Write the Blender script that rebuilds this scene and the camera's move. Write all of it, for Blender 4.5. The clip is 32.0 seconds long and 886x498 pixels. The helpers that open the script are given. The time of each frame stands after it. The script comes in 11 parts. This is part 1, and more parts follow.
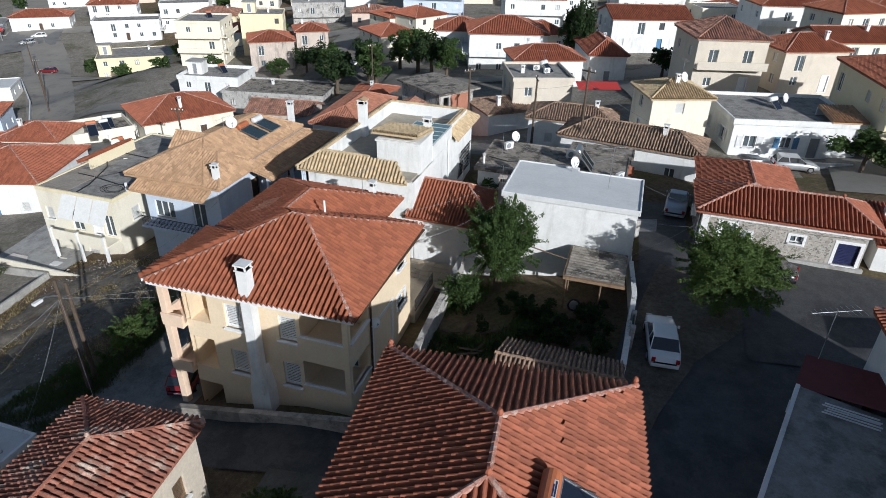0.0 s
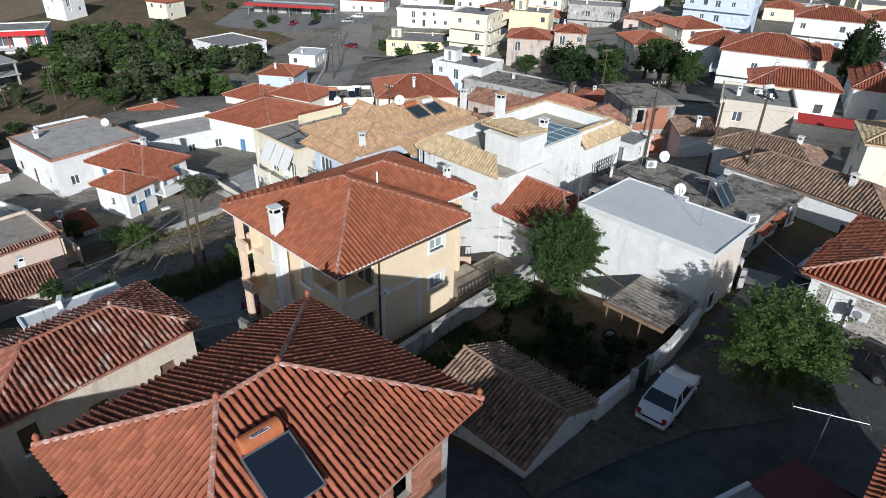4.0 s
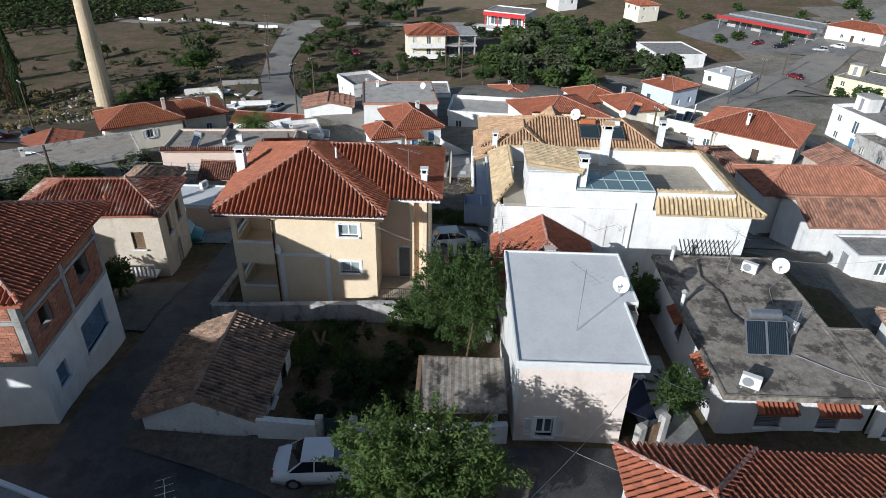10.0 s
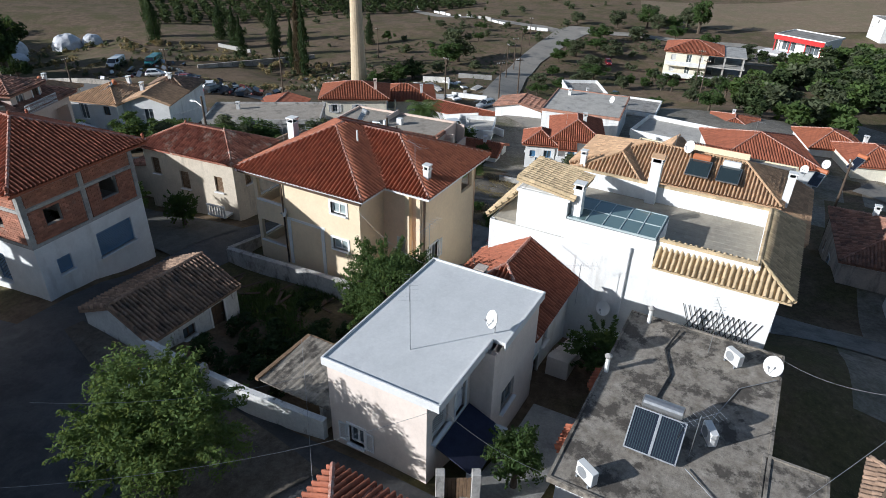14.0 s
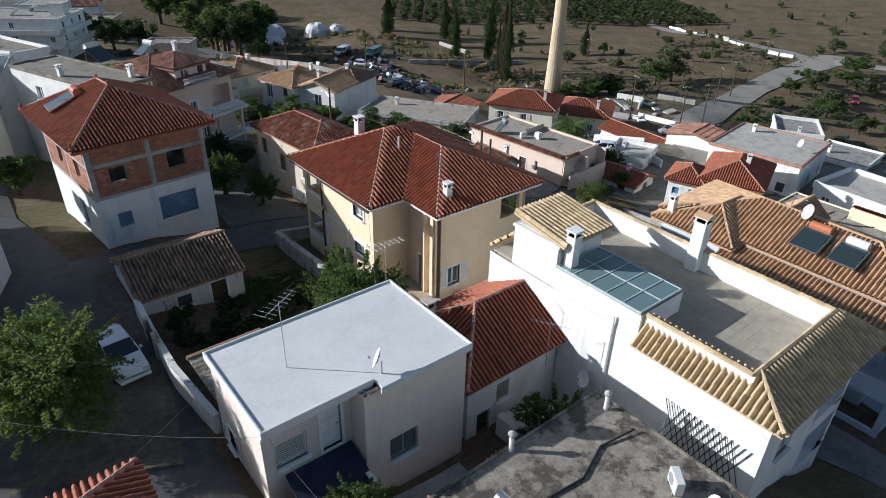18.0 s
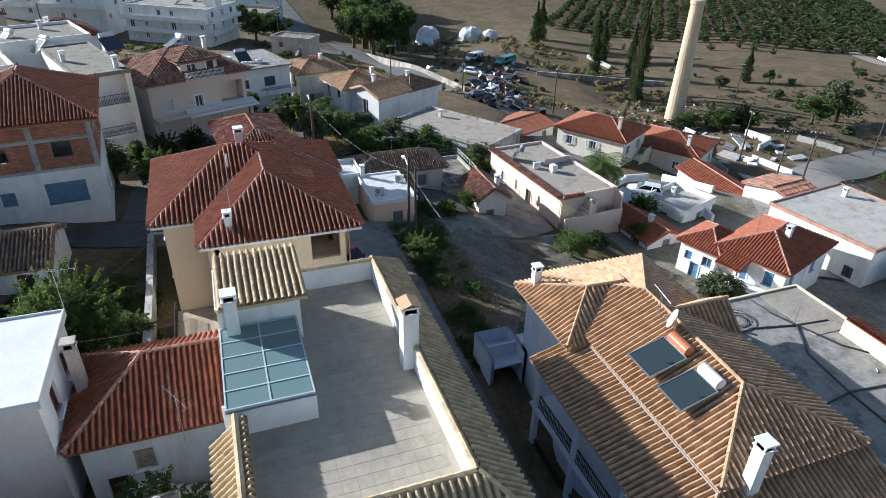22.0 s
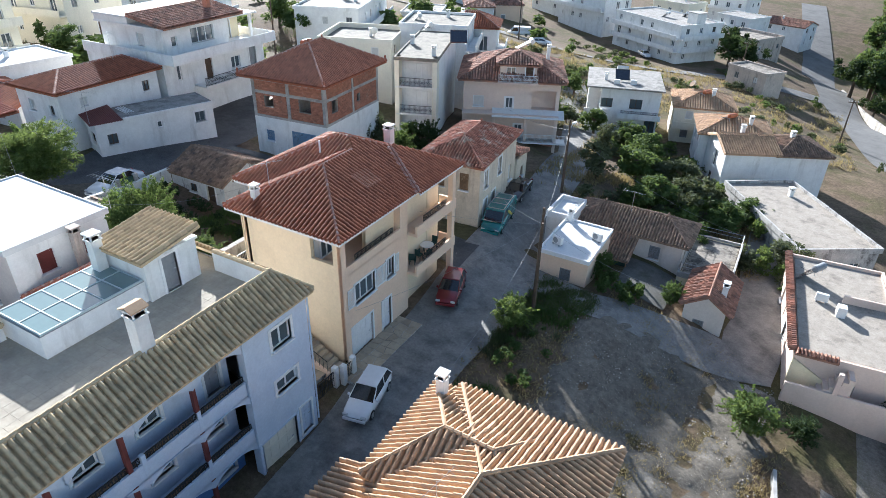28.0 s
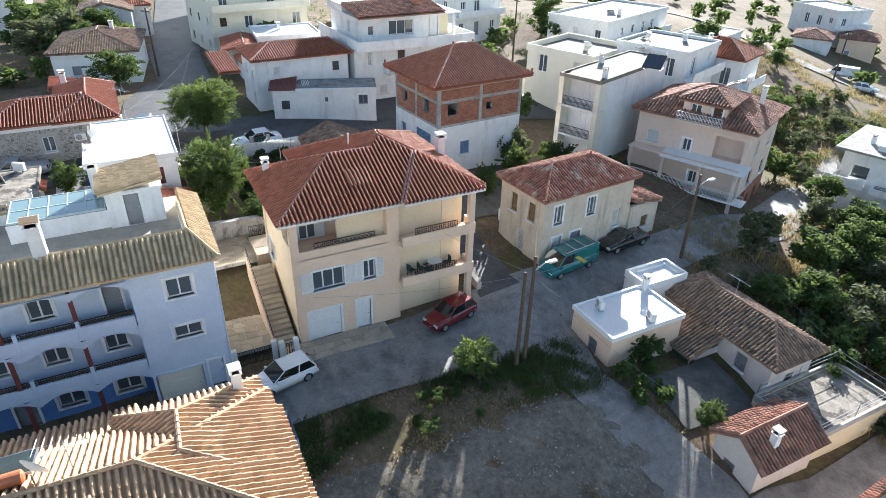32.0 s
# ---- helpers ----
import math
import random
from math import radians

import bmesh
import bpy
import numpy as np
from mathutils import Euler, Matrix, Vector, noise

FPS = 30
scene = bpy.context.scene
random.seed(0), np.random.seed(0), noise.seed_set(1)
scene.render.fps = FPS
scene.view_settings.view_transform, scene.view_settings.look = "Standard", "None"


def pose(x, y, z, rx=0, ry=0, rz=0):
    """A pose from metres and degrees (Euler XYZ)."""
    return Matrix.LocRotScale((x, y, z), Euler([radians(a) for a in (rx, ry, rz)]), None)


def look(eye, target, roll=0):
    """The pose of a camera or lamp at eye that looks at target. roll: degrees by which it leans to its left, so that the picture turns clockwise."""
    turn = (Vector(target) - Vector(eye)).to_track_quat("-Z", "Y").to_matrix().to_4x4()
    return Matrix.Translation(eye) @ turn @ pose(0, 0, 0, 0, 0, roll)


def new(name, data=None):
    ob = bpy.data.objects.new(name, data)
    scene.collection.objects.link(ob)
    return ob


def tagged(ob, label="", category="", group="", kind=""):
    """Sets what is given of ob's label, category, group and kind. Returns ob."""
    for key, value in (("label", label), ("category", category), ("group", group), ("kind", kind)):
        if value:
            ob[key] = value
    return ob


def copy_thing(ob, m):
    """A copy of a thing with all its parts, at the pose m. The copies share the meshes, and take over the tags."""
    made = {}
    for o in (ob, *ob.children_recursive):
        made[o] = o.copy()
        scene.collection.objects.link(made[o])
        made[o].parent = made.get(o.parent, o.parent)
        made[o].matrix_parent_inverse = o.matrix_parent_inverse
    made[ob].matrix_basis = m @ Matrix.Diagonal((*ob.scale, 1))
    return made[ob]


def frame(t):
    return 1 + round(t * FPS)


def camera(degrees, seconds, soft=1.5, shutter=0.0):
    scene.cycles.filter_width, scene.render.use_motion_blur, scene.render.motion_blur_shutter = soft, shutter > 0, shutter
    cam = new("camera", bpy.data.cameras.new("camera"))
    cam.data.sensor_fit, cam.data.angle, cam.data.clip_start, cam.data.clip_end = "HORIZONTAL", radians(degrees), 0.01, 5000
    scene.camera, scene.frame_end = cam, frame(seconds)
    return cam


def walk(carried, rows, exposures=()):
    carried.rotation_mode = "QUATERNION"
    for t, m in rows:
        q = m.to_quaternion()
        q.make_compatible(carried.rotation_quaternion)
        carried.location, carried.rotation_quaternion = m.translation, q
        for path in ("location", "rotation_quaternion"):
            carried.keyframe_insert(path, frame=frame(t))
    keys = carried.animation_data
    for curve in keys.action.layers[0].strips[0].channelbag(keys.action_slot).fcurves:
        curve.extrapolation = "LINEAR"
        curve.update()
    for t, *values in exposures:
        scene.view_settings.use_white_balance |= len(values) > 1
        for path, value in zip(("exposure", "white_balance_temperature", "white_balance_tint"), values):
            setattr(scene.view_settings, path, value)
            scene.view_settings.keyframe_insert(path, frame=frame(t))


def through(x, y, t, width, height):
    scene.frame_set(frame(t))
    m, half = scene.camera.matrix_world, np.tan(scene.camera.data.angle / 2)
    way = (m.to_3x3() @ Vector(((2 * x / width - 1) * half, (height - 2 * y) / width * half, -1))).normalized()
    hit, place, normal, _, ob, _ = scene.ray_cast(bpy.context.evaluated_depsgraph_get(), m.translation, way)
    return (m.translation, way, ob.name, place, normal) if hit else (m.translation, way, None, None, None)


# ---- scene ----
cam = camera(70.4, 32.0, soft=0.65)
METRES, EYE, TILT, LEAN, TURN = 145.0, 26.0, 0.0, 0.0, 17.0
ROWS = [
    (0.0, 0.0, 0.0, 0.0, 0.72, -29.53, -1.27),
    (0.5, 0.0159, 0.0007, -0.0003, 4.3, -29.57, -1.31),
    (1.0, 0.0299, 0.0015, -0.0004, 8.34, -29.61, -1.34),
    (1.5, 0.0418, 0.0024, -0.0004, 12.18, -29.65, -1.36),
    (2.0, 0.0521, 0.0037, -0.0003, 15.77, -29.7, -1.38),
    (2.5, 0.0613, 0.0054, -0.0003, 19.29, -29.75, -1.38),
    (3.0, 0.0697, 0.0075, -0.0003, 22.54, -29.78, -1.38),
    (3.5, 0.0784, 0.0104, -0.0004, 25.52, -29.82, -1.41),
    (5.5, 0.124, 0.0386, -0.0001, 35.85, -29.91, -1.27),
    (6.0, 0.1362, 0.0499, -0.0003, 38.89, -29.93, -1.31),
    (6.5, 0.1487, 0.0631, -0.0008, 42.32, -29.95, -1.31),
    (7.0, 0.1607, 0.0778, -0.0011, 46.13, -29.98, -1.29),
    (7.5, 0.1718, 0.0937, -0.0014, 50.66, -30.03, -1.28),
    (8.0, 0.1819, 0.111, -0.0017, 55.47, -30.05, -1.29),
    (8.5, 0.1912, 0.129, -0.0019, 60.29, -30.09, -1.23),
    (9.0, 0.199, 0.1476, -0.0022, 65.12, -30.14, -1.25),
    (9.5, 0.2056, 0.1668, -0.0028, 69.94, -30.14, -1.24),
    (10.0, 0.2101, 0.1866, -0.0029, 74.53, -30.18, -1.25),
    (10.5, 0.2128, 0.2067, -0.0035, 79.07, -30.18, -1.21),
    (11.0, 0.2144, 0.226, -0.0036, 82.96, -30.2, -1.21),
    (11.5, 0.2153, 0.2436, -0.0039, 86.62, -30.19, -1.21),
    (12.0, 0.2156, 0.2589, -0.0041, 89.75, -30.17, -1.23),
    (12.5, 0.2155, 0.2717, -0.0043, 92.65, -30.16, -1.25),
    (13.0, 0.2144, 0.2828, -0.0048, 95.93, -30.15, -1.29),
    (13.5, 0.2125, 0.2936, -0.0052, 99.04, -30.15, -1.27),
    (14.0, 0.2095, 0.3038, -0.0054, 102.17, -30.13, -1.28),
    (14.5, 0.2058, 0.3134, -0.0057, 105.5, -30.12, -1.28),
    (15.0, 0.2014, 0.3225, -0.006, 108.87, -30.12, -1.26),
    (15.5, 0.1963, 0.3311, -0.0062, 112.25, -30.11, -1.23),
    (17.5, 0.1698, 0.365, -0.0057, 123.2, -30.09, -1.25),
    (18.0, 0.1604, 0.374, -0.0057, 124.52, -30.06, -1.29),
    (18.5, 0.149, 0.3835, -0.0058, 125.3, -30.03, -1.28),
    (19.0, 0.1356, 0.3939, -0.0058, 125.86, -30.01, -1.26),
    (19.5, 0.1196, 0.4047, -0.0058, 126.75, -29.99, -1.24),
    (20.0, 0.1017, 0.4161, -0.0057, 128.02, -29.98, -1.22),
    (20.5, 0.083, 0.4273, -0.0057, 130.46, -29.95, -1.22),
    (21.0, 0.0645, 0.4376, -0.0055, 133.94, -29.97, -1.23),
    (21.5, 0.0463, 0.4468, -0.0053, 138.52, -30.01, -1.23),
    (22.0, 0.0285, 0.4546, -0.0051, 143.42, -30.04, -1.22),
    (22.5, 0.0117, 0.4612, -0.005, 148.14, -30.03, -1.2),
    (23.0, -0.0052, 0.4663, -0.0049, 152.78, -30.06, -1.13),
    (23.5, -0.0214, 0.4701, -0.0048, 157.69, -30.08, -1.1),
    (24.0, -0.037, 0.4725, -0.0048, 162.64, -30.09, -1.09),
    (24.5, -0.0519, 0.4738, -0.0045, 166.66, -30.08, -1.15),
    (25.0, -0.0663, 0.474, -0.0044, 170.72, -30.08, -1.16),
    (25.5, -0.0805, 0.4731, -0.0044, 174.88, -30.08, -1.23),
    (27.5, -0.1385, 0.4608, -0.003, 188.87, -30.08, -1.27),
    (28.0, -0.1532, 0.4553, -0.0027, 192.76, -30.13, -1.26),
    (28.5, -0.1683, 0.4491, -0.0024, 196.9, -30.14, -1.26),
    (29.0, -0.1837, 0.4418, -0.0023, 200.99, -30.15, -1.21),
    (29.5, -0.1989, 0.4331, -0.0023, 205.13, -30.15, -1.16),
    (30.0, -0.2144, 0.4228, -0.0022, 209.15, -30.16, -1.18),
    (30.5, -0.2296, 0.4112, -0.0021, 213.28, -30.16, -1.16),
    (31.0, -0.2442, 0.3986, -0.0023, 217.67, -30.09, -1.13),
    (31.5, -0.2582, 0.3853, -0.0018, 222.01, -30.15, -1.21),
    (32.0, -0.2712, 0.3715, -0.0019, 226.27, -30.14, -1.26),
]
walk(cam, [(t, pose(0, 0, EYE, TILT, LEAN, TURN) @ pose(METRES * x, METRES * y, METRES * z, 90 + pitch, roll, yaw)) for t, x, y, z, yaw, pitch, roll in ROWS],
     exposures=[(0, -0.17, 6020, 10), (6, -0.13, 6020, 10), (9, -0.06, 6020, 10), (12, 0.04, 6010, 10), (15, 0.15, 6020, 10), (19, 0.25, 6050, 10), (21, 0.52, 5980, 10), (23, 0.9, 5880, 10), (25, 1.05, 5830, 10), (28, 1.47, 5960, 10), (32, 1.76, 6240, 10)])

# ---- sky and sun ----
SUN_EL, SUN_AZ = 20.8, 138.0   # elevation; way in which shadows fall, from +x towards +y
world = bpy.data.worlds.new("sky")
scene.world = world
world.use_nodes = True
wn = world.node_tree
bg = wn.nodes["Background"]
sky = wn.nodes.new("ShaderNodeTexSky")
sky.sky_type, sky.sun_disc = "NISHITA", False
sky.sun_elevation = radians(SUN_EL)
sky.sun_rotation = radians(90.0 - (SUN_AZ + 180.0))
wn.links.new(sky.outputs["Color"], bg.inputs["Color"])
bg.inputs["Strength"].default_value = 0.082
sun_data = bpy.data.lights.new("sun", "SUN")
sun_data.energy, sun_data.angle, sun_data.color = 5.2, radians(0.55), (1.0, 0.98, 0.945)
sun = new("sun", sun_data)
away = Vector((math.cos(radians(SUN_AZ)) * math.cos(radians(SUN_EL)), math.sin(radians(SUN_AZ)) * math.cos(radians(SUN_EL)), -math.sin(radians(SUN_EL))))
sun.matrix_basis = look((-away * 60)[:], (0, 0, 0))

rng = random.Random(11)


# ---- materials ----
def mat(name, c1, c2, scale=1.5, rough=0.85, bump=0.25, fine=25.0, stain=None, stain_scale=0.35, stain_lo=0.5, stain_hi=0.7, island=0.0, objvar=0.0, metal=0.0, streak=0.0, grit=0.08):
    m = bpy.data.materials.new(name)
    m.use_nodes = True
    nt = m.node_tree
    N, L = nt.nodes, nt.links
    bs = N["Principled BSDF"]
    bs.inputs["Roughness"].default_value = rough
    bs.inputs["Metallic"].default_value = metal
    co = N.new("ShaderNodeTexCoord")
    geo = N.new("ShaderNodeNewGeometry")
    n1 = N.new("ShaderNodeTexNoise")
    n1.inputs["Scale"].default_value, n1.inputs["Detail"].default_value, n1.inputs["Roughness"].default_value = scale, 6.0, 0.65
    L.new(geo.outputs["Position"], n1.inputs["Vector"])
    r1 = N.new("ShaderNodeValToRGB")
    r1.color_ramp.elements[0].position, r1.color_ramp.elements[1].position = 0.3, 0.7
    r1.color_ramp.elements[0].color, r1.color_ramp.elements[1].color = (*c1, 1), (*c2, 1)
    L.new(n1.outputs["Fac"], r1.inputs["Fac"])
    out = r1.outputs["Color"]
    if stain:
        n2 = N.new("ShaderNodeTexNoise")
        n2.inputs["Scale"].default_value, n2.inputs["Detail"].default_value, n2.inputs["Roughness"].default_value = stain_scale, 8.0, 0.7
        if streak:
            mp = N.new("ShaderNodeMapping")
            mp.inputs["Scale"].default_value = (1.0, 1.0, streak)
            L.new(geo.outputs["Position"], mp.inputs["Vector"])
            L.new(mp.outputs["Vector"], n2.inputs["Vector"])
        else:
            L.new(geo.outputs["Position"], n2.inputs["Vector"])
        r2 = N.new("ShaderNodeMapRange")
        r2.inputs["From Min"].default_value, r2.inputs["From Max"].default_value = stain_lo, stain_hi
        L.new(n2.outputs["Fac"], r2.inputs["Value"])
        mx = N.new("ShaderNodeMix")
        mx.data_type = "RGBA"
        L.new(r2.outputs["Result"], mx.inputs["Factor"])
        L.new(out, mx.inputs["A"])
        mx.inputs["B"].default_value = (*stain, 1)
        out = mx.outputs["Result"]
    for amount, source in ((island, geo.outputs["Random Per Island"]), (objvar, None)):
        if amount:
            if source is None:
                oi = N.new("ShaderNodeObjectInfo")
                source = oi.outputs["Random"]
            mr = N.new("ShaderNodeMapRange")
            mr.inputs["To Min"].default_value, mr.inputs["To Max"].default_value = 1.0 - amount, 1.0 + amount
            L.new(source, mr.inputs["Value"])
            hs = N.new("ShaderNodeHueSaturation")
            L.new(mr.outputs["Result"], hs.inputs["Value"])
            L.new(out, hs.inputs["Color"])
            out = hs.outputs["Color"]
    if bump:
        # grit: fine uneven tone
        n4 = N.new("ShaderNodeTexNoise")
        n4.inputs["Scale"].default_value, n4.inputs["Detail"].default_value, n4.inputs["Roughness"].default_value = 6.5, 8.0, 0.75
        L.new(geo.outputs["Position"], n4.inputs["Vector"])
        m4 = N.new("ShaderNodeMapRange")
        m4.inputs["From Min"].default_value, m4.inputs["From Max"].default_value = 0.3, 0.7
        m4.inputs["To Min"].default_value, m4.inputs["To Max"].default_value = 1.0 - grit, 1.0 + grit
        L.new(n4.outputs["Fac"], m4.inputs["Value"])
        h4 = N.new("ShaderNodeHueSaturation")
        L.new(m4.outputs["Result"], h4.inputs["Value"])
        L.new(out, h4.inputs["Color"])
        out = h4.outputs["Color"]
    L.new(out, bs.inputs["Base Color"])
    if bump:
        n3 = N.new("ShaderNodeTexNoise")
        n3.inputs["Scale"].default_value, n3.inputs["Detail"].default_value = fine, 4.0
        L.new(geo.outputs["Position"], n3.inputs["Vector"])
        b = N.new("ShaderNodeBump")
        b.inputs["Strength"].default_value, b.inputs["Distance"].default_value = bump, 0.03
        L.new(n3.outputs["Fac"], b.inputs["Height"])
        L.new(b.outputs["Normal"], bs.inputs["Normal"])
    return m


def leafy(name, c1, c2, through, island=0.35):
    """Leaves: dull, and letting some light through."""
    m = mat(name, c1, c2, 0.9, 0.8, 0.0, island=island)
    nt = m.node_tree
    bs = nt.nodes["Principled BSDF"]
    bs.inputs["Specular IOR Level"].default_value = 0.15
    tr = nt.nodes.new("ShaderNodeBsdfTranslucent")
    tr.inputs["Color"].default_value = (*through, 1)
    mx = nt.nodes.new("ShaderNodeMixShader")
    mx.inputs["Fac"].default_value = 0.33
    nt.links.new(bs.outputs["BSDF"], mx.inputs[1])
    nt.links.new(tr.outputs["BSDF"], mx.inputs[2])
    nt.links.new(mx.outputs["Shader"], nt.nodes["Material Output"].inputs["Surface"])
    return m


def soil(name, c1, c2, grass, pebble, grass_lo=0.46, grass_hi=0.6):
    """Bare ground: earth, patches of dry growth, pebbles and clods."""
    m = mat(name, c1, c2, 0.5, 0.95, 0.9, 6, grass, 0.11, grass_lo, grass_hi)
    nt = m.node_tree
    N, L = nt.nodes, nt.links
    bs = N["Principled BSDF"]
    bs.inputs["Specular IOR Level"].default_value = 0.2
    old = bs.inputs["Base Color"].links[0].from_socket
    geo = N.new("ShaderNodeNewGeometry")
    vo = N.new("ShaderNodeTexVoronoi")
    vo.inputs["Scale"].default_value = 8.0
    L.new(geo.outputs["Position"], vo.inputs["Vector"])
    mr = N.new("ShaderNodeMapRange")
    mr.inputs["From Min"].default_value, mr.inputs["From Max"].default_value = 0.12, 0.2
    mr.inputs["To Min"].default_value, mr.inputs["To Max"].default_value = 0.55, 0.0
    L.new(vo.outputs["Distance"], mr.inputs["Value"])
    a = N.new("ShaderNodeMix")
    a.data_type = "RGBA"
    L.new(mr.outputs["Result"], a.inputs["Factor"])
    L.new(old, a.inputs["A"])
    a.inputs["B"].default_value = (*pebble, 1)
    big = N.new("ShaderNodeTexNoise")
    big.inputs["Scale"].default_value, big.inputs["Detail"].default_value, big.inputs["Roughness"].default_value = 2.6, 9.0, 0.8
    L.new(geo.outputs["Position"], big.inputs["Vector"])
    hr = N.new("ShaderNodeMapRange")
    hr.inputs["From Min"].default_value, hr.inputs["From Max"].default_value = 0.32, 0.68
    hr.inputs["To Min"].default_value, hr.inputs["To Max"].default_value = 0.55, 1.4
    L.new(big.outputs["Fac"], hr.inputs["Value"])
    hs = N.new("ShaderNodeHueSaturation")
    L.new(hr.outputs["Result"], hs.inputs["Value"])
    L.new(a.outputs["Result"], hs.inputs["Color"])
    L.new(hs.outputs["Color"], bs.inputs["Base Color"])
    return m


def paint(name, c, rough=0.25, metal=0.0, coat=0.6):
    m = mat(name, c, tuple(min(1, v * 1.08) for v in c), 3.0, rough, 0.0, metal=metal)
    m.node_tree.nodes["Principled BSDF"].inputs["Coat Weight"].default_value = coat
    return m


WHITE = mat("white_render", (0.69, 0.69, 0.67), (0.82, 0.82, 0.80), 1.0, 0.9, 0.2, 30, (0.50, 0.485, 0.45), 0.7, 0.54, 0.78, streak=0.22, grit=0.06)
WHITE_BLUE = mat("blue_white_render", (0.53, 0.60, 0.70), (0.61, 0.675, 0.765), 1.2, 0.9, 0.2, 30, (0.45, 0.5, 0.57), 0.5, 0.56, 0.82, streak=0.25)
BLUE = mat("blue_render", (0.10, 0.22, 0.50), (0.14, 0.28, 0.56), 1.2, 0.85, 0.2, 30)
PEACH = mat("peach_render", (0.755, 0.56, 0.41), (0.81, 0.615, 0.455), 0.8, 0.9, 0.15, 40, (0.66, 0.5, 0.35), 0.4, 0.55, 0.85, streak=0.3)
PEACHGOLD = mat("golden_peach_render", (0.76, 0.61, 0.42), (0.82, 0.67, 0.47), 0.8, 0.9, 0.15, 40, (0.67, 0.54, 0.36), 0.4, 0.55, 0.85, streak=0.3)
BEIGE = mat("beige_render", (0.58, 0.52, 0.43), (0.66, 0.59, 0.49), 0.9, 0.9, 0.2, 30, (0.46, 0.41, 0.34), 0.5, 0.55, 0.8, streak=0.3)
PINKPALE = mat("pale_rose_render", (0.68, 0.585, 0.515), (0.76, 0.665, 0.59), 0.9, 0.9, 0.2, 30, (0.56, 0.48, 0.42), 0.6, 0.55, 0.8, streak=0.3)
PINK = mat("pale_pink_render", (0.66, 0.52, 0.43), (0.72, 0.58, 0.49), 0.9, 0.9, 0.15, 40, (0.55, 0.43, 0.36), 0.5, 0.55, 0.8, streak=0.3)
CREAM = mat("cream_render", (0.74, 0.69, 0.56), (0.80, 0.75, 0.62), 0.9, 0.9, 0.2, 30, (0.55, 0.5, 0.4), 0.5, 0.55, 0.8, streak=0.3)
YELLOW = mat("yellow_render", (0.74, 0.645, 0.43), (0.78, 0.685, 0.48), 0.9, 0.9, 0.2, 30, (0.6, 0.5, 0.3), 0.5, 0.55, 0.8, streak=0.3)
OLDPLASTER = mat("old_plaster", (0.46, 0.39, 0.33), (0.60, 0.51, 0.44), 1.1, 0.95, 0.5, 14, (0.24, 0.21, 0.19), 1.1, 0.5, 0.68, streak=0.18, grit=0.16)
PEELING = mat("peeling_whitewash", (0.60, 0.60, 0.575), (0.73, 0.73, 0.705), 1.5, 0.95, 0.5, 14, (0.24, 0.228, 0.21), 1.3, 0.57, 0.63, streak=0.3, grit=0.14)
OLDCREAM = mat("stained_cream_plaster", (0.54, 0.47, 0.37), (0.66, 0.58, 0.47), 1.0, 0.95, 0.4, 14, (0.34, 0.29, 0.23), 0.9, 0.54, 0.72, streak=0.2, grit=0.14)
GREYPLASTER = mat("grey_plaster", (0.36, 0.35, 0.33), (0.52, 0.50, 0.47), 1.2, 0.95, 0.5, 14, (0.12, 0.11, 0.10), 1.2, 0.5, 0.66, streak=0.5, grit=0.22)
CONCRETE = mat("concrete", (0.34, 0.33, 0.31), (0.46, 0.45, 0.42), 0.9, 0.92, 0.4, 18, (0.2, 0.19, 0.18), 0.6, 0.5, 0.72, grit=0.20)
ROOFGREY = mat("weathered_roof_screed", (0.17, 0.145, 0.115), (0.36, 0.325, 0.275), 1.9, 0.95, 0.4, 18, (0.085, 0.074, 0.062), 0.75, 0.5, 0.58, grit=0.28)
ROOFWHITE = mat("white_roof_paint", (0.60, 0.61, 0.60), (0.69, 0.695, 0.685), 0.5, 0.7, 0.1, 20, (0.5, 0.5, 0.5), 0.6, 0.55, 0.85)
ROOFLIGHT = mat("light_roof_screed", (0.40, 0.375, 0.335), (0.50, 0.475, 0.43), 1.1, 0.92, 0.3, 18, (0.28, 0.262, 0.235), 0.7, 0.5, 0.68, grit=0.20)
ROOFWARM = mat("warm_roof_screed", (0.30, 0.262, 0.215), (0.39, 0.345, 0.29), 1.3, 0.92, 0.3, 18, (0.20, 0.175, 0.145), 0.7, 0.5, 0.68, grit=0.20)
ROOFPALE = mat("pale_roof_screed", (0.24, 0.228, 0.208), (0.34, 0.325, 0.30), 1.3, 0.92, 0.3, 18, (0.15, 0.142, 0.13), 0.9, 0.48, 0.64, grit=0.22)
ROOFBEIGE = mat("beige_roof_screed", (0.185, 0.17, 0.135), (0.265, 0.245, 0.20), 1.2, 0.92, 0.3, 18, (0.12, 0.11, 0.09), 0.8, 0.48, 0.66, grit=0.22)
TERRACE = mat("terrace_slabs", (0.33, 0.295, 0.235), (0.41, 0.37, 0.30), 1.4, 0.9, 0.3, 20, (0.24, 0.23, 0.2), 0.7, 0.5, 0.75, grit=0.14)
BRICK = mat("hollow_clay_brick", (0.36, 0.15, 0.092), (0.44, 0.20, 0.13), 2.0, 0.9, 0.5, 20, (0.42, 0.3, 0.22), 1.2, 0.58, 0.78, objvar=0.22, island=0.2)
MORTAR = mat("brick_mortar", (0.36, 0.33, 0.29), (0.46, 0.42, 0.37), 4.0, 0.95, 0.5, 20)
TILE_RED = mat("red_roof_tile", (0.285, 0.088, 0.043), (0.355, 0.115, 0.055), 1.6, 0.75, 0.3, 25, (0.24, 0.076, 0.046), 5.0, 0.55, 0.8, island=0.20)
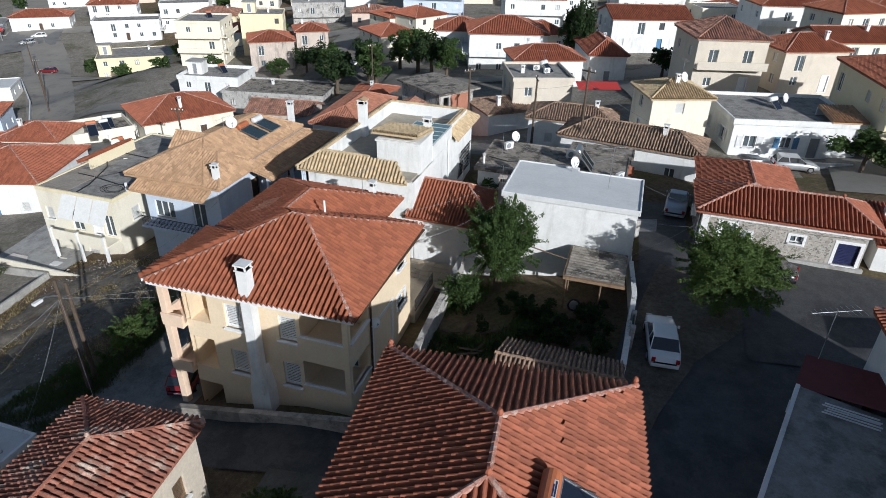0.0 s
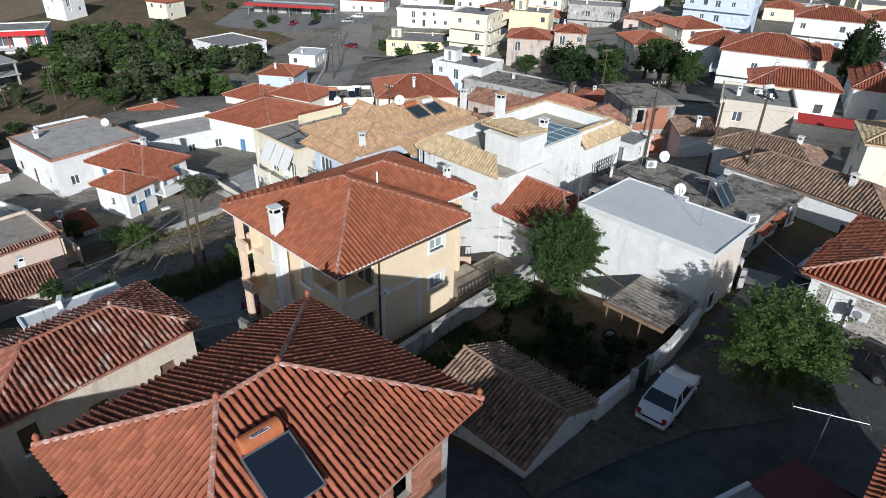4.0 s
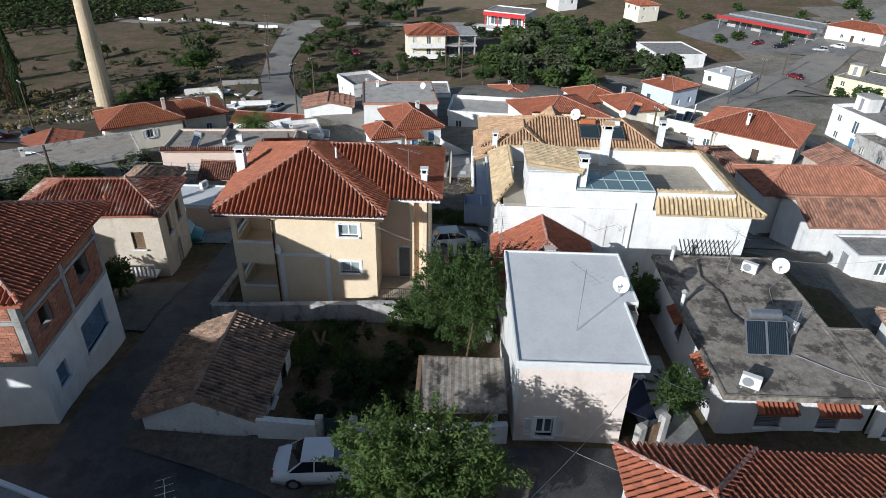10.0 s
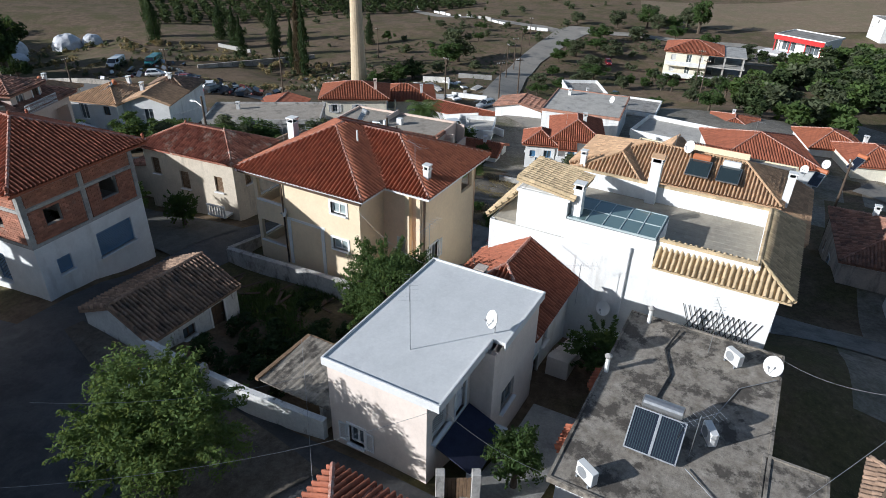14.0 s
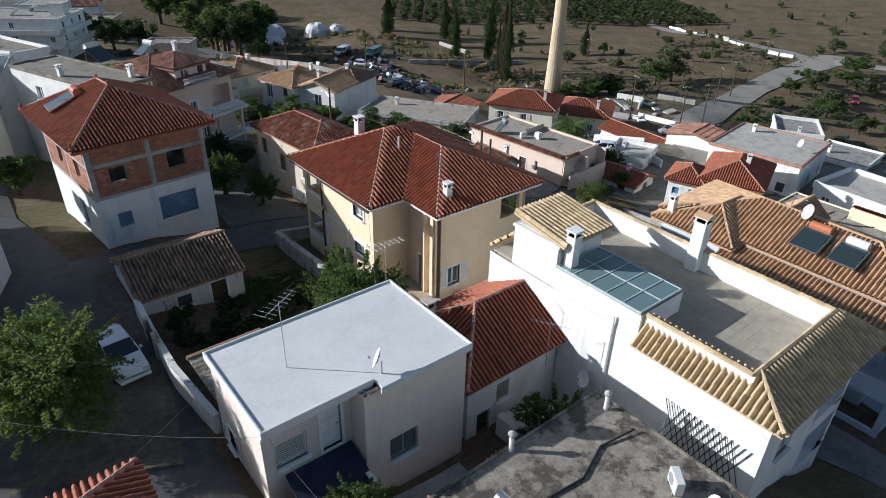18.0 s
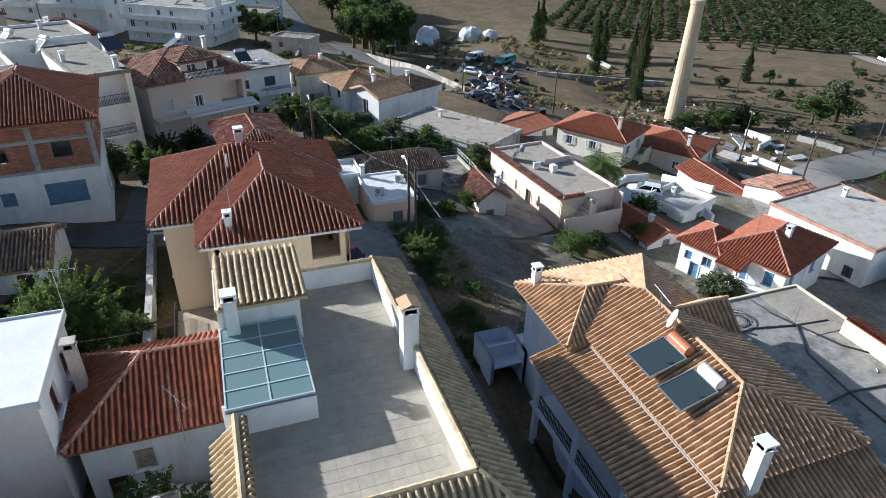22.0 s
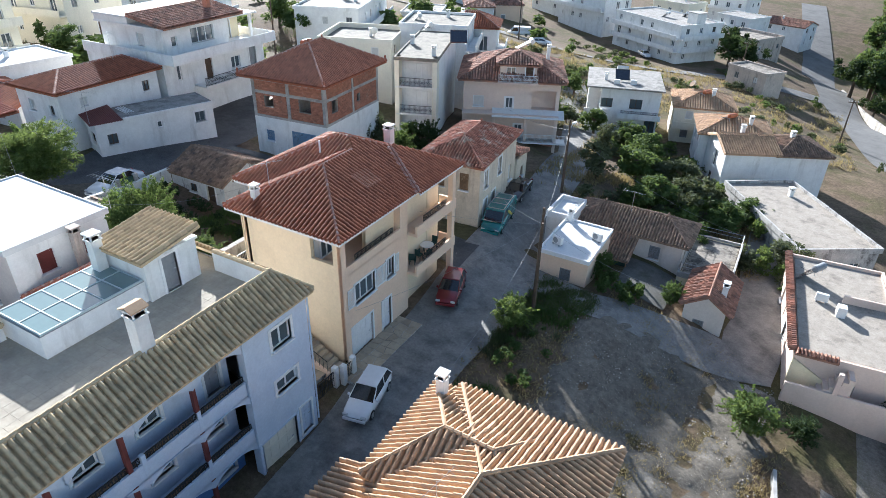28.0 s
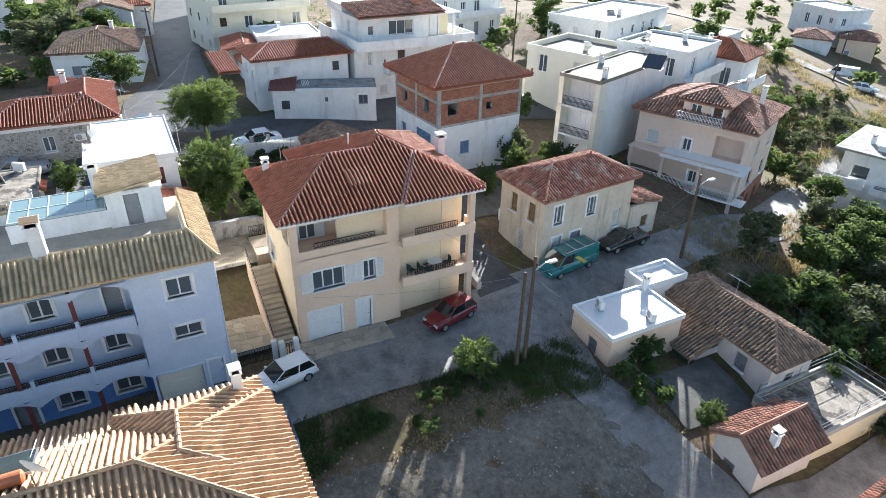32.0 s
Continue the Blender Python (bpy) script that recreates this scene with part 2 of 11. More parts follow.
TILE_BRIGHT = mat("bright_red_roof_tile", (0.28, 0.088, 0.046), (0.36, 0.116, 0.06), 1.6, 0.8, 0.3, 25, (0.23, 0.074, 0.05), 5.0, 0.55, 0.8, island=0.20)
CAP_RED = mat("mortared_ridge_tile", (0.33, 0.135, 0.092), (0.44, 0.22, 0.165), 3.0, 0.85, 0.3, 25, (0.52, 0.40, 0.34), 5.0, 0.5, 0.62, island=0.15)
TILE_TAN = mat("tan_roof_tile", (0.43, 0.27, 0.155), (0.53, 0.345, 0.205), 1.4, 0.8, 0.3, 25, (0.35, 0.22, 0.135), 5.0, 0.55, 0.8, island=0.20)
TILE_YELLOW = mat("yellow_roof_tile", (0.47, 0.357, 0.215), (0.56, 0.43, 0.262), 1.4, 0.95, 0.3, 25, (0.36, 0.28, 0.175), 5.0, 0.5, 0.75, island=0.20)
TILE_FADED = mat("faded_red_roof_tile", (0.36, 0.15, 0.09), (0.43, 0.19, 0.12), 1.6, 0.82, 0.3, 25, (0.28, 0.12, 0.08), 5.0, 0.5, 0.75, island=0.22)
TILE_OLD = mat("weathered_roof_tile", (0.28, 0.135, 0.088), (0.42, 0.22, 0.155), 2.2, 0.9, 0.5, 20, (0.15, 0.10, 0.078), 1.1, 0.48, 0.66, island=0.35, grit=0.20)
TILE_LICHEN = mat("lichen_spotted_roof_tile", (0.26, 0.095, 0.06), (0.36, 0.15, 0.10), 2.2, 0.9, 0.5, 20, (0.46, 0.385, 0.31), 0.8, 0.53, 0.66, island=0.35, grit=0.22)
TILE_DARK = mat("lichen_dark_roof_tile", (0.22, 0.145, 0.10), (0.36, 0.24, 0.165), 2.4, 0.92, 0.5, 20, (0.12, 0.095, 0.078), 1.6, 0.5, 0.66, island=0.3, grit=0.2)
ASPHALT = mat("worn_asphalt", (0.047, 0.048, 0.05), (0.088, 0.087, 0.086), 1.3, 0.62, 0.7, 30, (0.04, 0.04, 0.042), 0.35, 0.5, 0.6, grit=0.30)
LANE = mat("dusty_lane", (0.17, 0.163, 0.15), (0.26, 0.25, 0.23), 1.1, 0.75, 0.7, 22, (0.115, 0.11, 0.104), 0.5, 0.48, 0.64, grit=0.24)
# yard paving with the houses' shade put into its dark colour
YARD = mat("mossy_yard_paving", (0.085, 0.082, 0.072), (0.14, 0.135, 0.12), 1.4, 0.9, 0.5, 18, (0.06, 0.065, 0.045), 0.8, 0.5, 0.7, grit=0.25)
PALE = mat("pale_lime_wash", (0.64, 0.57, 0.50), (0.72, 0.65, 0.58), 0.9, 0.92, 0.3, 24, (0.48, 0.42, 0.37), 0.6, 0.54, 0.76, streak=0.3)
PAVING = mat("stone_paving", (0.34, 0.28, 0.20), (0.46, 0.39, 0.29), 1.8, 0.9, 0.4, 18, (0.25, 0.21, 0.16), 0.9, 0.5, 0.7, island=0.18, objvar=0.15)
LIME = mat("pale_lime_mortar", (0.38, 0.355, 0.315), (0.48, 0.45, 0.405), 4.0, 0.95, 0.6, 20)
STONE = mat("rubble_stone", (0.29, 0.26, 0.225), (0.46, 0.42, 0.365), 2.2, 0.95, 0.6, 15, (0.15, 0.14, 0.125), 1.5, 0.5, 0.7, island=0.3, objvar=0.25)
WOOD = mat("weathered_wood", (0.16, 0.10, 0.06), (0.26, 0.17, 0.10), 4.0, 0.8, 0.4, 30, objvar=0.2)
DARKWOOD = mat("dark_stained_wood", (0.06, 0.035, 0.02), (0.10, 0.06, 0.035), 4.0, 0.7, 0.3, 30)
RUSTRED = mat("red_brown_paint", (0.14, 0.034, 0.03), (0.18, 0.045, 0.038), 2.0, 0.6, 0.2, 25)
TRIMWHITE = mat("white_paint", (0.76, 0.76, 0.75), (0.82, 0.82, 0.81), 2.0, 0.5, 0.05, 30)
BLUEPAINT = mat("blue_paint", (0.08, 0.20, 0.36), (0.12, 0.27, 0.44), 2.0, 0.55, 0.1, 30)
NAVY = mat("navy_paint", (0.02, 0.025, 0.085), (0.03, 0.036, 0.11), 2.0, 0.55, 0.1, 30)
FADEDBLUE = mat("faded_blue_paint", (0.13, 0.23, 0.36), (0.18, 0.29, 0.42), 2.0, 0.6, 0.1, 30)
GREYPAINT = mat("grey_paint", (0.22, 0.23, 0.24), (0.28, 0.29, 0.30), 2.0, 0.55, 0.1, 30)
IRON = mat("black_iron", (0.018, 0.018, 0.02), (0.03, 0.03, 0.03), 6.0, 0.5, 0.1, 40)
STEEL = mat("galvanised_steel", (0.42, 0.43, 0.44), (0.52, 0.53, 0.54), 5.0, 0.38, 0.05, 40, metal=0.85)
POLEWOOD = mat("utility_pole_wood", (0.07, 0.05, 0.035), (0.12, 0.085, 0.06), 5.0, 0.9, 0.5, 25)
CABLE = mat("black_cable", (0.02, 0.02, 0.02), (0.03, 0.03, 0.03), 5.0, 0.6, 0.0)
BARK = mat("bark", (0.075, 0.055, 0.04), (0.14, 0.105, 0.075), 6.0, 0.95, 0.7, 20)
LEAF = leafy("broad_leaf", (0.036, 0.066, 0.022), (0.072, 0.115, 0.038), (0.18, 0.245, 0.065))
LEAF_BRIGHT = leafy("bright_leaf", (0.055, 0.093, 0.03), (0.10, 0.148, 0.046), (0.27, 0.345, 0.09))
LEAF_OLIVE = leafy("olive_leaf", (0.075, 0.09, 0.05), (0.12, 0.14, 0.08), (0.16, 0.18, 0.07))
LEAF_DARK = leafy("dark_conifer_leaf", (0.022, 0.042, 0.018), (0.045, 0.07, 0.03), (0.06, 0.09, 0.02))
LEAF_GROVE = leafy("grove_leaf", (0.04, 0.062, 0.026), (0.078, 0.106, 0.044), (0.09, 0.115, 0.035))
LEAF_DRY = leafy("dry_grass_blade", (0.22, 0.17, 0.085), (0.34, 0.28, 0.15), (0.40, 0.32, 0.15))
PANE = paint("window_glass", (0.085, 0.105, 0.115), 0.06, 0.0, 0.8)
SKYPANE = paint("skylight_glass", (0.15, 0.225, 0.225), 0.1, 0.0, 0.5)
PALEBAR = mat("pale_glazing_bar", (0.42, 0.50, 0.50), (0.5, 0.57, 0.57), 2.0, 0.5, 0.05, 30)
CURTAIN = mat("closed_shutter_slats", (0.60, 0.60, 0.58), (0.68, 0.68, 0.66), 3.0, 0.7, 0.1, 30)
SOLAR = paint("solar_collector", (0.012, 0.016, 0.026), 0.12, 0.0, 1.0)
PANE_PALE = paint("curtained_glass", (0.30, 0.36, 0.36), 0.12, 0.0, 0.5)
SOLAR_MID = paint("dusty_collector_glass", (0.028, 0.042, 0.044), 0.14, 0.0, 1.0)
SOLAR_PALE = paint("pale_collector_glass", (0.10, 0.15, 0.15), 0.1, 0.0, 1.0)
TYRE = mat("tyre_rubber", (0.015, 0.015, 0.015), (0.025, 0.025, 0.025), 5.0, 0.85, 0.1)
CARGLASS = paint("car_glass", (0.012, 0.014, 0.017), 0.05, 0.0, 1.0)
CARWHITE = paint("white_car_paint", (0.70, 0.71, 0.72))
CARRED = paint("dark_red_car_paint", (0.17, 0.012, 0.015))
CARBLACK = paint("black_car_paint", (0.012, 0.012, 0.014))
CARTEAL = paint("teal_van_paint", (0.015, 0.15, 0.15))
CARSILVER = paint("silver_car_paint", (0.45, 0.46, 0.47), 0.3, 0.4)
LAMPRED = paint("red_lamp_lens", (0.35, 0.01, 0.01))
LAMPCLEAR = paint("clear_lamp_lens", (0.55, 0.56, 0.56), 0.1)
PLASTIC = mat("white_plastic", (0.68, 0.68, 0.66), (0.74, 0.74, 0.72), 3.0, 0.45, 0.0)
AWNBLUE = mat("navy_awning_cloth", (0.018, 0.022, 0.05), (0.03, 0.036, 0.075), 3.0, 0.9, 0.1)
AWNGREEN = mat("green_netting", (0.02, 0.05, 0.04), (0.035, 0.075, 0.06), 3.0, 0.9, 0.1)
AWNWHITE = mat("white_awning_cloth", (0.66, 0.66, 0.64), (0.74, 0.74, 0.72), 3.0, 0.9, 0.1)
STACK = mat("smokestack_brick", (0.50, 0.40, 0.27), (0.60, 0.49, 0.34), 1.2, 0.92, 0.4, 16, (0.38, 0.3, 0.2), 0.5, 0.5, 0.75, streak=0.3)


# ---- mesh helpers ----
class Geo:
    def __init__(self):
        self.v, self.f = [], []

    def pieces(self):
        """Its separate pieces, each a Geo of its own."""
        root = list(range(len(self.v)))

        def top(i):
            while root[i] != i:
                i = root[i]
            return i
        for f in self.f:
            for k in f[1:]:
                root[top(k)] = top(f[0])
        out = {}
        for f in self.f:
            g, seen = out.setdefault(top(f[0]), (Geo(), {}))
            for k in f:
                if k not in seen:
                    seen[k] = len(g.v)
                    g.v.append(self.v[k])
            g.f.append(tuple(seen[k] for k in f))
        return [g for g, _ in out.values()] or [self]

    def add(self, verts, faces):
        k = len(self.v)
        self.v.extend(verts)
        self.f.extend([tuple(i + k for i in f) for f in faces])
        return self

    def box(self, x0, x1, y0, y1, z0, z1, m=None):
        vs = [(x, y, z) for z in (z0, z1) for y in (y0, y1) for x in (x0, x1)]
        if m is not None:
            vs = [(m @ Vector(p))[:] for p in vs]
        return self.add(vs, [(0, 2, 3, 1), (4, 5, 7, 6), (0, 1, 5, 4), (2, 6, 7, 3), (0, 4, 6, 2), (1, 3, 7, 5)])

    def cbox(self, x0, x1, y0, y1, z0, z1, c=0.02):
        """A box with chamfered upright and top edges."""
        def ring(z, i):
            a, b, e, g = x0 + i, x1 - i, y0 + i, y1 - i
            k = c
            return [(a + k, e, z), (b - k, e, z), (b, e + k, z), (b, g - k, z), (b - k, g, z), (a + k, g, z), (a, g - k, z), (a, e + k, z)]
        vs = ring(z0, 0) + ring(z1 - c, 0) + ring(z1, c)
        fs = [tuple(range(7, -1, -1)), tuple(range(16, 24))]
        for s in (0, 8):
            fs += [(s + i, s + (i + 1) % 8, s + 8 + (i + 1) % 8, s + 8 + i) for i in range(8)]
        return self.add(vs, fs)

    def quad(self, a, b, c, d):
        return self.add([a, b, c, d], [(0, 1, 2, 3)])

    def tube(self, pts, r, n=6, cap=True):
        """A tube along points; r is one radius or one for each."""
        pts = [Vector(p) for p in pts]
        rs = r if isinstance(r, (list, tuple)) else [r] * len(pts)
        k = len(self.v)
        for i, p in enumerate(pts):
            d = (pts[min(i + 1, len(pts) - 1)] - pts[max(i - 1, 0)]).normalized()
            a = d.cross(Vector((0, 0, 1)) if abs(d.z) < 0.9 else Vector((1, 0, 0))).normalized()
            b = d.cross(a)
            for j in range(n):
                w = 2 * math.pi * j / n
                self.v.append((p + (a * math.cos(w) + b * math.sin(w)) * rs[i])[:])
        for i in range(len(pts) - 1):
            for j in range(n):
                q = (j + 1) % n
                self.f.append((k + i * n + j, k + i * n + q, k + (i + 1) * n + q, k + (i + 1) * n + j))
        if cap:
            self.f.append(tuple(k + j for j in range(n)))
            self.f.append(tuple(k + (len(pts) - 1) * n + j for j in range(n)))
        return self

    def slab(self, poly, t):
        """A planar polygon given a thickness downwards."""
        n = len(poly)
        vs = [tuple(p) for p in poly] + [(p[0], p[1], p[2] - t) for p in poly]
        return self.add(vs, [tuple(range(n)), tuple(range(2 * n - 1, n - 1, -1))] + [(i, i + n, (i + 1) % n + n, (i + 1) % n) for i in range(n)])

    def lathe(self, prof, n=12, at=(0, 0, 0)):
        k = len(self.v)
        for r, z in prof:
            for j in range(n):
                w = 2 * math.pi * j / n
                self.v.append((at[0] + r * math.cos(w), at[1] + r * math.sin(w), at[2] + z))
        for i in range(len(prof) - 1):
            for j in range(n):
                q = (j + 1) % n
                self.f.append((k + i * n + j, k + i * n + q, k + (i + 1) * n + q, k + (i + 1) * n + j))
        self.f.append(tuple(k + j for j in range(n - 1, -1, -1)))
        self.f.append(tuple(k + (len(prof) - 1) * n + j for j in range(n)))
        return self

    def mesh(self, name, material, smooth=False):
        me = bpy.data.meshes.new(name)
        me.from_pydata(self.v, [], self.f)
        me.materials.append(material)
        if smooth:
            me.shade_smooth()
        me.update()
        return me


def part(name, geo, material, parent, label="", kind="", at=None, smooth=False):
    me = geo if isinstance(geo, bpy.types.Mesh) else geo.mesh(name, material, smooth)
    ob = new(name, me)
    ob.parent = parent
    if at is not None:
        ob.matrix_basis = at
    return tagged(ob, label, "", "", kind)


def thing(name, label, category, at, group="", kind=""):
    ob = new(name)
    ob.empty_display_size = 0.3
    ob.matrix_basis = at
    return tagged(ob, label, category, group, kind)


def solo(name, geo, material, label, category, at=None, group="", kind="", smooth=False):
    """A thing that is one mesh."""
    me = geo if isinstance(geo, bpy.types.Mesh) else geo.mesh(name, material, smooth)
    ob = new(name, me)
    if at is not None:
        ob.matrix_basis = at
    return tagged(ob, label, category, group, kind)


# ---- the lie of the land ----
LAND = [(6, 40, 4.9), (10.5, 41.5, 5.25), (15.5, 41.5, 5.3), (3, 29, 4.4), (1.5, 21, 4.4), (1, 17, 4.0), (14, 30, 4.9), (-7, 17, 3.0), (-11, 22, 2.3), (-11, 31, 2.4), (-8, 42, 2.6),
        (-4, 30, 3.4), (-21, 16, 1.1), (-19, 5, 0.7), (-21.5, 33, 0.0), (-22.5, 38, -0.5), (-23, 48, -0.6), (-24, 27, -0.1), (-27, 20, -0.3),
        (-9, -3, 1.7), (-16, -17, -1.5), (-27, 12, -1.8), (-43.5, 4, -3.8), (-45, 22, -3.9), (-53, 24, -5.2), (-57, 33, -5.0), (-66, 22, -6.4),
        (-66, 33, -5.6), (-86, -6, -11.5), (-101, -36, -14.9), (-106, -57, -18.0), (-86, -148, -21), (-72, -142, -20.5), (-165, 18, -18),
        (-143, -3, -16), (-209, 47, -17), (-45, -21, -5.0), (-28, -31, -4.5), (-14, 54, 3.6), (0, 55, 4.4), (-34, 45, -2.2), (-36, 56, -1.8),
        (30, 20, 5.0), (30, 60, 5.0), (40, -40, 6.0), (100, -60, 10.0), (60, 120, 5.0),
        (-112, 80, -14), (-168, 99, -18.5), (-132, 100, -15), (-68, 79, -7), (-128, 135, -16), (-78, 103, -10), (-67, 104, -9.5), (-22, 79, -1.5), (-13, 81, 0.5), (-7, 69, 2.0),
        (4, 67, 3.5), (14, 73, 3.2), (9, 93, 4.0), (-7, 108, 0.5), (-25, 118, -2.0), (-1, 124, 2.0), (-79, 124, -8.5), (-54, 128, -5.0), (-54, 146, -4.0), (-60, 172, -5.0), (-88, 118, -8.5),
        (-48, 43, -4.0), (-67, 48, -6.0), (14, 23, 4.9), (20, 9, 5.0), (38, 42, 4.6), (-10, -104, -8.0), (-83, -11, -12.0), (-118, 14, -15), (-48, 60, -4.0), (-21, -30, -4.2), (-40, -23, -5.0), (-54, 19, -5.2), (-68, -11, -9.0),
        (-160, -127, -20), (-210, -90, -19.5), (-244, -124, -19), (-300, -200, -18.5), (-310, 0, -18), (-141, -36, -16.6), (-140, -65, -17.6), (-190, -37, -17), (-121, -92, -19), (-420, -100, -17),
        (-420, 100, -16), (-230, 20, -17.5), (-75, -83, -15.5), (-180, -180, -20), (-150, 10, -16.5), (-60, -60, -9.5), (-90, -60, -16), (-260, -60, -18.5), (-330, -120, -18.5)]
LAND_A = np.array(LAND)


def ground_z(x, y):
    d2 = (LAND_A[:, 0] - x) ** 2 + (LAND_A[:, 1] - y) ** 2 + 6.0
    w = d2 ** -1.7
    return float((w * LAND_A[:, 2]).sum() / w.sum())


def grid_axis():
    a = list(np.arange(-90, 60.1, 2.0))
    step, v = 2.6, 60.0
    while v < 2500:
        v += step
        a.append(v)
        step *= 1.18
    step, v = 2.6, -90.0
    while v > -2500:
        v -= step
        a.insert(0, v)
        step *= 1.13
    return a


# ---- builders for houses ----
MESHES = {}


def kept(key, make):
    """One mesh for all alike parts."""
    if key not in MESHES:
        MESHES[key] = make()
    return MESHES[key]


def relief(g, xs, zs, level, dep=0.09):
    """Panels at several depths in one connected sheet; a level of None is a hole, cut through to dep."""
    at = {}

    def p(i, j, y):
        k = (i, j, round(y, 4))
        if k not in at:
            at[k] = len(g.v)
            g.v.append((xs[i], y, zs[j]))
        return at[k]
    n, m = len(xs) - 1, len(zs) - 1
    lv = {(i, j): level(i, j) for i in range(n) for j in range(m)}
    for (i, j), y in lv.items():
        if y is None:
            continue
        g.f.append((p(i, j, y), p(i + 1, j, y), p(i + 1, j + 1, y), p(i, j + 1, y)))
        for di, dj, e in ((1, 0, ((i + 1, j), (i + 1, j + 1))), (0, 1, ((i + 1, j + 1), (i, j + 1))), (-1, 0, ((i, j + 1), (i, j))), (0, -1, ((i, j), (i + 1, j)))):
            o = lv.get((i + di, j + dj))
            to = dep if o is None else o
            if to > y + 1e-5:
                g.f.append((p(*e[0], y), p(*e[0], to), p(*e[1], to), p(*e[1], y)))
    return g


def frame_cells(w, h, bars, fw):
    xs = [-w / 2, -w / 2 + fw]
    for i in range(1, bars):
        x = -w / 2 + w * i / bars
        xs += [x - fw * 0.6, x + fw * 0.6]
    return xs + [w / 2 - fw, w / 2], [0, fw, h - fw, h]


def frame_mesh(w, h, bars, material, fw=0.07, dep=0.09):
    def make():
        xs, zs = frame_cells(w, h, bars, fw)
        return relief(Geo(), xs, zs, lambda i, j: None if j == 1 and i % 2 else 0.0, dep).mesh("window_frame", material)
    return kept(("frame", round(w, 2), round(h, 2), bars, material.name), make)


def pane_mesh(w, h, material):
    return kept(("pane", round(w, 2), round(h, 2), material.name), lambda: Geo().box(-w / 2 + 0.05, w / 2 - 0.05, 0.05, 0.062, 0.05, h - 0.05).mesh("pane", material))


def small_window(w, h, material, shut):
    """Frame and pane in one sheet, for houses far off."""
    def make():
        xs, zs = frame_cells(w, h, 2 if w > 0.7 else 1, 0.07)
        g = relief(Geo(), xs, zs, lambda i, j: 0.06 if j == 1 and i % 2 else 0.0)
        me = g.mesh("window", material)
        me.materials.append(CURTAIN if shut else PANE)
        for q in me.polygons:
            if all(abs(me.vertices[k].co.y - 0.06) < 1e-4 for k in q.vertices):
                q.material_index = 1
        return me
    return kept(("small", round(w, 2), round(h, 2), material.name, shut), make)


def sill_mesh(w):
    return kept(("sill", round(w, 2)), lambda: Geo().cbox(-w / 2 - 0.08, w / 2 + 0.08, -0.3, 0.02, -0.07, 0.0, 0.012).mesh("sill", TRIMWHITE))


def surround_mesh(w, h, b, material):
    def make():
        g = relief(Geo(), [-w / 2 - b, -w / 2, w / 2, w / 2 + b], [-b, 0, h, h + b], lambda i, j: None if i == 1 and j == 1 else -0.23, 0.0)
        return g.mesh("surround", material)
    return kept(("surround", round(w, 2), round(h, 2), b, material.name), make)


def slat_mesh(w, h, material, name="shutter"):
    def make():
        g = Geo()
        g.box(-w / 2, -w / 2 + 0.05, 0, 0.04, 0, h).box(w / 2 - 0.05, w / 2, 0, 0.04, 0, h).box(-w / 2, w / 2, 0, 0.04, 0, 0.06).box(-w / 2, w / 2, 0, 0.04, h - 0.06, h)
        n = max(3, int(h / 0.11))
        for i in range(n):
            z = 0.06 + (h - 0.12) * i / n
            g.add([(-w / 2 + 0.05, 0.032, z), (w / 2 - 0.05, 0.032, z), (w / 2 - 0.05, 0.008, z + (h - 0.12) / n), (-w / 2 + 0.05, 0.008, z + (h - 0.12) / n)], [(0, 1, 2, 3)])
        return g.mesh(name, material)
    return kept((name, round(w, 2), round(h, 2), material.name), make)


def door_mesh(w, h, material, panels=2):
    def make():
        xs, zs = [-w / 2], [0.0]
        for i in range(panels):
            xs += [-w / 2 + 0.08 + (w - 0.08) * i / panels, -w / 2 + 0.08 + (w - 0.08) * (i + 1) / panels - 0.08]
        for j in range(3):
            zs += [0.12 + (h - 0.14) * j / 3, 0.12 + (h - 0.14) * (j + 1) / 3 - 0.1]
        return relief(Geo(), xs + [w / 2], zs + [h], lambda i, j: 0.03 if i % 2 and j % 2 else 0.012, 0.08).mesh("door", material)
    return kept(("door", round(w, 2), round(h, 2), material.name), make)


def rail_mesh(n, h, material=None):
    """An iron railing n metres long, along x from 0."""
    def make():
        g = Geo().box(0, n, -0.025, 0.025, h - 0.04, h).box(0, n, -0.015, 0.015, 0.06, 0.09)
        k = max(2, int(n / 0.13))
        for i in range(k + 1):
            x = n * i / k
            g.box(x - 0.013, x + 0.013, -0.013, 0.013, 0.0 if i % 6 == 0 else 0.06, h - 0.03)
        m = max(1, int(n / 0.26))
        for i in range(m):
            x = n * (i + 0.5) / m
            g.tube([(x + 0.1 * math.cos(a), 0, h * 0.5 + 0.1 * math.sin(a)) for a in np.linspace(0, 2 * math.pi, 9)], 0.016, 3, False)
        return g.mesh("railing", material or IRON)
    return kept(("rail", round(n, 2), round(h, 2), (material or IRON).name), make)


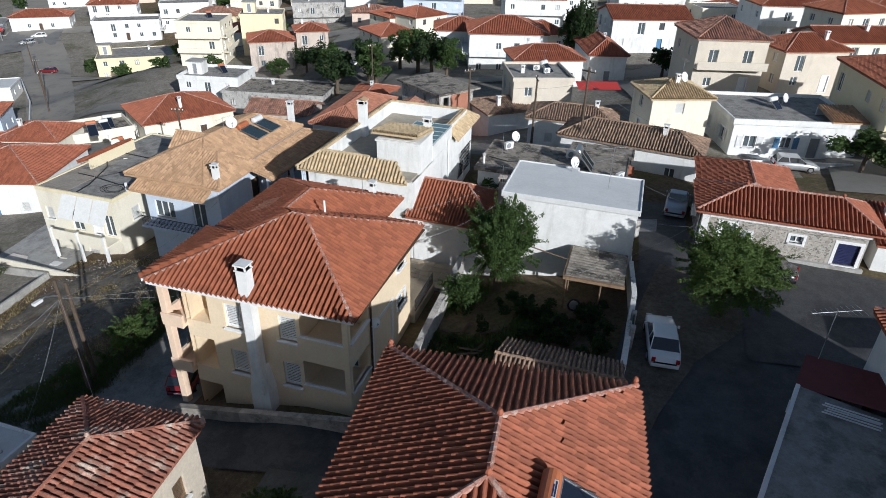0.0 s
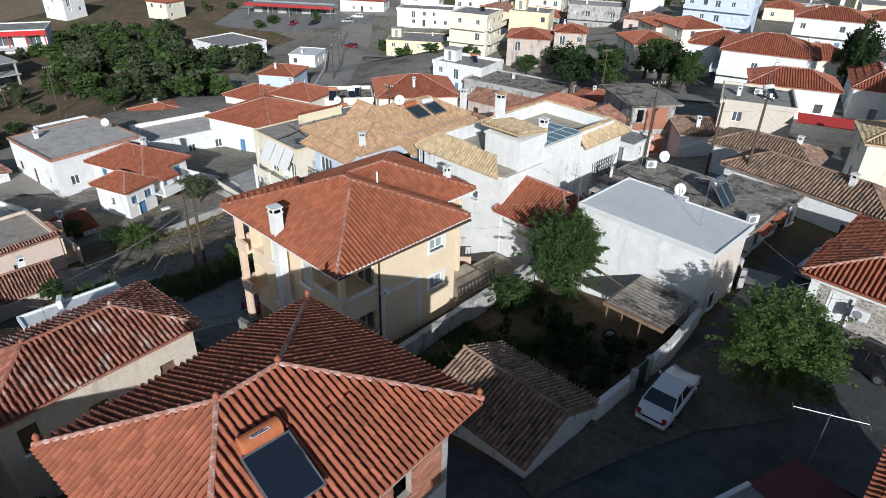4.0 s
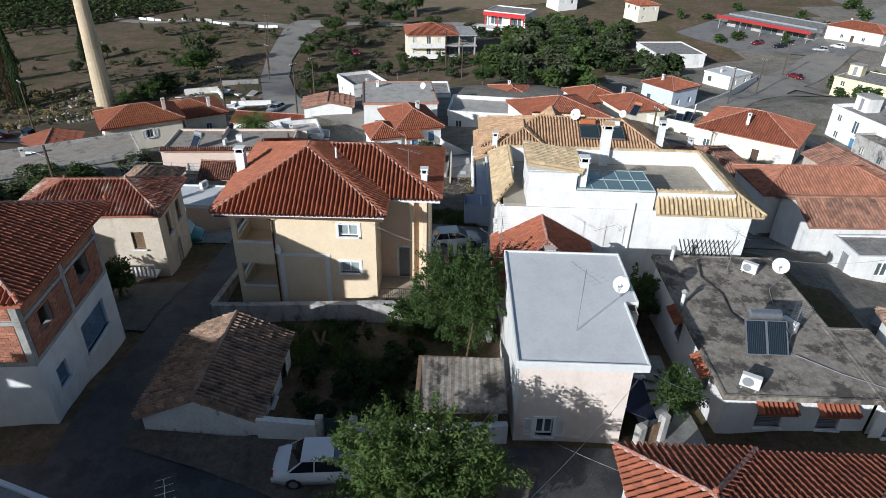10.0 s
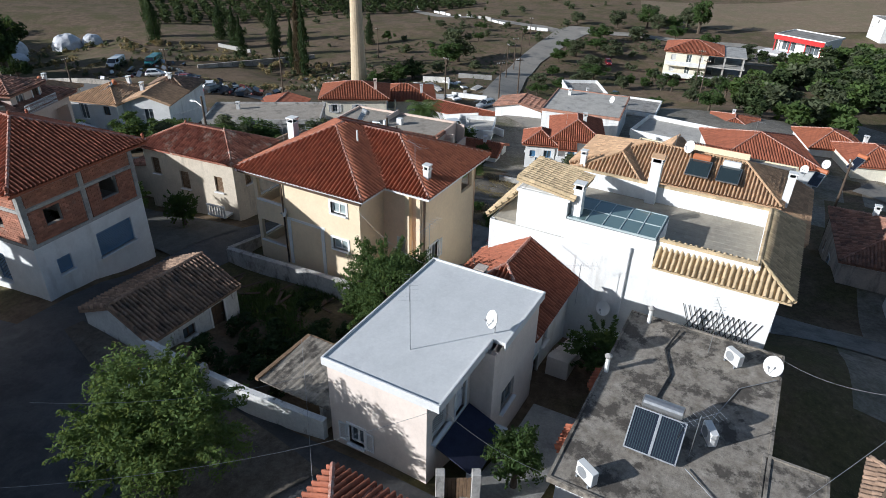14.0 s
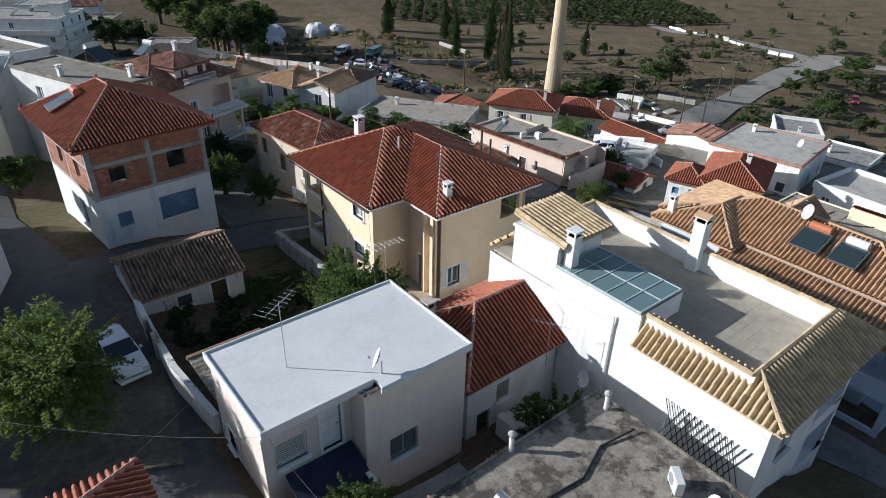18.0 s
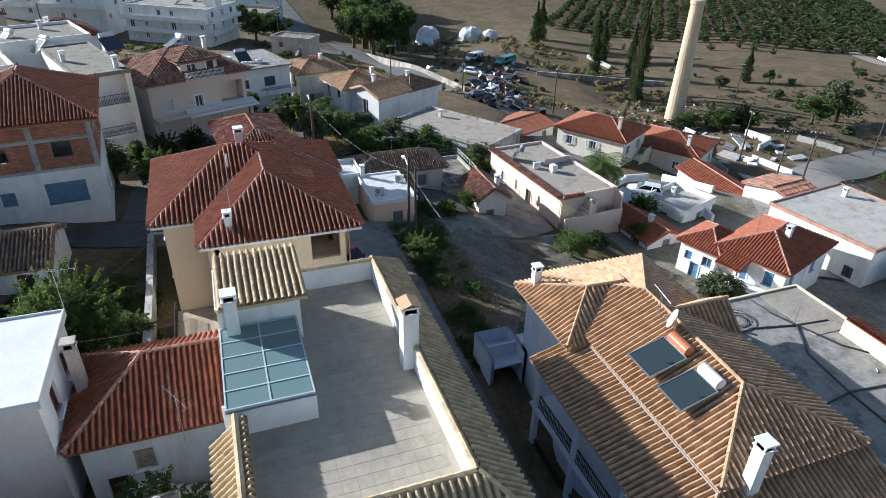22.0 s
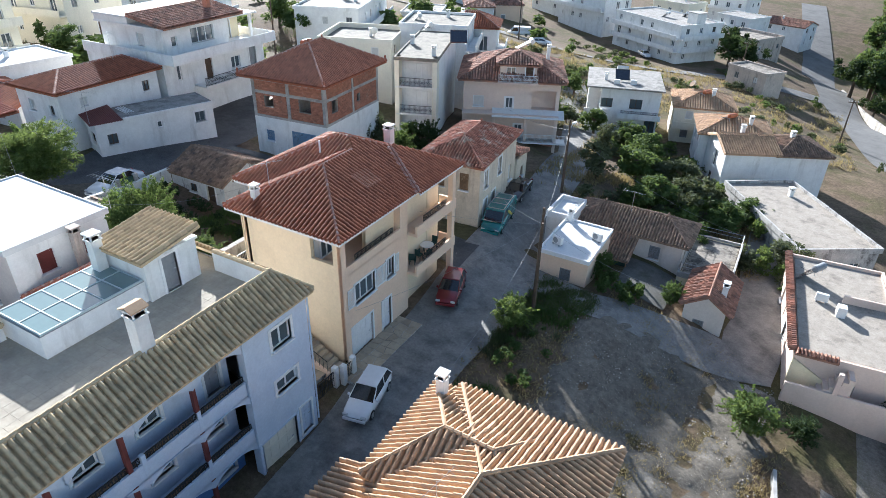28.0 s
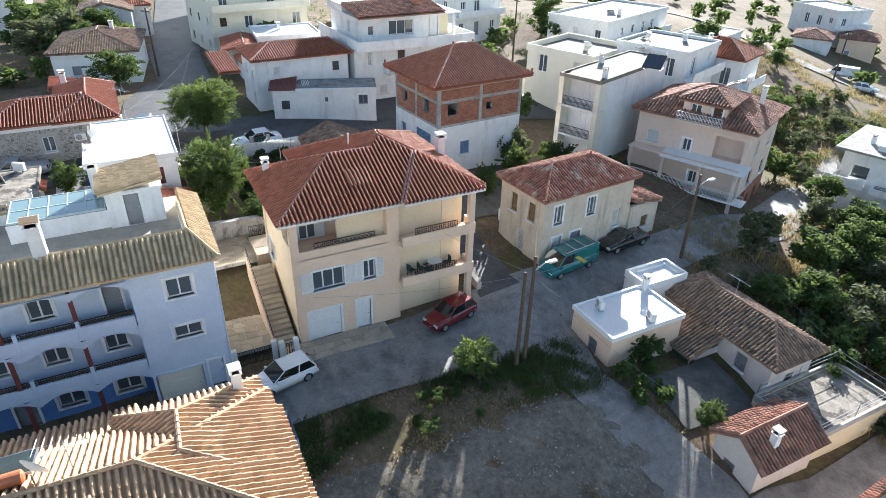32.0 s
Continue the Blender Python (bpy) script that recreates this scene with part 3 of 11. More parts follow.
def tile_cover(polys, sp=0.24, co=0.36, hh=0.12, seed=1, material=None, skip=None):
    """Barrel tiles laid course by course on planar faces; the first edge of each face is its eave."""
    r = random.Random(seed)
    old = material.name.startswith(("weathered", "lichen"))
    V, F = [], []
    prof = ((-0.5, -0.72), (-0.37, -0.66), (-0.325, 0.0), (-0.225, 0.66), (-0.08, 0.97), (0.08, 0.97), (0.225, 0.66), (0.325, 0.0), (0.37, -0.66), (0.5, -0.72))
    if sp > 0.28:
        prof = ((-0.5, -0.7), (-0.4, -0.3), (-0.2, 0.88), (0.2, 0.88), (0.4, -0.3), (0.5, -0.7))
    bed = 0.75 * hh
    for poly in polys:
        P = [Vector(p) for p in poly]
        u = (P[1] - P[0]).normalized()
        nrm = Vector((0, 0, 0))
        for i in range(1, len(P) - 1):
            nrm += (P[i] - P[0]).cross(P[i + 1] - P[0])
        nrm.normalize()
        if nrm.z < 0:
            nrm = -nrm
        v = nrm.cross(u)
        if v.z < 0:
            v = -v
        Q = [((p - P[0]).dot(u), (p - P[0]).dot(v)) for p in P]
        u0, u1 = min(q[0] for q in Q), max(q[0] for q in Q)
        n = max(1, round((u1 - u0) / sp))
        s = (u1 - u0) / n
        for i in range(n):
            uc = u0 + (i + 0.5) * s
            vs = []
            for a, b in zip(Q, Q[1:] + Q[:1]):
                if (a[0] - uc) * (b[0] - uc) <= 0 and abs(a[0] - b[0]) > 1e-6:
                    vs.append(a[1] + (b[1] - a[1]) * (uc - a[0]) / (b[0] - a[0]))
            if len(vs) < 2:
                continue
            v0, v1 = min(vs) - 0.06, max(vs)
            k = max(1, round((v1 - v0) / co))
            c = (v1 - v0) / k
            for j in range(k):
                if skip is not None and skip(P[0] + u * uc + v * (v0 + (j + 0.5) * c)):
                    continue
                a, b = v0 + j * c, v0 + (j + 1.12) * c
                if j == k - 1:
                    b = v1
                lift = bed + (0.058 if old else 0.036) + r.uniform(-0.01, 0.01) + (r.uniform(-0.008, 0.025) if old else 0)
                du = r.uniform(-0.012, 0.012) * (2 if old else 1)
                base = len(V)
                for e, lf in ((a, lift), (b, bed + 0.004)):
                    wd = s * (1.0 if e == a else 0.96)
                    for pu, ph in prof:
                        q = P[0] + u * (uc + du + pu * wd) + v * e + nrm * (lf + ph * hh)
                        V.append(q[:])
                m = len(prof)
                for q in range(m - 1):
                    F.append((base + q, base + q + 1, base + m + q + 1, base + m + q))
    me = bpy.data.meshes.new("tiles")
    me.from_pydata(V, [], F)
    me.materials.append(material)
    me.update()
    return me


def cap_line(g, a, b, r=0.12, step=0.38):
    a, b = Vector(a), Vector(b)
    d = (b - a)
    n = max(1, round(d.length / step))
    d.normalize()
    s = d.cross(Vector((0, 0, 1))).normalized()
    up = s.cross(d)
    st = (b - a).length / n
    for i in range(n):
        p, q = a + d * (i * st), a + d * ((i + 1.1) * st)
        vs = []
        for e, rr, lf in ((p, r, 0.02), (q, r * 0.85, 0.0)):
            for w in (-0.1, 0.2, 0.5, 0.8, 1.1):
                vs.append((e + s * (rr * math.cos(math.pi * w)) + up * (rr * math.sin(math.pi * w) + lf))[:])
        g.add(vs, [(k, k + 1, k + 6, k + 5) for k in range(4)] + [(0, 1, 2, 3, 4)])


SIDE_ROT = {"S": 0, "E": 90, "N": 180, "W": -90}


def welded(g):
    """The same faces with shared corners."""
    index, out = {}, Geo()
    to = []
    for p in g.v:
        k = tuple(round(c, 4) for c in p)
        if k not in index:
            index[k] = len(out.v)
            out.v.append(p)
        to.append(index[k])
    out.f = [tuple(to[i] for i in f) for f in g.f]
    return out


class House:
    def __init__(self, label, at, rot=0.0, name="house", category="house", world_xy=True, group=""):
        self.root = thing(name, label, category, pose(at[0], at[1], at[2], 0, 0, rot), group)
        self.o = Vector(at) if world_xy else Vector((0, 0, 0))
        self.seed = int(abs(at[0] * 7 + at[1] * 13)) + 1
        self.inv = world_xy
        self.plain = group != ""
        self.compact = group != "" and (at[0] + 15) ** 2 + (at[1] - 30) ** 2 > 75 ** 2

    def L(self, x, y, z):
        return (x - self.o.x, y - self.o.y, z - self.o.z)

    def geo(self, name, g, material, label="", kind="", smooth=False, parent=None):
        if name in ("balcony_wall", "roof_edge", "brick_infill"):
            bits = g.pieces()
            for b in bits[1:]:
                self.geo(name, b, material, label, kind, smooth, parent)
            g = bits[0]
        if self.inv:
            g.v = [(x - self.o.x, y - self.o.y, z - self.o.z) for x, y, z in g.v]
        return part(name, g, material, parent or self.root, label, kind, smooth=smooth)

    def put(self, name, mesh, x, y, z, rz=0, parent=None, label=""):
        return part(name, mesh, None, parent or self.root, label, at=pose(*self.L(x, y, z), 0, 0, rz))

    def side(self, s, x0, x1, y0, y1):
        """Origin and axes of a wall face: a point, the way along it and the way in."""
        if s == "S":
            return (lambda u, z, d=0.0: (u, y0 + d, z)), x0, x1
        if s == "N":
            return (lambda u, z, d=0.0: (u, y1 - d, z)), x0, x1
        if s == "E":
            return (lambda u, z, d=0.0: (x1 - d, u, z)), y0, y1
        return (lambda u, z, d=0.0: (x0 + d, u, z)), y0, y1

    def block(self, x0, x1, y0, y1, z0, z1, material, ops=None, sides="SNEW", thick=0.24, label=""):
        """Four walls with their openings. ops: side: [(u, z, w, h, kind, ...)], u the middle, z the foot."""
        ops = ops or {}
        shell = Geo()
        for s in sides:
            P, a, b = self.side(s, x0, x1, y0, y1)
            holes = [(o[0] - o[2] / 2, o[0] + o[2] / 2, o[1], o[1] + o[3]) for o in ops.get(s, ())]
            us = sorted({a, b, *[h[0] for h in holes], *[h[1] for h in holes]})
            zs = sorted({z0, z1, *[h[2] for h in holes], *[h[3] for h in holes]})
            g = Geo()
            for i in range(len(us) - 1):
                for j in range(len(zs) - 1):
                    cu, cz = (us[i] + us[i + 1]) / 2, (zs[j] + zs[j + 1]) / 2
                    if any(h[0] < cu < h[1] and h[2] < cz < h[3] for h in holes):
                        continue
                    for d in (0.0, thick):
                        q = [P(us[i], zs[j], d), P(us[i + 1], zs[j], d), P(us[i + 1], zs[j + 1], d), P(us[i], zs[j + 1], d)]
                        g.quad(*q)
            for h in holes:
                for p, q in (((h[0], h[2]), (h[1], h[2])), ((h[1], h[2]), (h[1], h[3])), ((h[1], h[3]), (h[0], h[3])), ((h[0], h[3]), (h[0], h[2]))):
                    g.quad(P(*p), P(*q), P(*q, thick), P(*p, thick))
            for i in range(len(us) - 1):
                g.quad(P(us[i], z0), P(us[i + 1], z0), P(us[i + 1], z0, thick), P(us[i], z0, thick))
            if self.compact:
                shell.add(g.v, g.f)
            else:
                self.geo("wall", welded(g), material, label)
            for o in ops.get(s, ()):
                self.fill(s, P, o, material)
        if self.compact:
            self.geo("wall", welded(shell), material, label)

    def fill(self, s, P, o, wallmat):
        u, z, w, h, kind = o[:5]
        rz = SIDE_ROT[s]
        if self.compact and kind in ("winb", "win", "shut"):
            x, y, _ = P(u, z, 0.12)
            fm = o[5] if len(o) > 5 else TRIMWHITE
            self.put("window", small_window(w, h, fm, kind == "shut"), x, y, z, rz)
            return
        x, y, _ = P(u, z, 0.12 if kind != "door" else 0.1)
        if kind in ("win", "winsh", "wins", "winb"):
            fm = o[5] if len(o) > 5 else TRIMWHITE
            ob = self.put("window", frame_mesh(w, h, 1 if w < 0.75 else (2 if w < 1.7 else 3), fm), x, y, z, rz)
            part("pane", pane_mesh(w, h, o[6] if kind == "wins" and len(o) > 6 else PANE), None, ob)
            if kind != "winb":
                part("sill", sill_mesh(w), None, ob)
            if kind == "wins":
                part("surround", surround_mesh(w, h, 0.16, TRIMWHITE), None, ob, at=pose(0, 0.065, 0))
            if kind == "winsh":
                sm = o[6] if len(o) > 6 else TRIMWHITE
                sw = min(w / 2, 0.62)
                part("surround", surround_mesh(w, h, 0.12, TRIMWHITE), None, ob, at=pose(0, 0.065, 0))
                for e in (-1, 1):
                    part("shutter", slat_mesh(sw, h, sm), None, ob, kind="stuff", at=pose(e * (w / 2 + 0.13 + sw / 2), -0.2, 0))
        elif kind == "shut":
            sm = o[5] if len(o) > 5 else CURTAIN
            ob = self.put("window", frame_mesh(w, h, 1, sm if len(o) > 5 else TRIMWHITE), x, y, z, rz)
            part("roller_shutter", slat_mesh(w - 0.1, h - 0.1, sm, "roller_shutter"), None, ob, kind="stuff", at=pose(0, 0.0, 0.05))
            if not self.plain:
                part("sill", sill_mesh(w), None, ob)
        elif kind in ("door", "garage"):
            dm = o[5] if len(o) > 5 else TRIMWHITE
            ob = self.put("door", door_mesh(w - 0.02, h - 0.02, dm, 2 if w < 1.6 else 4), x, y, z, rz)
            part("surround", surround_mesh(w, h, 0.13, TRIMWHITE if len(o) < 7 else o[6]), None, ob, at=pose(0, 0.085, 0))
            if not self.plain:
                part("door_handle", kept("handle", lambda: Geo().box(-0.06, 0.06, -0.04, 0.0, -0.02, 0.02).mesh("door_handle", STEEL)), None, ob, at=pose(w * 0.38, 0.02, 1.0))
        elif kind == "loggia":
            dep = o[5] if len(o) > 5 else 1.8
            g = Geo()
            a, b = u - w / 2, u + w / 2
            g.quad(P(a, z, dep), P(b, z, dep), P(b, z + h, dep), P(a, z + h, dep))
            for e in (a, b):
                g.quad(P(e, z, 0.24), P(e, z, dep), P(e, z + h, dep), P(e, z + h, 0.24))
            g.quad(P(a, z, 0.24), P(b, z, 0.24), P(b, z, dep), P(a, z, dep))
            g.quad(P(a, z + h, 0.24), P(b, z + h, 0.24), P(b, z + h, dep), P(a, z + h, dep))
            self.geo("loggia", g, wallmat, "recessed loggia walls and floor")
        elif kind == "open":
            pass
        elif kind == "hole":
            g = Geo()
            a, b = u - w / 2 - 0.3, u + w / 2 + 0.3
            g.quad(P(a, z - 0.3, 3.0), P(b, z - 0.3, 3.0), P(b, z + h + 0.3, 3.0), P(a, z + h + 0.3, 3.0))
            self.geo("inner_wall", g, CONCRETE)

    def slab(self, x0, x1, y0, y1, z0, z1, material, name="roof_slab", label=""):
        return self.geo(name, Geo().box(x0, x1, y0, y1, z0, z1), material, label)

    def flat(self, x0, x1, y0, y1, z, material, rim=0.15, rim_w=0.2, over=0.0, rim_mat=None):
        """A flat roof whose parapet's top is rim above z."""
        over = max(over, 0.015)
        x0, x1, y0, y1 = x0 - over, x1 + over, y0 - over, y1 + over
        roof = self.geo("roof", Geo().box(x0 + rim_w, x1 - rim_w, y0 + rim_w, y1 - rim_w, z - 0.18, z), material)
        if rim:
            g = Geo()
            e = rim_w
            g.box(x0, x1, y0, y0 + e, z - 0.22, z + rim).box(x0, x1, y1 - e, y1, z - 0.22, z + rim)
            g.box(x0, x0 + e, y0 + e, y1 - e, z - 0.22, z + rim).box(x1 - e, x1, y0 + e, y1 - e, z - 0.22, z + rim)
            self.geo("parapet", g, rim_mat or TRIMWHITE)
        return roof

    def roof(self, polys, lines, material, sp=0.24, co=0.36, hh=0.11, under=None, skip=None, knobs=(), cap=0.1):
        if self.inv:
            polys = [[self.L(*p) for p in q] for q in polys]
            lines = [(self.L(*a), self.L(*b)) for a, b in lines]
            knobs = [self.L(*k) for k in knobs]
            sk = (lambda p: skip(p + self.o)) if skip else None
        else:
            sk = skip
        g = Geo()
        for q in polys:
            g.slab(q, 0.14)
        base = part("roof", welded(g), under or material, self.root, "tiled pitched roof")
        part("tiles", tile_cover(polys, sp, co, hh, self.seed, material, sk), None, base, kind="stuff")
        if lines:
            c = Geo()
            for a, b in lines:
                up = Vector((0, 0, 0.13))
                cap_line(c, Vector(a) + up, Vector(b) + up, cap)
            part("ridge_cap", c, CAP_RED if material in (TILE_RED, TILE_BRIGHT) else material, base, kind="stuff")
        for k in knobs:
            part("finial", Geo().lathe([(0.1, 0), (0.07, 0.15), (0.11, 0.25), (0.05, 0.38)], 8, (k[0], k[1], k[2] + 0.05)), material, base)
        return base

    def hip(self, x0, x1, y0, y1, ze, zr, material, ridge=None, axis=None, knobs=False, **kw):
        """ridge: its two ends, else from equal slopes."""
        w, d = x1 - x0, y1 - y0
        if ridge is None:
            if (axis or ("x" if w >= d else "y")) == "x":
                i = min(d / 2, w / 2)
                ridge = ((x0 + i, (y0 + y1) / 2), (x1 - i, (y0 + y1) / 2))
            else:
                i = min(w / 2, d / 2)
                ridge = (((x0 + x1) / 2, y0 + i), ((x0 + x1) / 2, y1 - i))
        a, b = [(*r, zr) for r in ridge]
        c00, c10, c11, c01 = (x0, y0, ze), (x1, y0, ze), (x1, y1, ze), (x0, y1, ze)
        same = abs(a[0] - b[0]) + abs(a[1] - b[1]) < 0.05
        if same:
            polys = [[c00, c10, a], [c10, c11, a], [c11, c01, a], [c01, c00, a]]
            lines = [(c, a) for c in (c00, c10, c11, c01)]
        elif abs(b[0] - a[0]) > abs(b[1] - a[1]):
            polys = [[c00, c10, b, a], [c10, c11, b], [c11, c01, a, b], [c01, c00, a]]
            lines = [(c00, a), (c01, a), (c10, b), (c11, b), (a, b)]
        else:
            polys = [[c00, c10, a], [c10, c11, b, a], [c11, c01, b], [c01, c00, a, b]]
            lines = [(c00, a), (c10, a), (c01, b), (c11, b), (a, b)]
        return self.roof(polys, lines, material, knobs=[a, b] if knobs and not same else ([a] if knobs else []), **kw)

    def gable(self, x0, x1, y0, y1, ze, zr, material, axis="x", **kw):
        if axis == "x":
            m = (y0 + y1) / 2
            a, b = (x0, m, zr), (x1, m, zr)
            polys = [[(x0, y0, ze), (x1, y0, ze), b, a], [(x1, y1, ze), (x0, y1, ze), a, b]]
        else:
            m = (x0 + x1) / 2
            a, b = (m, y0, zr), (m, y1, zr)
            polys = [[(x0, y1, ze), (x0, y0, ze), a, b], [(x1, y0, ze), (x1, y1, ze), b, a]]
        return self.roof(polys, [(a, b)], material, **kw)

    def lean(self, p0, p1, p2, p3, material, **kw):
        """One slope: eave p0 p1, upper edge p2 p3."""
        return self.roof([[p0, p1, p2, p3]], kw.pop("lines", []), material, **kw)

    def ends(self, x0, x1, y0, y1, ze, zr, material, axis="x"):
        """Gable triangles."""
        t = 0.22
        if axis == "x":
            m = (y0 + y1) / 2
            for a, b in ((x0, x0 + t), (x1 - t, x1)):
                self.geo("gable_wall", Geo().add([(a, y0, ze), (a, y1, ze), (a, m, zr), (b, y0, ze), (b, y1, ze), (b, m, zr)], [(0, 1, 2), (3, 5, 4), (0, 2, 5, 3), (1, 4, 5, 2), (0, 3, 4, 1)]), material)
        else:
            m = (x0 + x1) / 2
            for a, b in ((y0, y0 + t), (y1 - t, y1)):
                self.geo("gable_wall", Geo().add([(x0, a, ze), (x1, a, ze), (m, a, zr), (x0, b, ze), (x1, b, ze), (m, b, zr)], [(0, 1, 2), (3, 5, 4), (0, 2, 5, 3), (1, 4, 5, 2), (0, 3, 4, 1)]), material)

    def chimney(self, x, y, z0, z1, s=0.5, material=None, cap="box"):
        material = material or WHITE
        g = Geo().box(x - s / 2, x + s / 2, y - s / 2, y + s / 2, z0, z1)
        ob = self.geo("chimney", g, material)
        c = Geo()
        k = s / 2
        for dx in (-1, 1):
            for dy in (-1, 1):
                c.box(x + dx * k - 0.07 * (dx > 0) - 0.0, x + dx * k + 0.07 * (dx < 0), y + dy * k - 0.07 * (dy > 0), y + dy * k + 0.07 * (dy < 0), z1, z1 + 0.22)
        c.box(x - k - 0.06, x + k + 0.06, y - k - 0.06, y + k + 0.06, z1 + 0.22, z1 + 0.3)
        c.box(x - k - 0.05, x + k + 0.05, y - k - 0.05, y + k + 0.05, z1 - 0.06, z1)
        self.geo("chimney_cap", c, material, parent=ob)
        return ob

    def rail(self, x, y, z, n, rz, h=0.9, material=None):
        return self.put("railing", rail_mesh(n, h, material), x, y, z, rz)

    def balcony(self, x0, x1, y0, y1, z, material=None, t=0.16):
        return self.geo("balcony", Geo().cbox(x0, x1, y0, y1, z - t, z, 0.015), material or TRIMWHITE)


# ---- ground ----
def build_ground():
    ax, ay = grid_axis(), [v + 10 for v in grid_axis()]
    vs = []
    for y in ay:
        for x in ax:
            vs.append((x, y, ground_z(x, y) - 0.06 + 0.10 * noise.noise((x * 0.35, y * 0.35, 0)) * (abs(x + 20) + abs(y - 20) < 160)))
    n = len(ax)
    fs = [(j * n + i, j * n + i + 1, (j + 1) * n + i + 1, (j + 1) * n + i) for j in range(len(ay) - 1) for i in range(n - 1)]
    me = bpy.data.meshes.new("ground")
    me.from_pydata(vs, [], fs)
    me.materials.append(EARTH)
    me.materials.append(DUST)
    for q in me.polygons:
        x, y, _ = q.center
        w = 9 * noise.noise((x * 0.045, y * 0.045, 2.0))
        if (y > 62 + w and x > -100 and y > 92 - (x + 130) * 0.5 + w) or (-98 < x + w < -50 and 0 < y + w < 60) or (x < -95 and abs(y - 98 + 0.9 * (x + 116)) < 34 + w) or (x + 203) ** 2 + (y - 42 + w) ** 2 < 17 ** 2:
            q.material_index = 1
    me.shade_smooth()
    tagged(new("ground", me), "bare brown earth with gravel and dry grass", "ground", "", "structure")


EARTH = soil("bare_earth", (0.105, 0.074, 0.048), (0.195, 0.14, 0.092), (0.10, 0.088, 0.04), (0.2, 0.165, 0.125))
DUST = soil("dusty_village_ground", (0.185, 0.165, 0.135), (0.29, 0.265, 0.225), (0.12, 0.115, 0.07), (0.34, 0.31, 0.27), 0.52, 0.66)
build_ground()


def strip(name, label, pts, material, lift=0.03, kind="structure", category="road", step=1.5):
    """A road along points (x, y, half width), laid on the ground."""
    g = Geo()
    rows = []
    for (xa, ya, wa), (xb, yb, wb) in zip(pts, pts[1:]):
        n = max(1, int(math.hypot(xb - xa, yb - ya) / step))
        for i in range(n):
            f = i / n
            rows.append((xa + (xb - xa) * f, ya + (yb - ya) * f, wa + (wb - wa) * f))
    rows.append(pts[-1])
    vs = []
    for i, (x, y, w) in enumerate(rows):
        p, q = rows[max(0, i - 2)], rows[min(len(rows) - 1, i + 2)]
        dx, dy = q[0] - p[0], q[1] - p[1]
        k = math.hypot(dx, dy) or 1
        nx, ny = -dy / k, dx / k
        for e in (-1, -0.6, -0.2, 0.2, 0.6, 1):
            X, Y = x + nx * w * e, y + ny * w * e
            vs.append((X, Y, ground_z(X, Y) + lift + 0.02 * (1 - e * e)))
    fs = [(i * 6 + j, i * 6 + j + 1, i * 6 + j + 7, i * 6 + j + 6) for i in range(len(rows) - 1) for j in range(5)]
    me = bpy.data.meshes.new(name)
    me.from_pydata(vs, [], fs)
    me.materials.append(material)
    me.shade_smooth()
    return tagged(new(name, me), label, category, "", kind)


strip("road", "worn grey asphalt lane past the peach house", [(-25.5, 62, 1.9), (-25.3, 48, 2.0), (-25.0, 38, 2.4), (-24.6, 30, 2.8), (-24.5, 22, 3.4), (-23.0, 12, 2.4), (-22.3, 2, 2.2), (-21, -10, 2.4), (-16, -26, 2.2), (-6, -50, 2.4)], LANE)
strip("road", "dusty pale side lane running downhill", [(-25.5, 17, 1.8), (-31, 18.5, 1.6), (-38, 16.6, 1.9), (-42.6, 15.4, 2.3), (-43.0, 9.5, 1.9), (-42.2, 2, 1.6), (-42, -10, 1.7)], LANE, 0.045)
strip("road", "wide shaded asphalt street", [(3.2, 50, 1.9), (3.4, 44, 1.7), (5.6, 38.5, 3.8), (6.4, 33, 4.8), (6.0, 28, 4.8), (8, 20, 5.0), (9, 8, 4.0), (8, -10, 3.4), (10, -40, 3.0)], ASPHALT)
strip("road", "worn asphalt apron before the stone house", [(5.5, 37.6, 3.4), (11, 37.2, 4.0), (19, 36.2, 4.2), (27, 34.8, 3.0)], ASPHALT, 0.06)
VERGE = soil("packed_dirt_verge", (0.10, 0.085, 0.068), (0.165, 0.145, 0.118), (0.09, 0.085, 0.05), (0.21, 0.19, 0.16), 0.56, 0.7)
strip("dirt_verge", "packed brown dirt beside the yard wall", [(2.0, 21.0, 0.5), (2.6, 25.0, 1.0), (3.6, 30.0, 1.9), (5.2, 34.0, 3.0), (6.6, 37.4, 3.6)], VERGE, 0.085, category="ground")
# dark strip over the brown earth, shade held in its colour
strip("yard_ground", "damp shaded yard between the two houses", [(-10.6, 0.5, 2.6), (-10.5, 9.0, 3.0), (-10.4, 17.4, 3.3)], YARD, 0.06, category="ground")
strip("road", "shaded lane between the houses", [(5, 20, 2.0), (-2, 19.3, 1.6), (-9, 19, 1.7), (-18, 18.8, 1.6), (-22, 19, 1.6)], ASPHALT, 0.04)


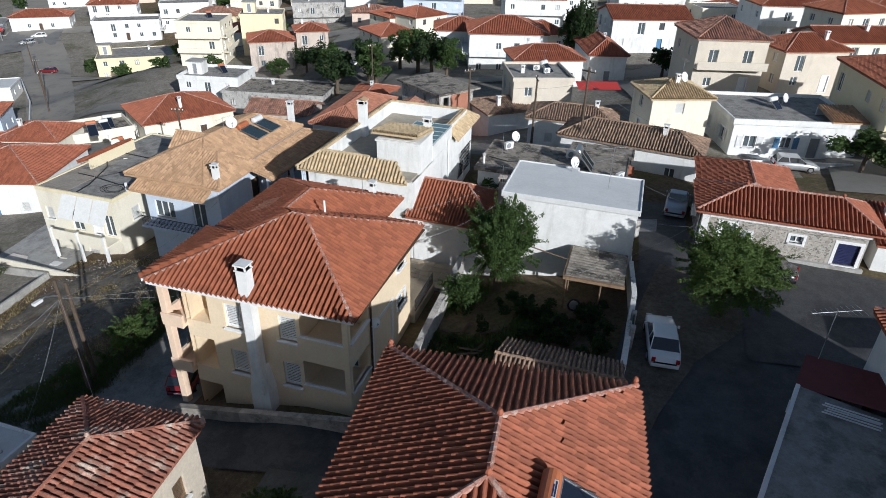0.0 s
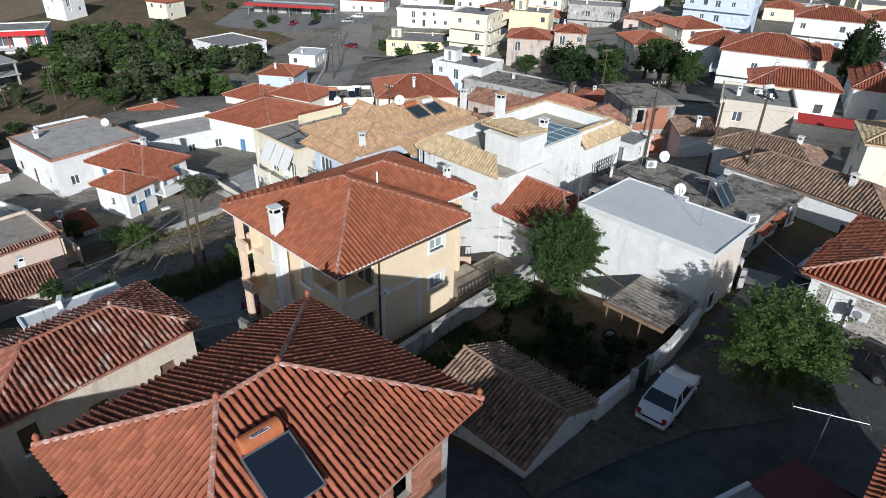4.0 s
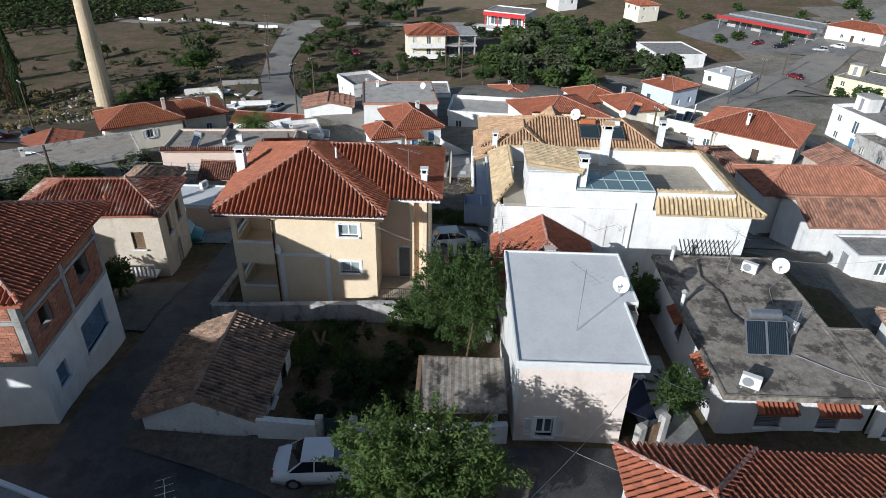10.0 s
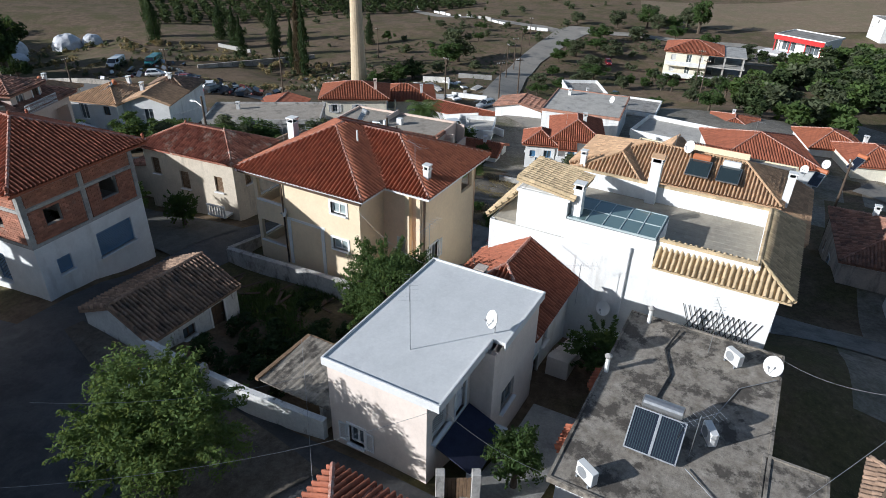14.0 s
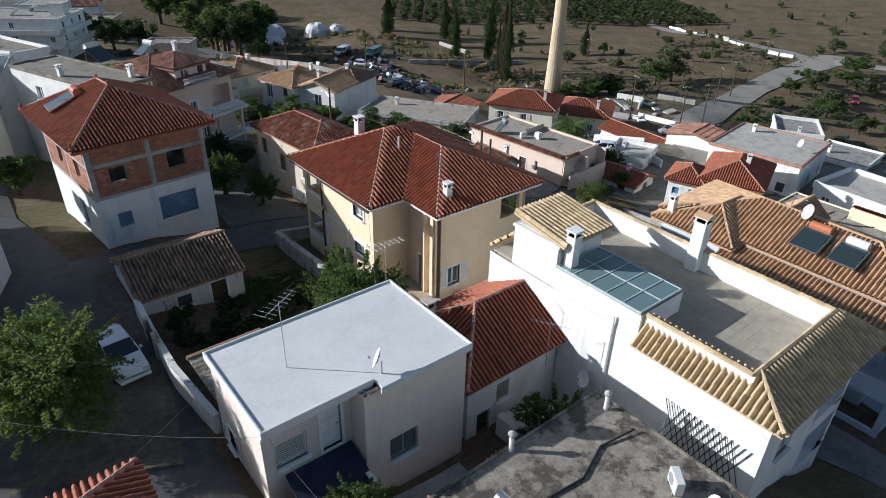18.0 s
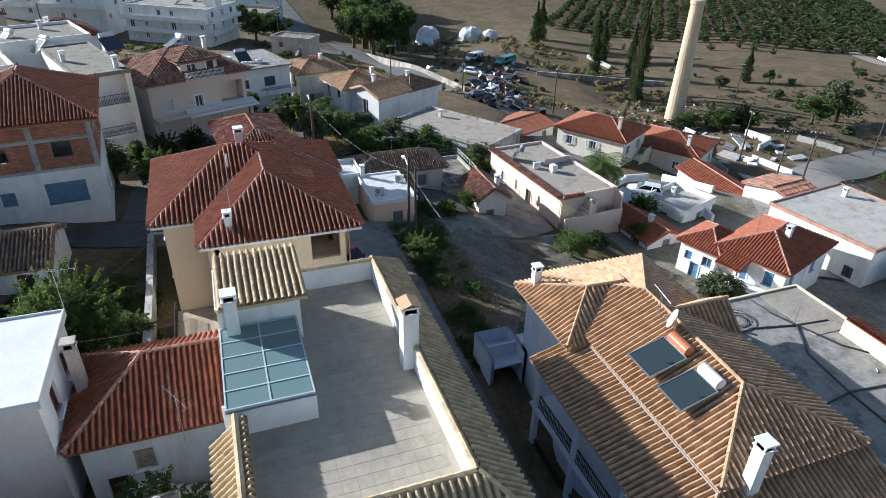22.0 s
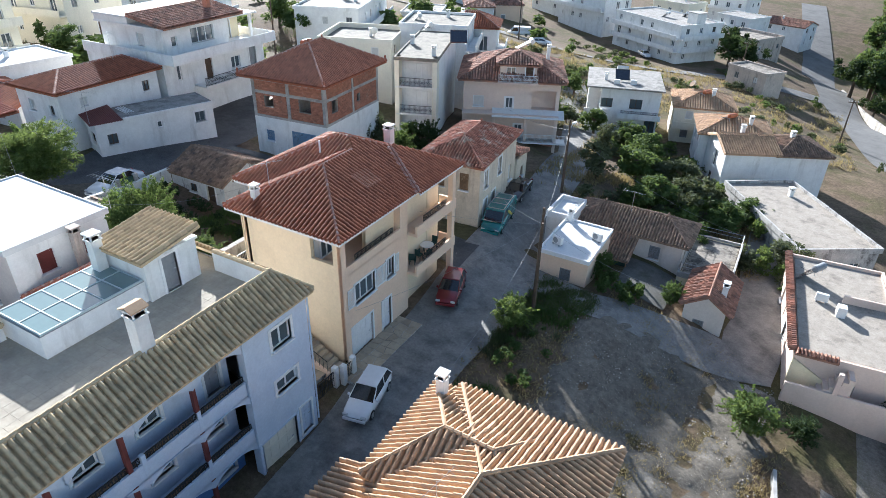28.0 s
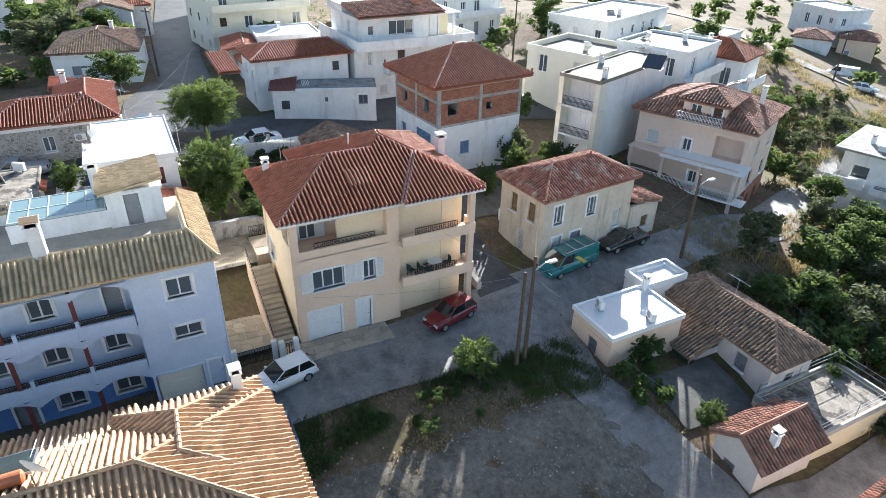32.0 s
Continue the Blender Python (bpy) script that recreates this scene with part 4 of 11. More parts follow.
# ---- peach house ----
def peach_house():
    h = House("three-storey peach rendered house with red hipped tile roofs and balconies", (-16.2, 27.4, 0.0))
    T = TILE_RED
    ops_w = {"W": [(31.6, -0.15, 2.1, 2.35, "garage"), (29.0, 0.0, 0.95, 2.25, "door"), (31.2, 3.75, 2.0, 1.35, "winsh"), (28.5, 3.75, 0.8, 1.35, "winsh"), (30.05, 6.1, 5.6, 2.3, "open")],
             "N": [(-19.75, 6.85, 1.6, 1.55, "open"), (-15.2, 3.4, 0.95, 1.3, "winsh")],
             "E": [(31.9, 3.0, 0.9, 2.2, "door", GREYPAINT)]}
    h.block(-21.1, -13.9, 26.4, 33.3, -1.2, 8.85, PEACH, {k: ops_w[k] for k in "EW"}, "EW")
    h.block(-20.86, -14.14, 26.4, 33.3, -1.2, 8.85, PEACHGOLD, {"N": ops_w["N"]}, "N")
    # corner loggia of the top storey, open to the street and to the stair
    g = Geo().quad((-18.7, 27.25, 6.1), (-18.7, 33.06, 6.1), (-18.7, 33.06, 8.6), (-18.7, 27.25, 8.6)).quad((-20.86, 27.25, 6.1), (-18.7, 27.25, 6.1), (-18.7, 27.25, 8.6), (-20.86, 27.25, 8.6))
    h.geo("loggia", g.quad((-20.86, 27.25, 6.1), (-20.86, 33.06, 6.1), (-18.7, 33.06, 6.1), (-18.7, 27.25, 6.1)), PEACH, "recessed loggia walls and floor")
    for y, w, z, hh in ((31.7, 1.1, 6.2, 2.1), (29.0, 1.2, 6.95, 1.1)):
        ob = h.put("window", frame_mesh(w, hh, 2, TRIMWHITE), -18.78, y, z, -90)
        part("pane", pane_mesh(w, hh, PANE), None, ob)
        for e in (-1, 1):
            part("shutter", slat_mesh(w / 2, hh, TRIMWHITE), None, ob, kind="stuff", at=pose(e * (w * 0.75 + 0.02), -0.04, 0))
    ops_s = {"S": [(-19.9, 6.25, 1.5, 2.0, "loggia", 1.5), (-19.9, 3.2, 1.5, 2.0, "loggia", 1.5), (-19.9, 0.2, 1.5, 1.9, "loggia", 1.5),
                   (-17.7, 6.3, 1.0, 1.5, "shut", TRIMWHITE), (-17.7, 3.4, 1.0, 1.5, "shut", TRIMWHITE), (-14.6, 6.3, 1.0, 1.5, "shut", TRIMWHITE), (-14.6, 3.4, 1.0, 1.5, "shut", TRIMWHITE), (-17.7, 0.2, 0.7, 0.8, "win"),
                   (-12.75, 6.75, 2.3, 1.6, "open"), (-12.75, 3.7, 2.3, 1.55, "open")],
             "E": [(23.05, 6.75, 2.1, 1.6, "open"), (23.05, 3.7, 2.1, 1.55, "open"), (28.7, 7.35, 1.15, 0.75, "wins", TRIMWHITE, PANE_PALE), (28.7, 4.8, 1.15, 0.75, "wins", TRIMWHITE, PANE_PALE)]}
    h.block(-20.6, -11.3, 21.7, 30.3, -1.0, 8.85, PEACHGOLD, ops_s, "SEW")
    h.block(-13.9, -11.3, 30.0, 30.3, 2.0, 8.85, PEACHGOLD, {}, "N")
    h.slab(-20.5, -11.4, 21.8, 30.2, 8.6, 8.8, PEACH, "ceiling_slab")
    h.slab(-21.0, -14.0, 26.5, 33.2, 8.6, 8.8, PEACH, "ceiling_slab")
    # corner loggias above the lane, open on two sides
    for z, top in ((6.1, 8.55), (3.05, 5.4)):
        g = Geo().quad((-14.1, 21.94, z), (-14.1, 24.5, z), (-14.1, 24.5, top), (-14.1, 21.94, top)).quad((-14.1, 24.5, z), (-11.54, 24.5, z), (-11.54, 24.5, top), (-14.1, 24.5, top))
        g.quad((-14.1, 21.94, z), (-11.54, 21.94, z), (-11.54, 24.5, z), (-14.1, 24.5, z)).quad((-14.1, 21.94, top), (-11.54, 21.94, top), (-11.54, 24.5, top), (-14.1, 24.5, top))
        h.geo("loggia", g, PEACHGOLD, "recessed corner loggia walls and floor")
        ob = h.put("window", frame_mesh(1.5, 2.0, 2, TRIMWHITE), -12.85, 24.42, z + 0.05, 0)
        part("pane", pane_mesh(1.5, 2.0, PANE), None, ob)
        zz = z + 0.65
        h.geo("balcony_cap", Geo().cbox(-13.95, -11.55, 21.6, 21.76, zz, zz + 0.08, 0.01), TRIMWHITE)
    # street balconies
    for z in (3.05, 6.05):
        h.balcony(-21.9, -20.6, 21.3, 26.5, z, PEACH, 0.2)
        g = Geo().box(-21.9, -21.72, 21.3, 26.5, z, z + 0.55).box(-21.72, -20.6, 21.3, 21.48, z, z + 0.55)
        h.geo("balcony_wall", g, PEACH)
        h.rail(-21.81, 25.6, z + 0.5, 3.0, -90, 0.5)
    h.geo("pillar", Geo().cbox(-21.85, -21.45, 21.35, 21.75, -0.2, 8.7), PEACH)
    h.rail(-21.0, 31.9, 6.62, 3.9, -90, 0.42)
    h.geo("loggia_wall", Geo().box(-21.1, -20.95, 27.25, 32.85, 6.05, 6.64), PEACH)
    h.geo("string_course", Geo().box(-11.3, -11.26, 24.4, 27.5, 5.85, 6.03), TRIMWHITE)
    for y in (24.5, 27.3):
        h.geo("pilaster", Geo().box(-11.3, -11.255, y - 0.13, y + 0.13, 2.5, 5.85), TRIMWHITE)
    for z in (3.6, 6.7):
        h.geo("balcony_cap", Geo().cbox(-11.4, -11.2, 21.9, 24.2, z, z + 0.1, 0.01), TRIMWHITE)
    # porch pillars and terrace behind
    for y in (32.3, 33.1):
        h.geo("pillar", Geo().cbox(-13.9, -13.55, y - 0.15, y + 0.15, 2.4, 8.7), PEACHGOLD)
    h.geo("terrace", Geo().cbox(-13.9, -11.0, 30.3, 34.2, 1.2, 2.95), PAVING)
    h.rail(-11.1, 34.1, 2.95, 3.5, -90)
    # roofs
    ze = 8.9
    SW, SE, NE = (-21.75, 20.7, ze), (-10.6, 20.95, ze), (-10.75, 30.9, ze)
    A1, A2 = (-16.15, 25.7, 11.2), (-15.35, 25.7, 11.2)
    V0, V1, N0 = (-13.2, 30.9, ze), (-17.1, 26.6, 10.81), (-17.1, 29.5, 10.81)
    NW, NB, WM, RM = (-21.7, 34.05, ze), (-13.2, 34.05, ze), (-21.7, 25.6, ze), (-18.3, 23.85, 10.31)
    h.roof([[SW, SE, A2, A1], [SE, NE, A2], [NE, V0, V1, A1, A2], [NW, WM, RM, A1, V1, N0], [V0, NB, N0, V1], [NB, NW, N0]],
           [(SW, A1), (SE, A2), (NE, A2), (A1, A2), (N0, V1), (N0, NB), (N0, NW)], T, sp=0.27, co=0.37, hh=0.155, under=TRIMWHITE)
    # the western wing steps out over the balconies
    W0, W1, W2 = (-22.05, 26.4, 8.96), (-22.05, 20.75, 8.96), (-18.15, 23.95, 10.55)
    h.lean(W0, W1, W2, (-18.2, 24.0, 10.55), T, lines=[(W0, W2), ((-21.9, 26.55, 8.9), (-18.0, 24.1, 10.5))], sp=0.27, co=0.37, hh=0.155, under=TRIMWHITE)
    # a few newer tiles
    h.lean((-19.9, 29.1, 9.75), (-19.9, 27.6, 9.75), (-18.7, 27.6, 10.25), (-18.7, 29.1, 10.25), TILE_FADED, sp=0.27, co=0.37)
    h.chimney(-16.2, 21.15, 3.0, 10.55, 0.55)
    h.geo("chimney_breast", Geo().add([(-16.75, 20.95, 0), (-15.65, 20.95, 0), (-15.65, 21.7, 0), (-16.75, 21.7, 0), (-16.75, 20.95, 3.2), (-15.65, 20.95, 3.2), (-15.65, 21.7, 3.2), (-16.75, 21.7, 3.2),
                                      (-16.45, 20.9, 4.6), (-15.95, 20.9, 4.6), (-15.95, 21.7, 4.6), (-16.45, 21.7, 4.6)],
                                     [(0, 1, 5, 4), (1, 2, 6, 5), (3, 0, 4, 7), (4, 5, 9, 8), (5, 6, 10, 9), (7, 4, 8, 11), (8, 9, 10, 11)]), WHITE)
    h.chimney(-14.8, 33.0, 8.9, 10.1, 0.38)
    h.geo("vent_pipe", Geo().tube([(-15.2, 27.5, 10.6), (-15.2, 27.5, 11.4)], 0.06, 8), WHITE)
    # gutters and rain pipe
    h.geo("gutter", Geo().box(-10.72, -10.6, 21.1, 30.9, 8.72, 8.84), DARKWOOD)
    h.geo("rain_pipe", Geo().tube([(-10.7, 24.2, 8.75), (-11.2, 24.2, 8.3), (-11.2, 24.2, 2.5)], 0.06, 6), DARKWOOD)
    h.geo("rain_pipe", Geo().tube([(-13.7, 33.3, 8.7), (-13.7, 33.3, 3)], 0.05, 6), PEACHGOLD)
    return h


peach_house()


# ---- unfinished brick house ----
def brick_house():
    h = House("unfinished two-storey house, red brick over white render, red tile roof", (-2.7, 12.5, 4.0))
    x0, x1, y0, y1 = -6.5, 1.1, 7.9, 16.9
    h.block(x0, x1, y0, y1, 2.0, 7.4, WHITE, {"N": [(-0.4, 5.2, 0.9, 1.0, "shut", FADEDBLUE), (-4.0, 4.9, 2.6, 1.6, "shut", FADEDBLUE)], "E": [(13.5, 4.5, 1.0, 1.9, "shut", FADEDBLUE)],
                                           "W": [(14.0, 4.6, 1.0, 1.2, "shut", FADEDBLUE)]})
    ops = {"N": [(-0.6, 8.3, 1.0, 1.0, "hole"), (-4.4, 8.3, 1.2, 1.2, "hole")], "E": [(14.6, 8.3, 0.9, 1.1, "hole"), (11.2, 8.3, 0.9, 1.1, "hole")],
           "W": [(15.4, 8.3, 1.0, 1.1, "hole"), (11.5, 8.3, 0.7, 0.7, "hole")]}
    h.block(x0 + 0.06, x1 - 0.06, y0 + 0.06, y1 - 0.06, 7.4, 10.9, MORTAR, ops, label="brick infill wall bedding")
    for x in (x0, (x0 + x1) / 2 - 0.15, x1 - 0.3):
        for y in (y0, y1 - 0.3):
            h.geo("concrete_column", Geo().box(x, x + 0.3, y, y + 0.3, 7.4, 10.9), CONCRETE)
    for x in (x0, x1 - 0.3):
        h.geo("concrete_column", Geo().box(x, x + 0.3, 12.3, 12.6, 7.4, 10.9), CONCRETE)
    for z, t in ((7.35, 0.2), (9.5, 0.18), (10.7, 0.25)):
        for a in ((x0 - 0.01, x1 + 0.01, y0 - 0.012, y0 + 0.12), (x0 - 0.01, x1 + 0.01, y1 - 0.12, y1 + 0.012), (x0 - 0.012, x0 + 0.12, y0, y1), (x1 - 0.12, x1 + 0.012, y0, y1)):
            h.geo("ring_beam", Geo().box(*a, z, z + t), CONCRETE)
    R = (-7.1, 1.9, 7.2, 17.7)
    h.slab(-7.0, 1.8, 7.3, 17.6, 10.85, 11.0, CONCRETE, "eave_slab")
    h.hip(*R, 11.05, 13.2, TILE_BRIGHT, ridge=((-2.43, 10.77), (-2.43, 12.88)), knobs=True, skip=lambda p: p.x > -0.6 and (1.9 - p.x) * 1.113 < 17.7 - p.y and 12.6 < p.y)
    for x, y in ((-7.0, 17.6), (1.8, 17.6), (1.8, 7.3), (-7.0, 7.3)):
        h.geo("finial", Geo().lathe([(0.1, 0), (0.07, 0.15), (0.11, 0.25), (0.05, 0.38)], 8, (x, y, 11.25)), TILE_BRIGHT)
    return h, ops, (x0, x1, y0, y1)


BRICKHOUSE = brick_house()
BRICKHOUSE[0].root.matrix_basis = pose(-2.4, 12.5, 4.0, 0, 0, 5.5)


# ---- white house with flat roof ----
def white_house():
    h = House("two-storey white house with flat painted roof", (-3.0, 40.6, 3.5))
    x0, x1, y0, y1 = -7.4, 1.3, 37.8, 43.5
    h.block(x0, -2.4, y0, y1, 0.5, 8.7, WHITE, {"W": [(41.6, 6.6, 0.9, 1.3, "shut", RUSTRED), (39.2, 6.6, 0.9, 1.3, "shut", RUSTRED)]}, "SW")
    h.block(x0, -2.4, y0, y1, 0.5, 8.7, PINKPALE, {"N": [(-4.2, 4.6, 1.4, 1.2, "win", GREYPAINT)]}, "N")
    h.block(-2.4, x1, y0, 42.45, 0.5, 8.7, PINKPALE, {"N": [(0.2, 6.2, 1.3, 1.2, "shut"), (-1.5, 5.9, 0.85, 2.1, "door")],
                                                "E": [(39.1, 4.7, 0.75, 1.0, "winsh")]}, "NE")
    h.block(-2.4, x1, y0, 42.45, 0.5, 8.7, WHITE, {}, "S")
    h.block(-2.66, -2.4, 42.45, y1, 0.5, 8.7, PINKPALE, {}, "E")
    h.geo("roof", Geo().box(-7.5, -3.2, 37.7, 43.55, 8.66, 8.84).box(-3.2, 1.35, 37.7, 43.0, 8.66, 8.84), ROOFWHITE)
    for a in ((-7.58, -7.48, 37.62, 43.66), (1.34, 1.44, 37.62, 43.06), (-7.48, 1.34, 37.62, 37.72), (-7.48, -3.1, 43.56, 43.66), (-3.1, 1.34, 42.96, 43.06)):
        h.geo("roof_edge", Geo().cbox(*a, 8.55, 8.92, 0.02), ROOFWHITE)
    # awning over the yard door
    g = Geo().slab([(-2.3, 42.5, 5.75), (0.6, 42.5, 5.75), (0.6, 44.3, 5.0), (-2.3, 44.3, 5.0)], 0.06)
    h.geo("awning", g, AWNBLUE, "navy cloth awning")
    h.geo("porch_wall", Geo().box(-2.3, -2.1, 42.5, 44.4, 3, 5.2), WHITE)
    h.geo("porch_wall", Geo().box(0.5, 0.66, 43.9, 44.4, 3, 5.1), WHITE)
    return h


white_house()


# ---- big white and blue building ----
def terrace_block():
    h = House("white and pale blue apartment block with roof terrace and tiled edges", (-18, 46, 0.0), name="apartment_block", category="building")
    x0, x1, y0, y1 = -22.2, -13.9, 37.8, 53.4
    opsW = {"W": [(39.65, 6.4, 1.3, 1.15, "wins"), (39.65, 3.75, 1.45, 0.78, "wins"), (40.6, -0.75, 2.5, 2.3, "garage", CREAM, WHITE_BLUE), (38.6, -0.2, 0.8, 1.9, "door", WHITE_BLUE)]}
    h.block(x0, x1, y0, y1, -1.5, 8.4, WHITE, {"S": [(-16.6, 5.9, 0.7, 0.7, "win"), (-19.4, 5.9, 0.6, 0.6, "win")], "N": [(-20.4, 5.2, 3.0, 2.2, "loggia", 1.4), (-20.4, 2.2, 3.0, 2.2, "loggia", 1.4), (-16.0, 5.4, 1.2, 1.3, "win")]}, "SEN")
    h.block(x0 - 0.25, x0 + 0.2, y0, 42.0, -1.6, 8.3, WHITE_BLUE, opsW, "SWN")
    # galleries over the lane, set back behind posts and parapets
    xb = -21.2
    up, low, gnd = [], [], []
    for y in (43.3, 46.2, 49.0, 51.8):
        up += [(y, 6.1, 1.1, 1.2, "wins")]
        low += [(y, 3.2, 1.1, 1.2, "wins")]
        gnd += [(y, 0.2, 1.3, 1.4, "wins")]
    up[0] = (42.9, 5.3, 0.85, 2.1, "door", GREYPAINT)
    gnd[2] = (48.4, -0.5, 1.0, 2.1, "door", GREYPAINT)
    h.block(xb, xb + 0.3, 42.0, y1, 2.2, 8.4, WHITE_BLUE, {"W": up + low}, "W")
    h.block(xb, xb + 0.3, 42.0, y1, -1.6, 2.2, BLUE, {"W": gnd}, "W")
    for z in (2.2, 5.15):
        h.slab(-22.3, xb, 42.0, 53.4, z - 0.2, z, WHITE_BLUE, "gallery_floor")
        for a in (42.05, 44.75, 47.5, 50.3):
            h.geo("parapet", Geo().cbox(-22.34, -22.16, a, a + 2.62, z, z + 0.62, 0.012), WHITE_BLUE)
            h.geo("flower_trough", Geo().cbox(-22.14, -21.9, a + 0.1, a + 2.5, z + 0.3, z + 0.66, 0.01), WOOD)
            h.rail(-22.25, a + 2.56, z + 0.62, 2.5, -90, 0.38)
        for y in (44.68, 47.42, 50.22):
            h.geo("post", Geo().cbox(-22.36, -22.14, y - 0.1, y + 0.1, z, z + 1.05), WHITE_BLUE)
    for z in (2.2, 5.15, 8.1):
        for y in (44.68, 48.0, 50.8):
            h.geo("rust_red_post", Geo().cbox(-22.34, -22.14, y - 0.1, y + 0.1, z - 2.3, z - 0.2), RUSTRED)
        # scalloped fascia between the posts
        for a in (42.0, 44.7, 47.45, 50.25):
            g = Geo()
            n, L = 12, 2.72
            pts = [(a + L * k / n, z - 0.22 - 0.5 * abs(2 * k / n - 1) ** 2.2) for k in range(n + 1)]
            vs = [(-22.36, p, z - 0.2) for p, q in pts] + [(-22.36, p, q) for p, q in pts] + [(-22.24, p, z - 0.2) for p, q in pts] + [(-22.24, p, q) for p, q in pts]
            m = n + 1
            fs = []
            for k in range(n):
                fs += [(k, k + 1, m + k + 1, m + k), (2 * m + k, 3 * m + k, 3 * m + k + 1, 2 * m + k + 1), (m + k, m + k + 1, 3 * m + k + 1, 3 * m + k)]
            h.geo("arch_fascia", g.add(vs, fs), WHITE_BLUE)
    # roof terrace
    h.geo("terrace_floor", Geo().box(xb, x1 - 0.2, y0 + 0.2, y1 - 0.2, 8.3, 8.5), TERRACE)
    for a in ((-21.25, -21.05, 38.6, 52.15), (-21.05, -14.1, 51.95, 52.15), (-21.05, -17.5, 38.6, 38.8), (-14.3, -14.1, 47.3, 51.95)):
        h.geo("parapet", Geo().box(*a, 8.5, 9.55), WHITE)
    for a, b in (((-21.15, 38.5, 9.56), (-21.15, 52.0, 9.56)), ((-21.1, 52.05, 9.56), (-14.2, 52.05, 9.56)), ((-21.1, 38.7, 9.56), (-17.5, 38.7, 9.56)), ((-14.2, 47.3, 9.56), (-14.2, 52.0, 9.56))):
        c = Geo()
        cap_line(c, a, b, 0.13)
        h.geo("parapet_cap", c, TILE_YELLOW, kind="stuff")
    kw = dict(sp=0.27, co=0.36)
    h.lean((-22.75, 53.9, 8.4), (-22.75, 37.5, 8.4), (-21.2, 38.65, 9.5), (-21.2, 52.0, 9.5), TILE_YELLOW, **kw)
    h.lean((-22.75, 37.5, 8.4), (-14.2, 37.5, 8.4), (-15.4, 38.65, 9.45), (-21.2, 38.65, 9.5), TILE_YELLOW, lines=[((-22.75, 37.5, 8.42), (-21.2, 38.65, 9.5))], **kw)
    h.lean((-13.4, 53.9, 8.4), (-22.75, 53.9, 8.4), (-21.2, 52.1, 9.5), (-14.6, 52.1, 9.5), TILE_YELLOW, lines=[((-22.75, 53.9, 8.42), (-21.2, 52.1, 9.5)), ((-13.4, 53.9, 8.42), (-14.6, 52.1, 9.5))], **kw)
    h.lean((-13.4, 47.3, 8.4), (-13.4, 53.9, 8.4), (-14.6, 52.1, 9.5), (-14.6, 47.3, 9.5), TILE_YELLOW, **kw)
    # stair house and skylight
    h.block(-17.2, -13.95, 39.4, 42.3, 8.4, 10.7, WHITE, {"W": [(41.0, 8.52, 0.8, 1.9, "door", GREYPAINT)]})
    h.lean((-14.0, 42.6, 10.75), (-17.5, 42.6, 10.75), (-17.5, 39.2, 11.25), (-14.0, 39.2, 11.25), TILE_YELLOW, **kw)
    h.slab(-17.3, -13.9, 39.3, 42.4, 10.55, 10.68, WHITE, "roof_slab")
    h.chimney(-14.5, 42.7, 9.5, 11.3, 0.5)
    h.block(-17.0, -13.92, 42.3, 47.2, 8.4, 9.6, WHITE)
    sk = h.geo("skylight", Geo().box(-17.0, -13.92, 42.32, 47.2, 9.58, 9.62), GREYPAINT, "glazed skylight over the stair well")
    for i in range(6):
        y = 42.4 + 4.7 * i / 5
        h.geo("glazing_bar", Geo().box(-16.95, -13.95, y - 0.028, y + 0.028, 9.62, 9.72), PALEBAR, parent=sk)
    for x in (-16.95, -15.45, -13.95):
        h.geo("glazing_bar", Geo().box(x - 0.03, x + 0.03, 42.36, 47.14, 9.62, 9.718), PALEBAR, parent=sk)
    for i in range(5):
        for j in range(2):
            y, x = 42.44 + 4.7 * i / 5, -16.91 + 1.5 * j
            h.geo("pane", Geo().box(x, x + 1.42, y, y + 0.87, 9.67, 9.69), SKYPANE, parent=sk)
    h.chimney(-20.95, 45.4, 8.4, 11.2, 0.62)
    h.geo("chimney_tile", Geo().slab([(-21.35, 45.0, 11.52), (-20.95, 45.0, 11.68), (-20.95, 45.8, 11.68), (-21.35, 45.8, 11.52)], 0.05), TILE_TAN)
    h.geo("chimney_tile", Geo().slab([(-20.95, 45.0, 11.68), (-20.55, 45.0, 11.52), (-20.55, 45.8, 11.52), (-20.95, 45.8, 11.68)], 0.05), TILE_TAN)
    h.geo("trellis", Geo().box(-13.89, -13.86, 49.2, 53.0, 4.2, 4.24), IRON)
    g = Geo()
    for i in range(12):
        y = 49.2 + i * 0.27
        g.tube([(-13.85, y, 4.3), (-13.85, y + 0.85, 6.5)], 0.022, 4).tube([(-13.82, y + 0.85, 4.3), (-13.82, y, 6.5)], 0.022, 4)
    h.geo("lattice", g, IRON, "black diamond lattice fixed to the wall")
    h.geo("rain_pipe", Geo().tube([(-13.8, 46.0, 8.9), (-13.8, 46.0, 3.0)], 0.06, 8), TRIMWHITE)
    h.geo("rain_pipe", Geo().tube([(-22.5, 37.75, 8.3), (-22.5, 37.75, 0.0)], 0.05, 8), WHITE_BLUE)
    return h


terrace_block()


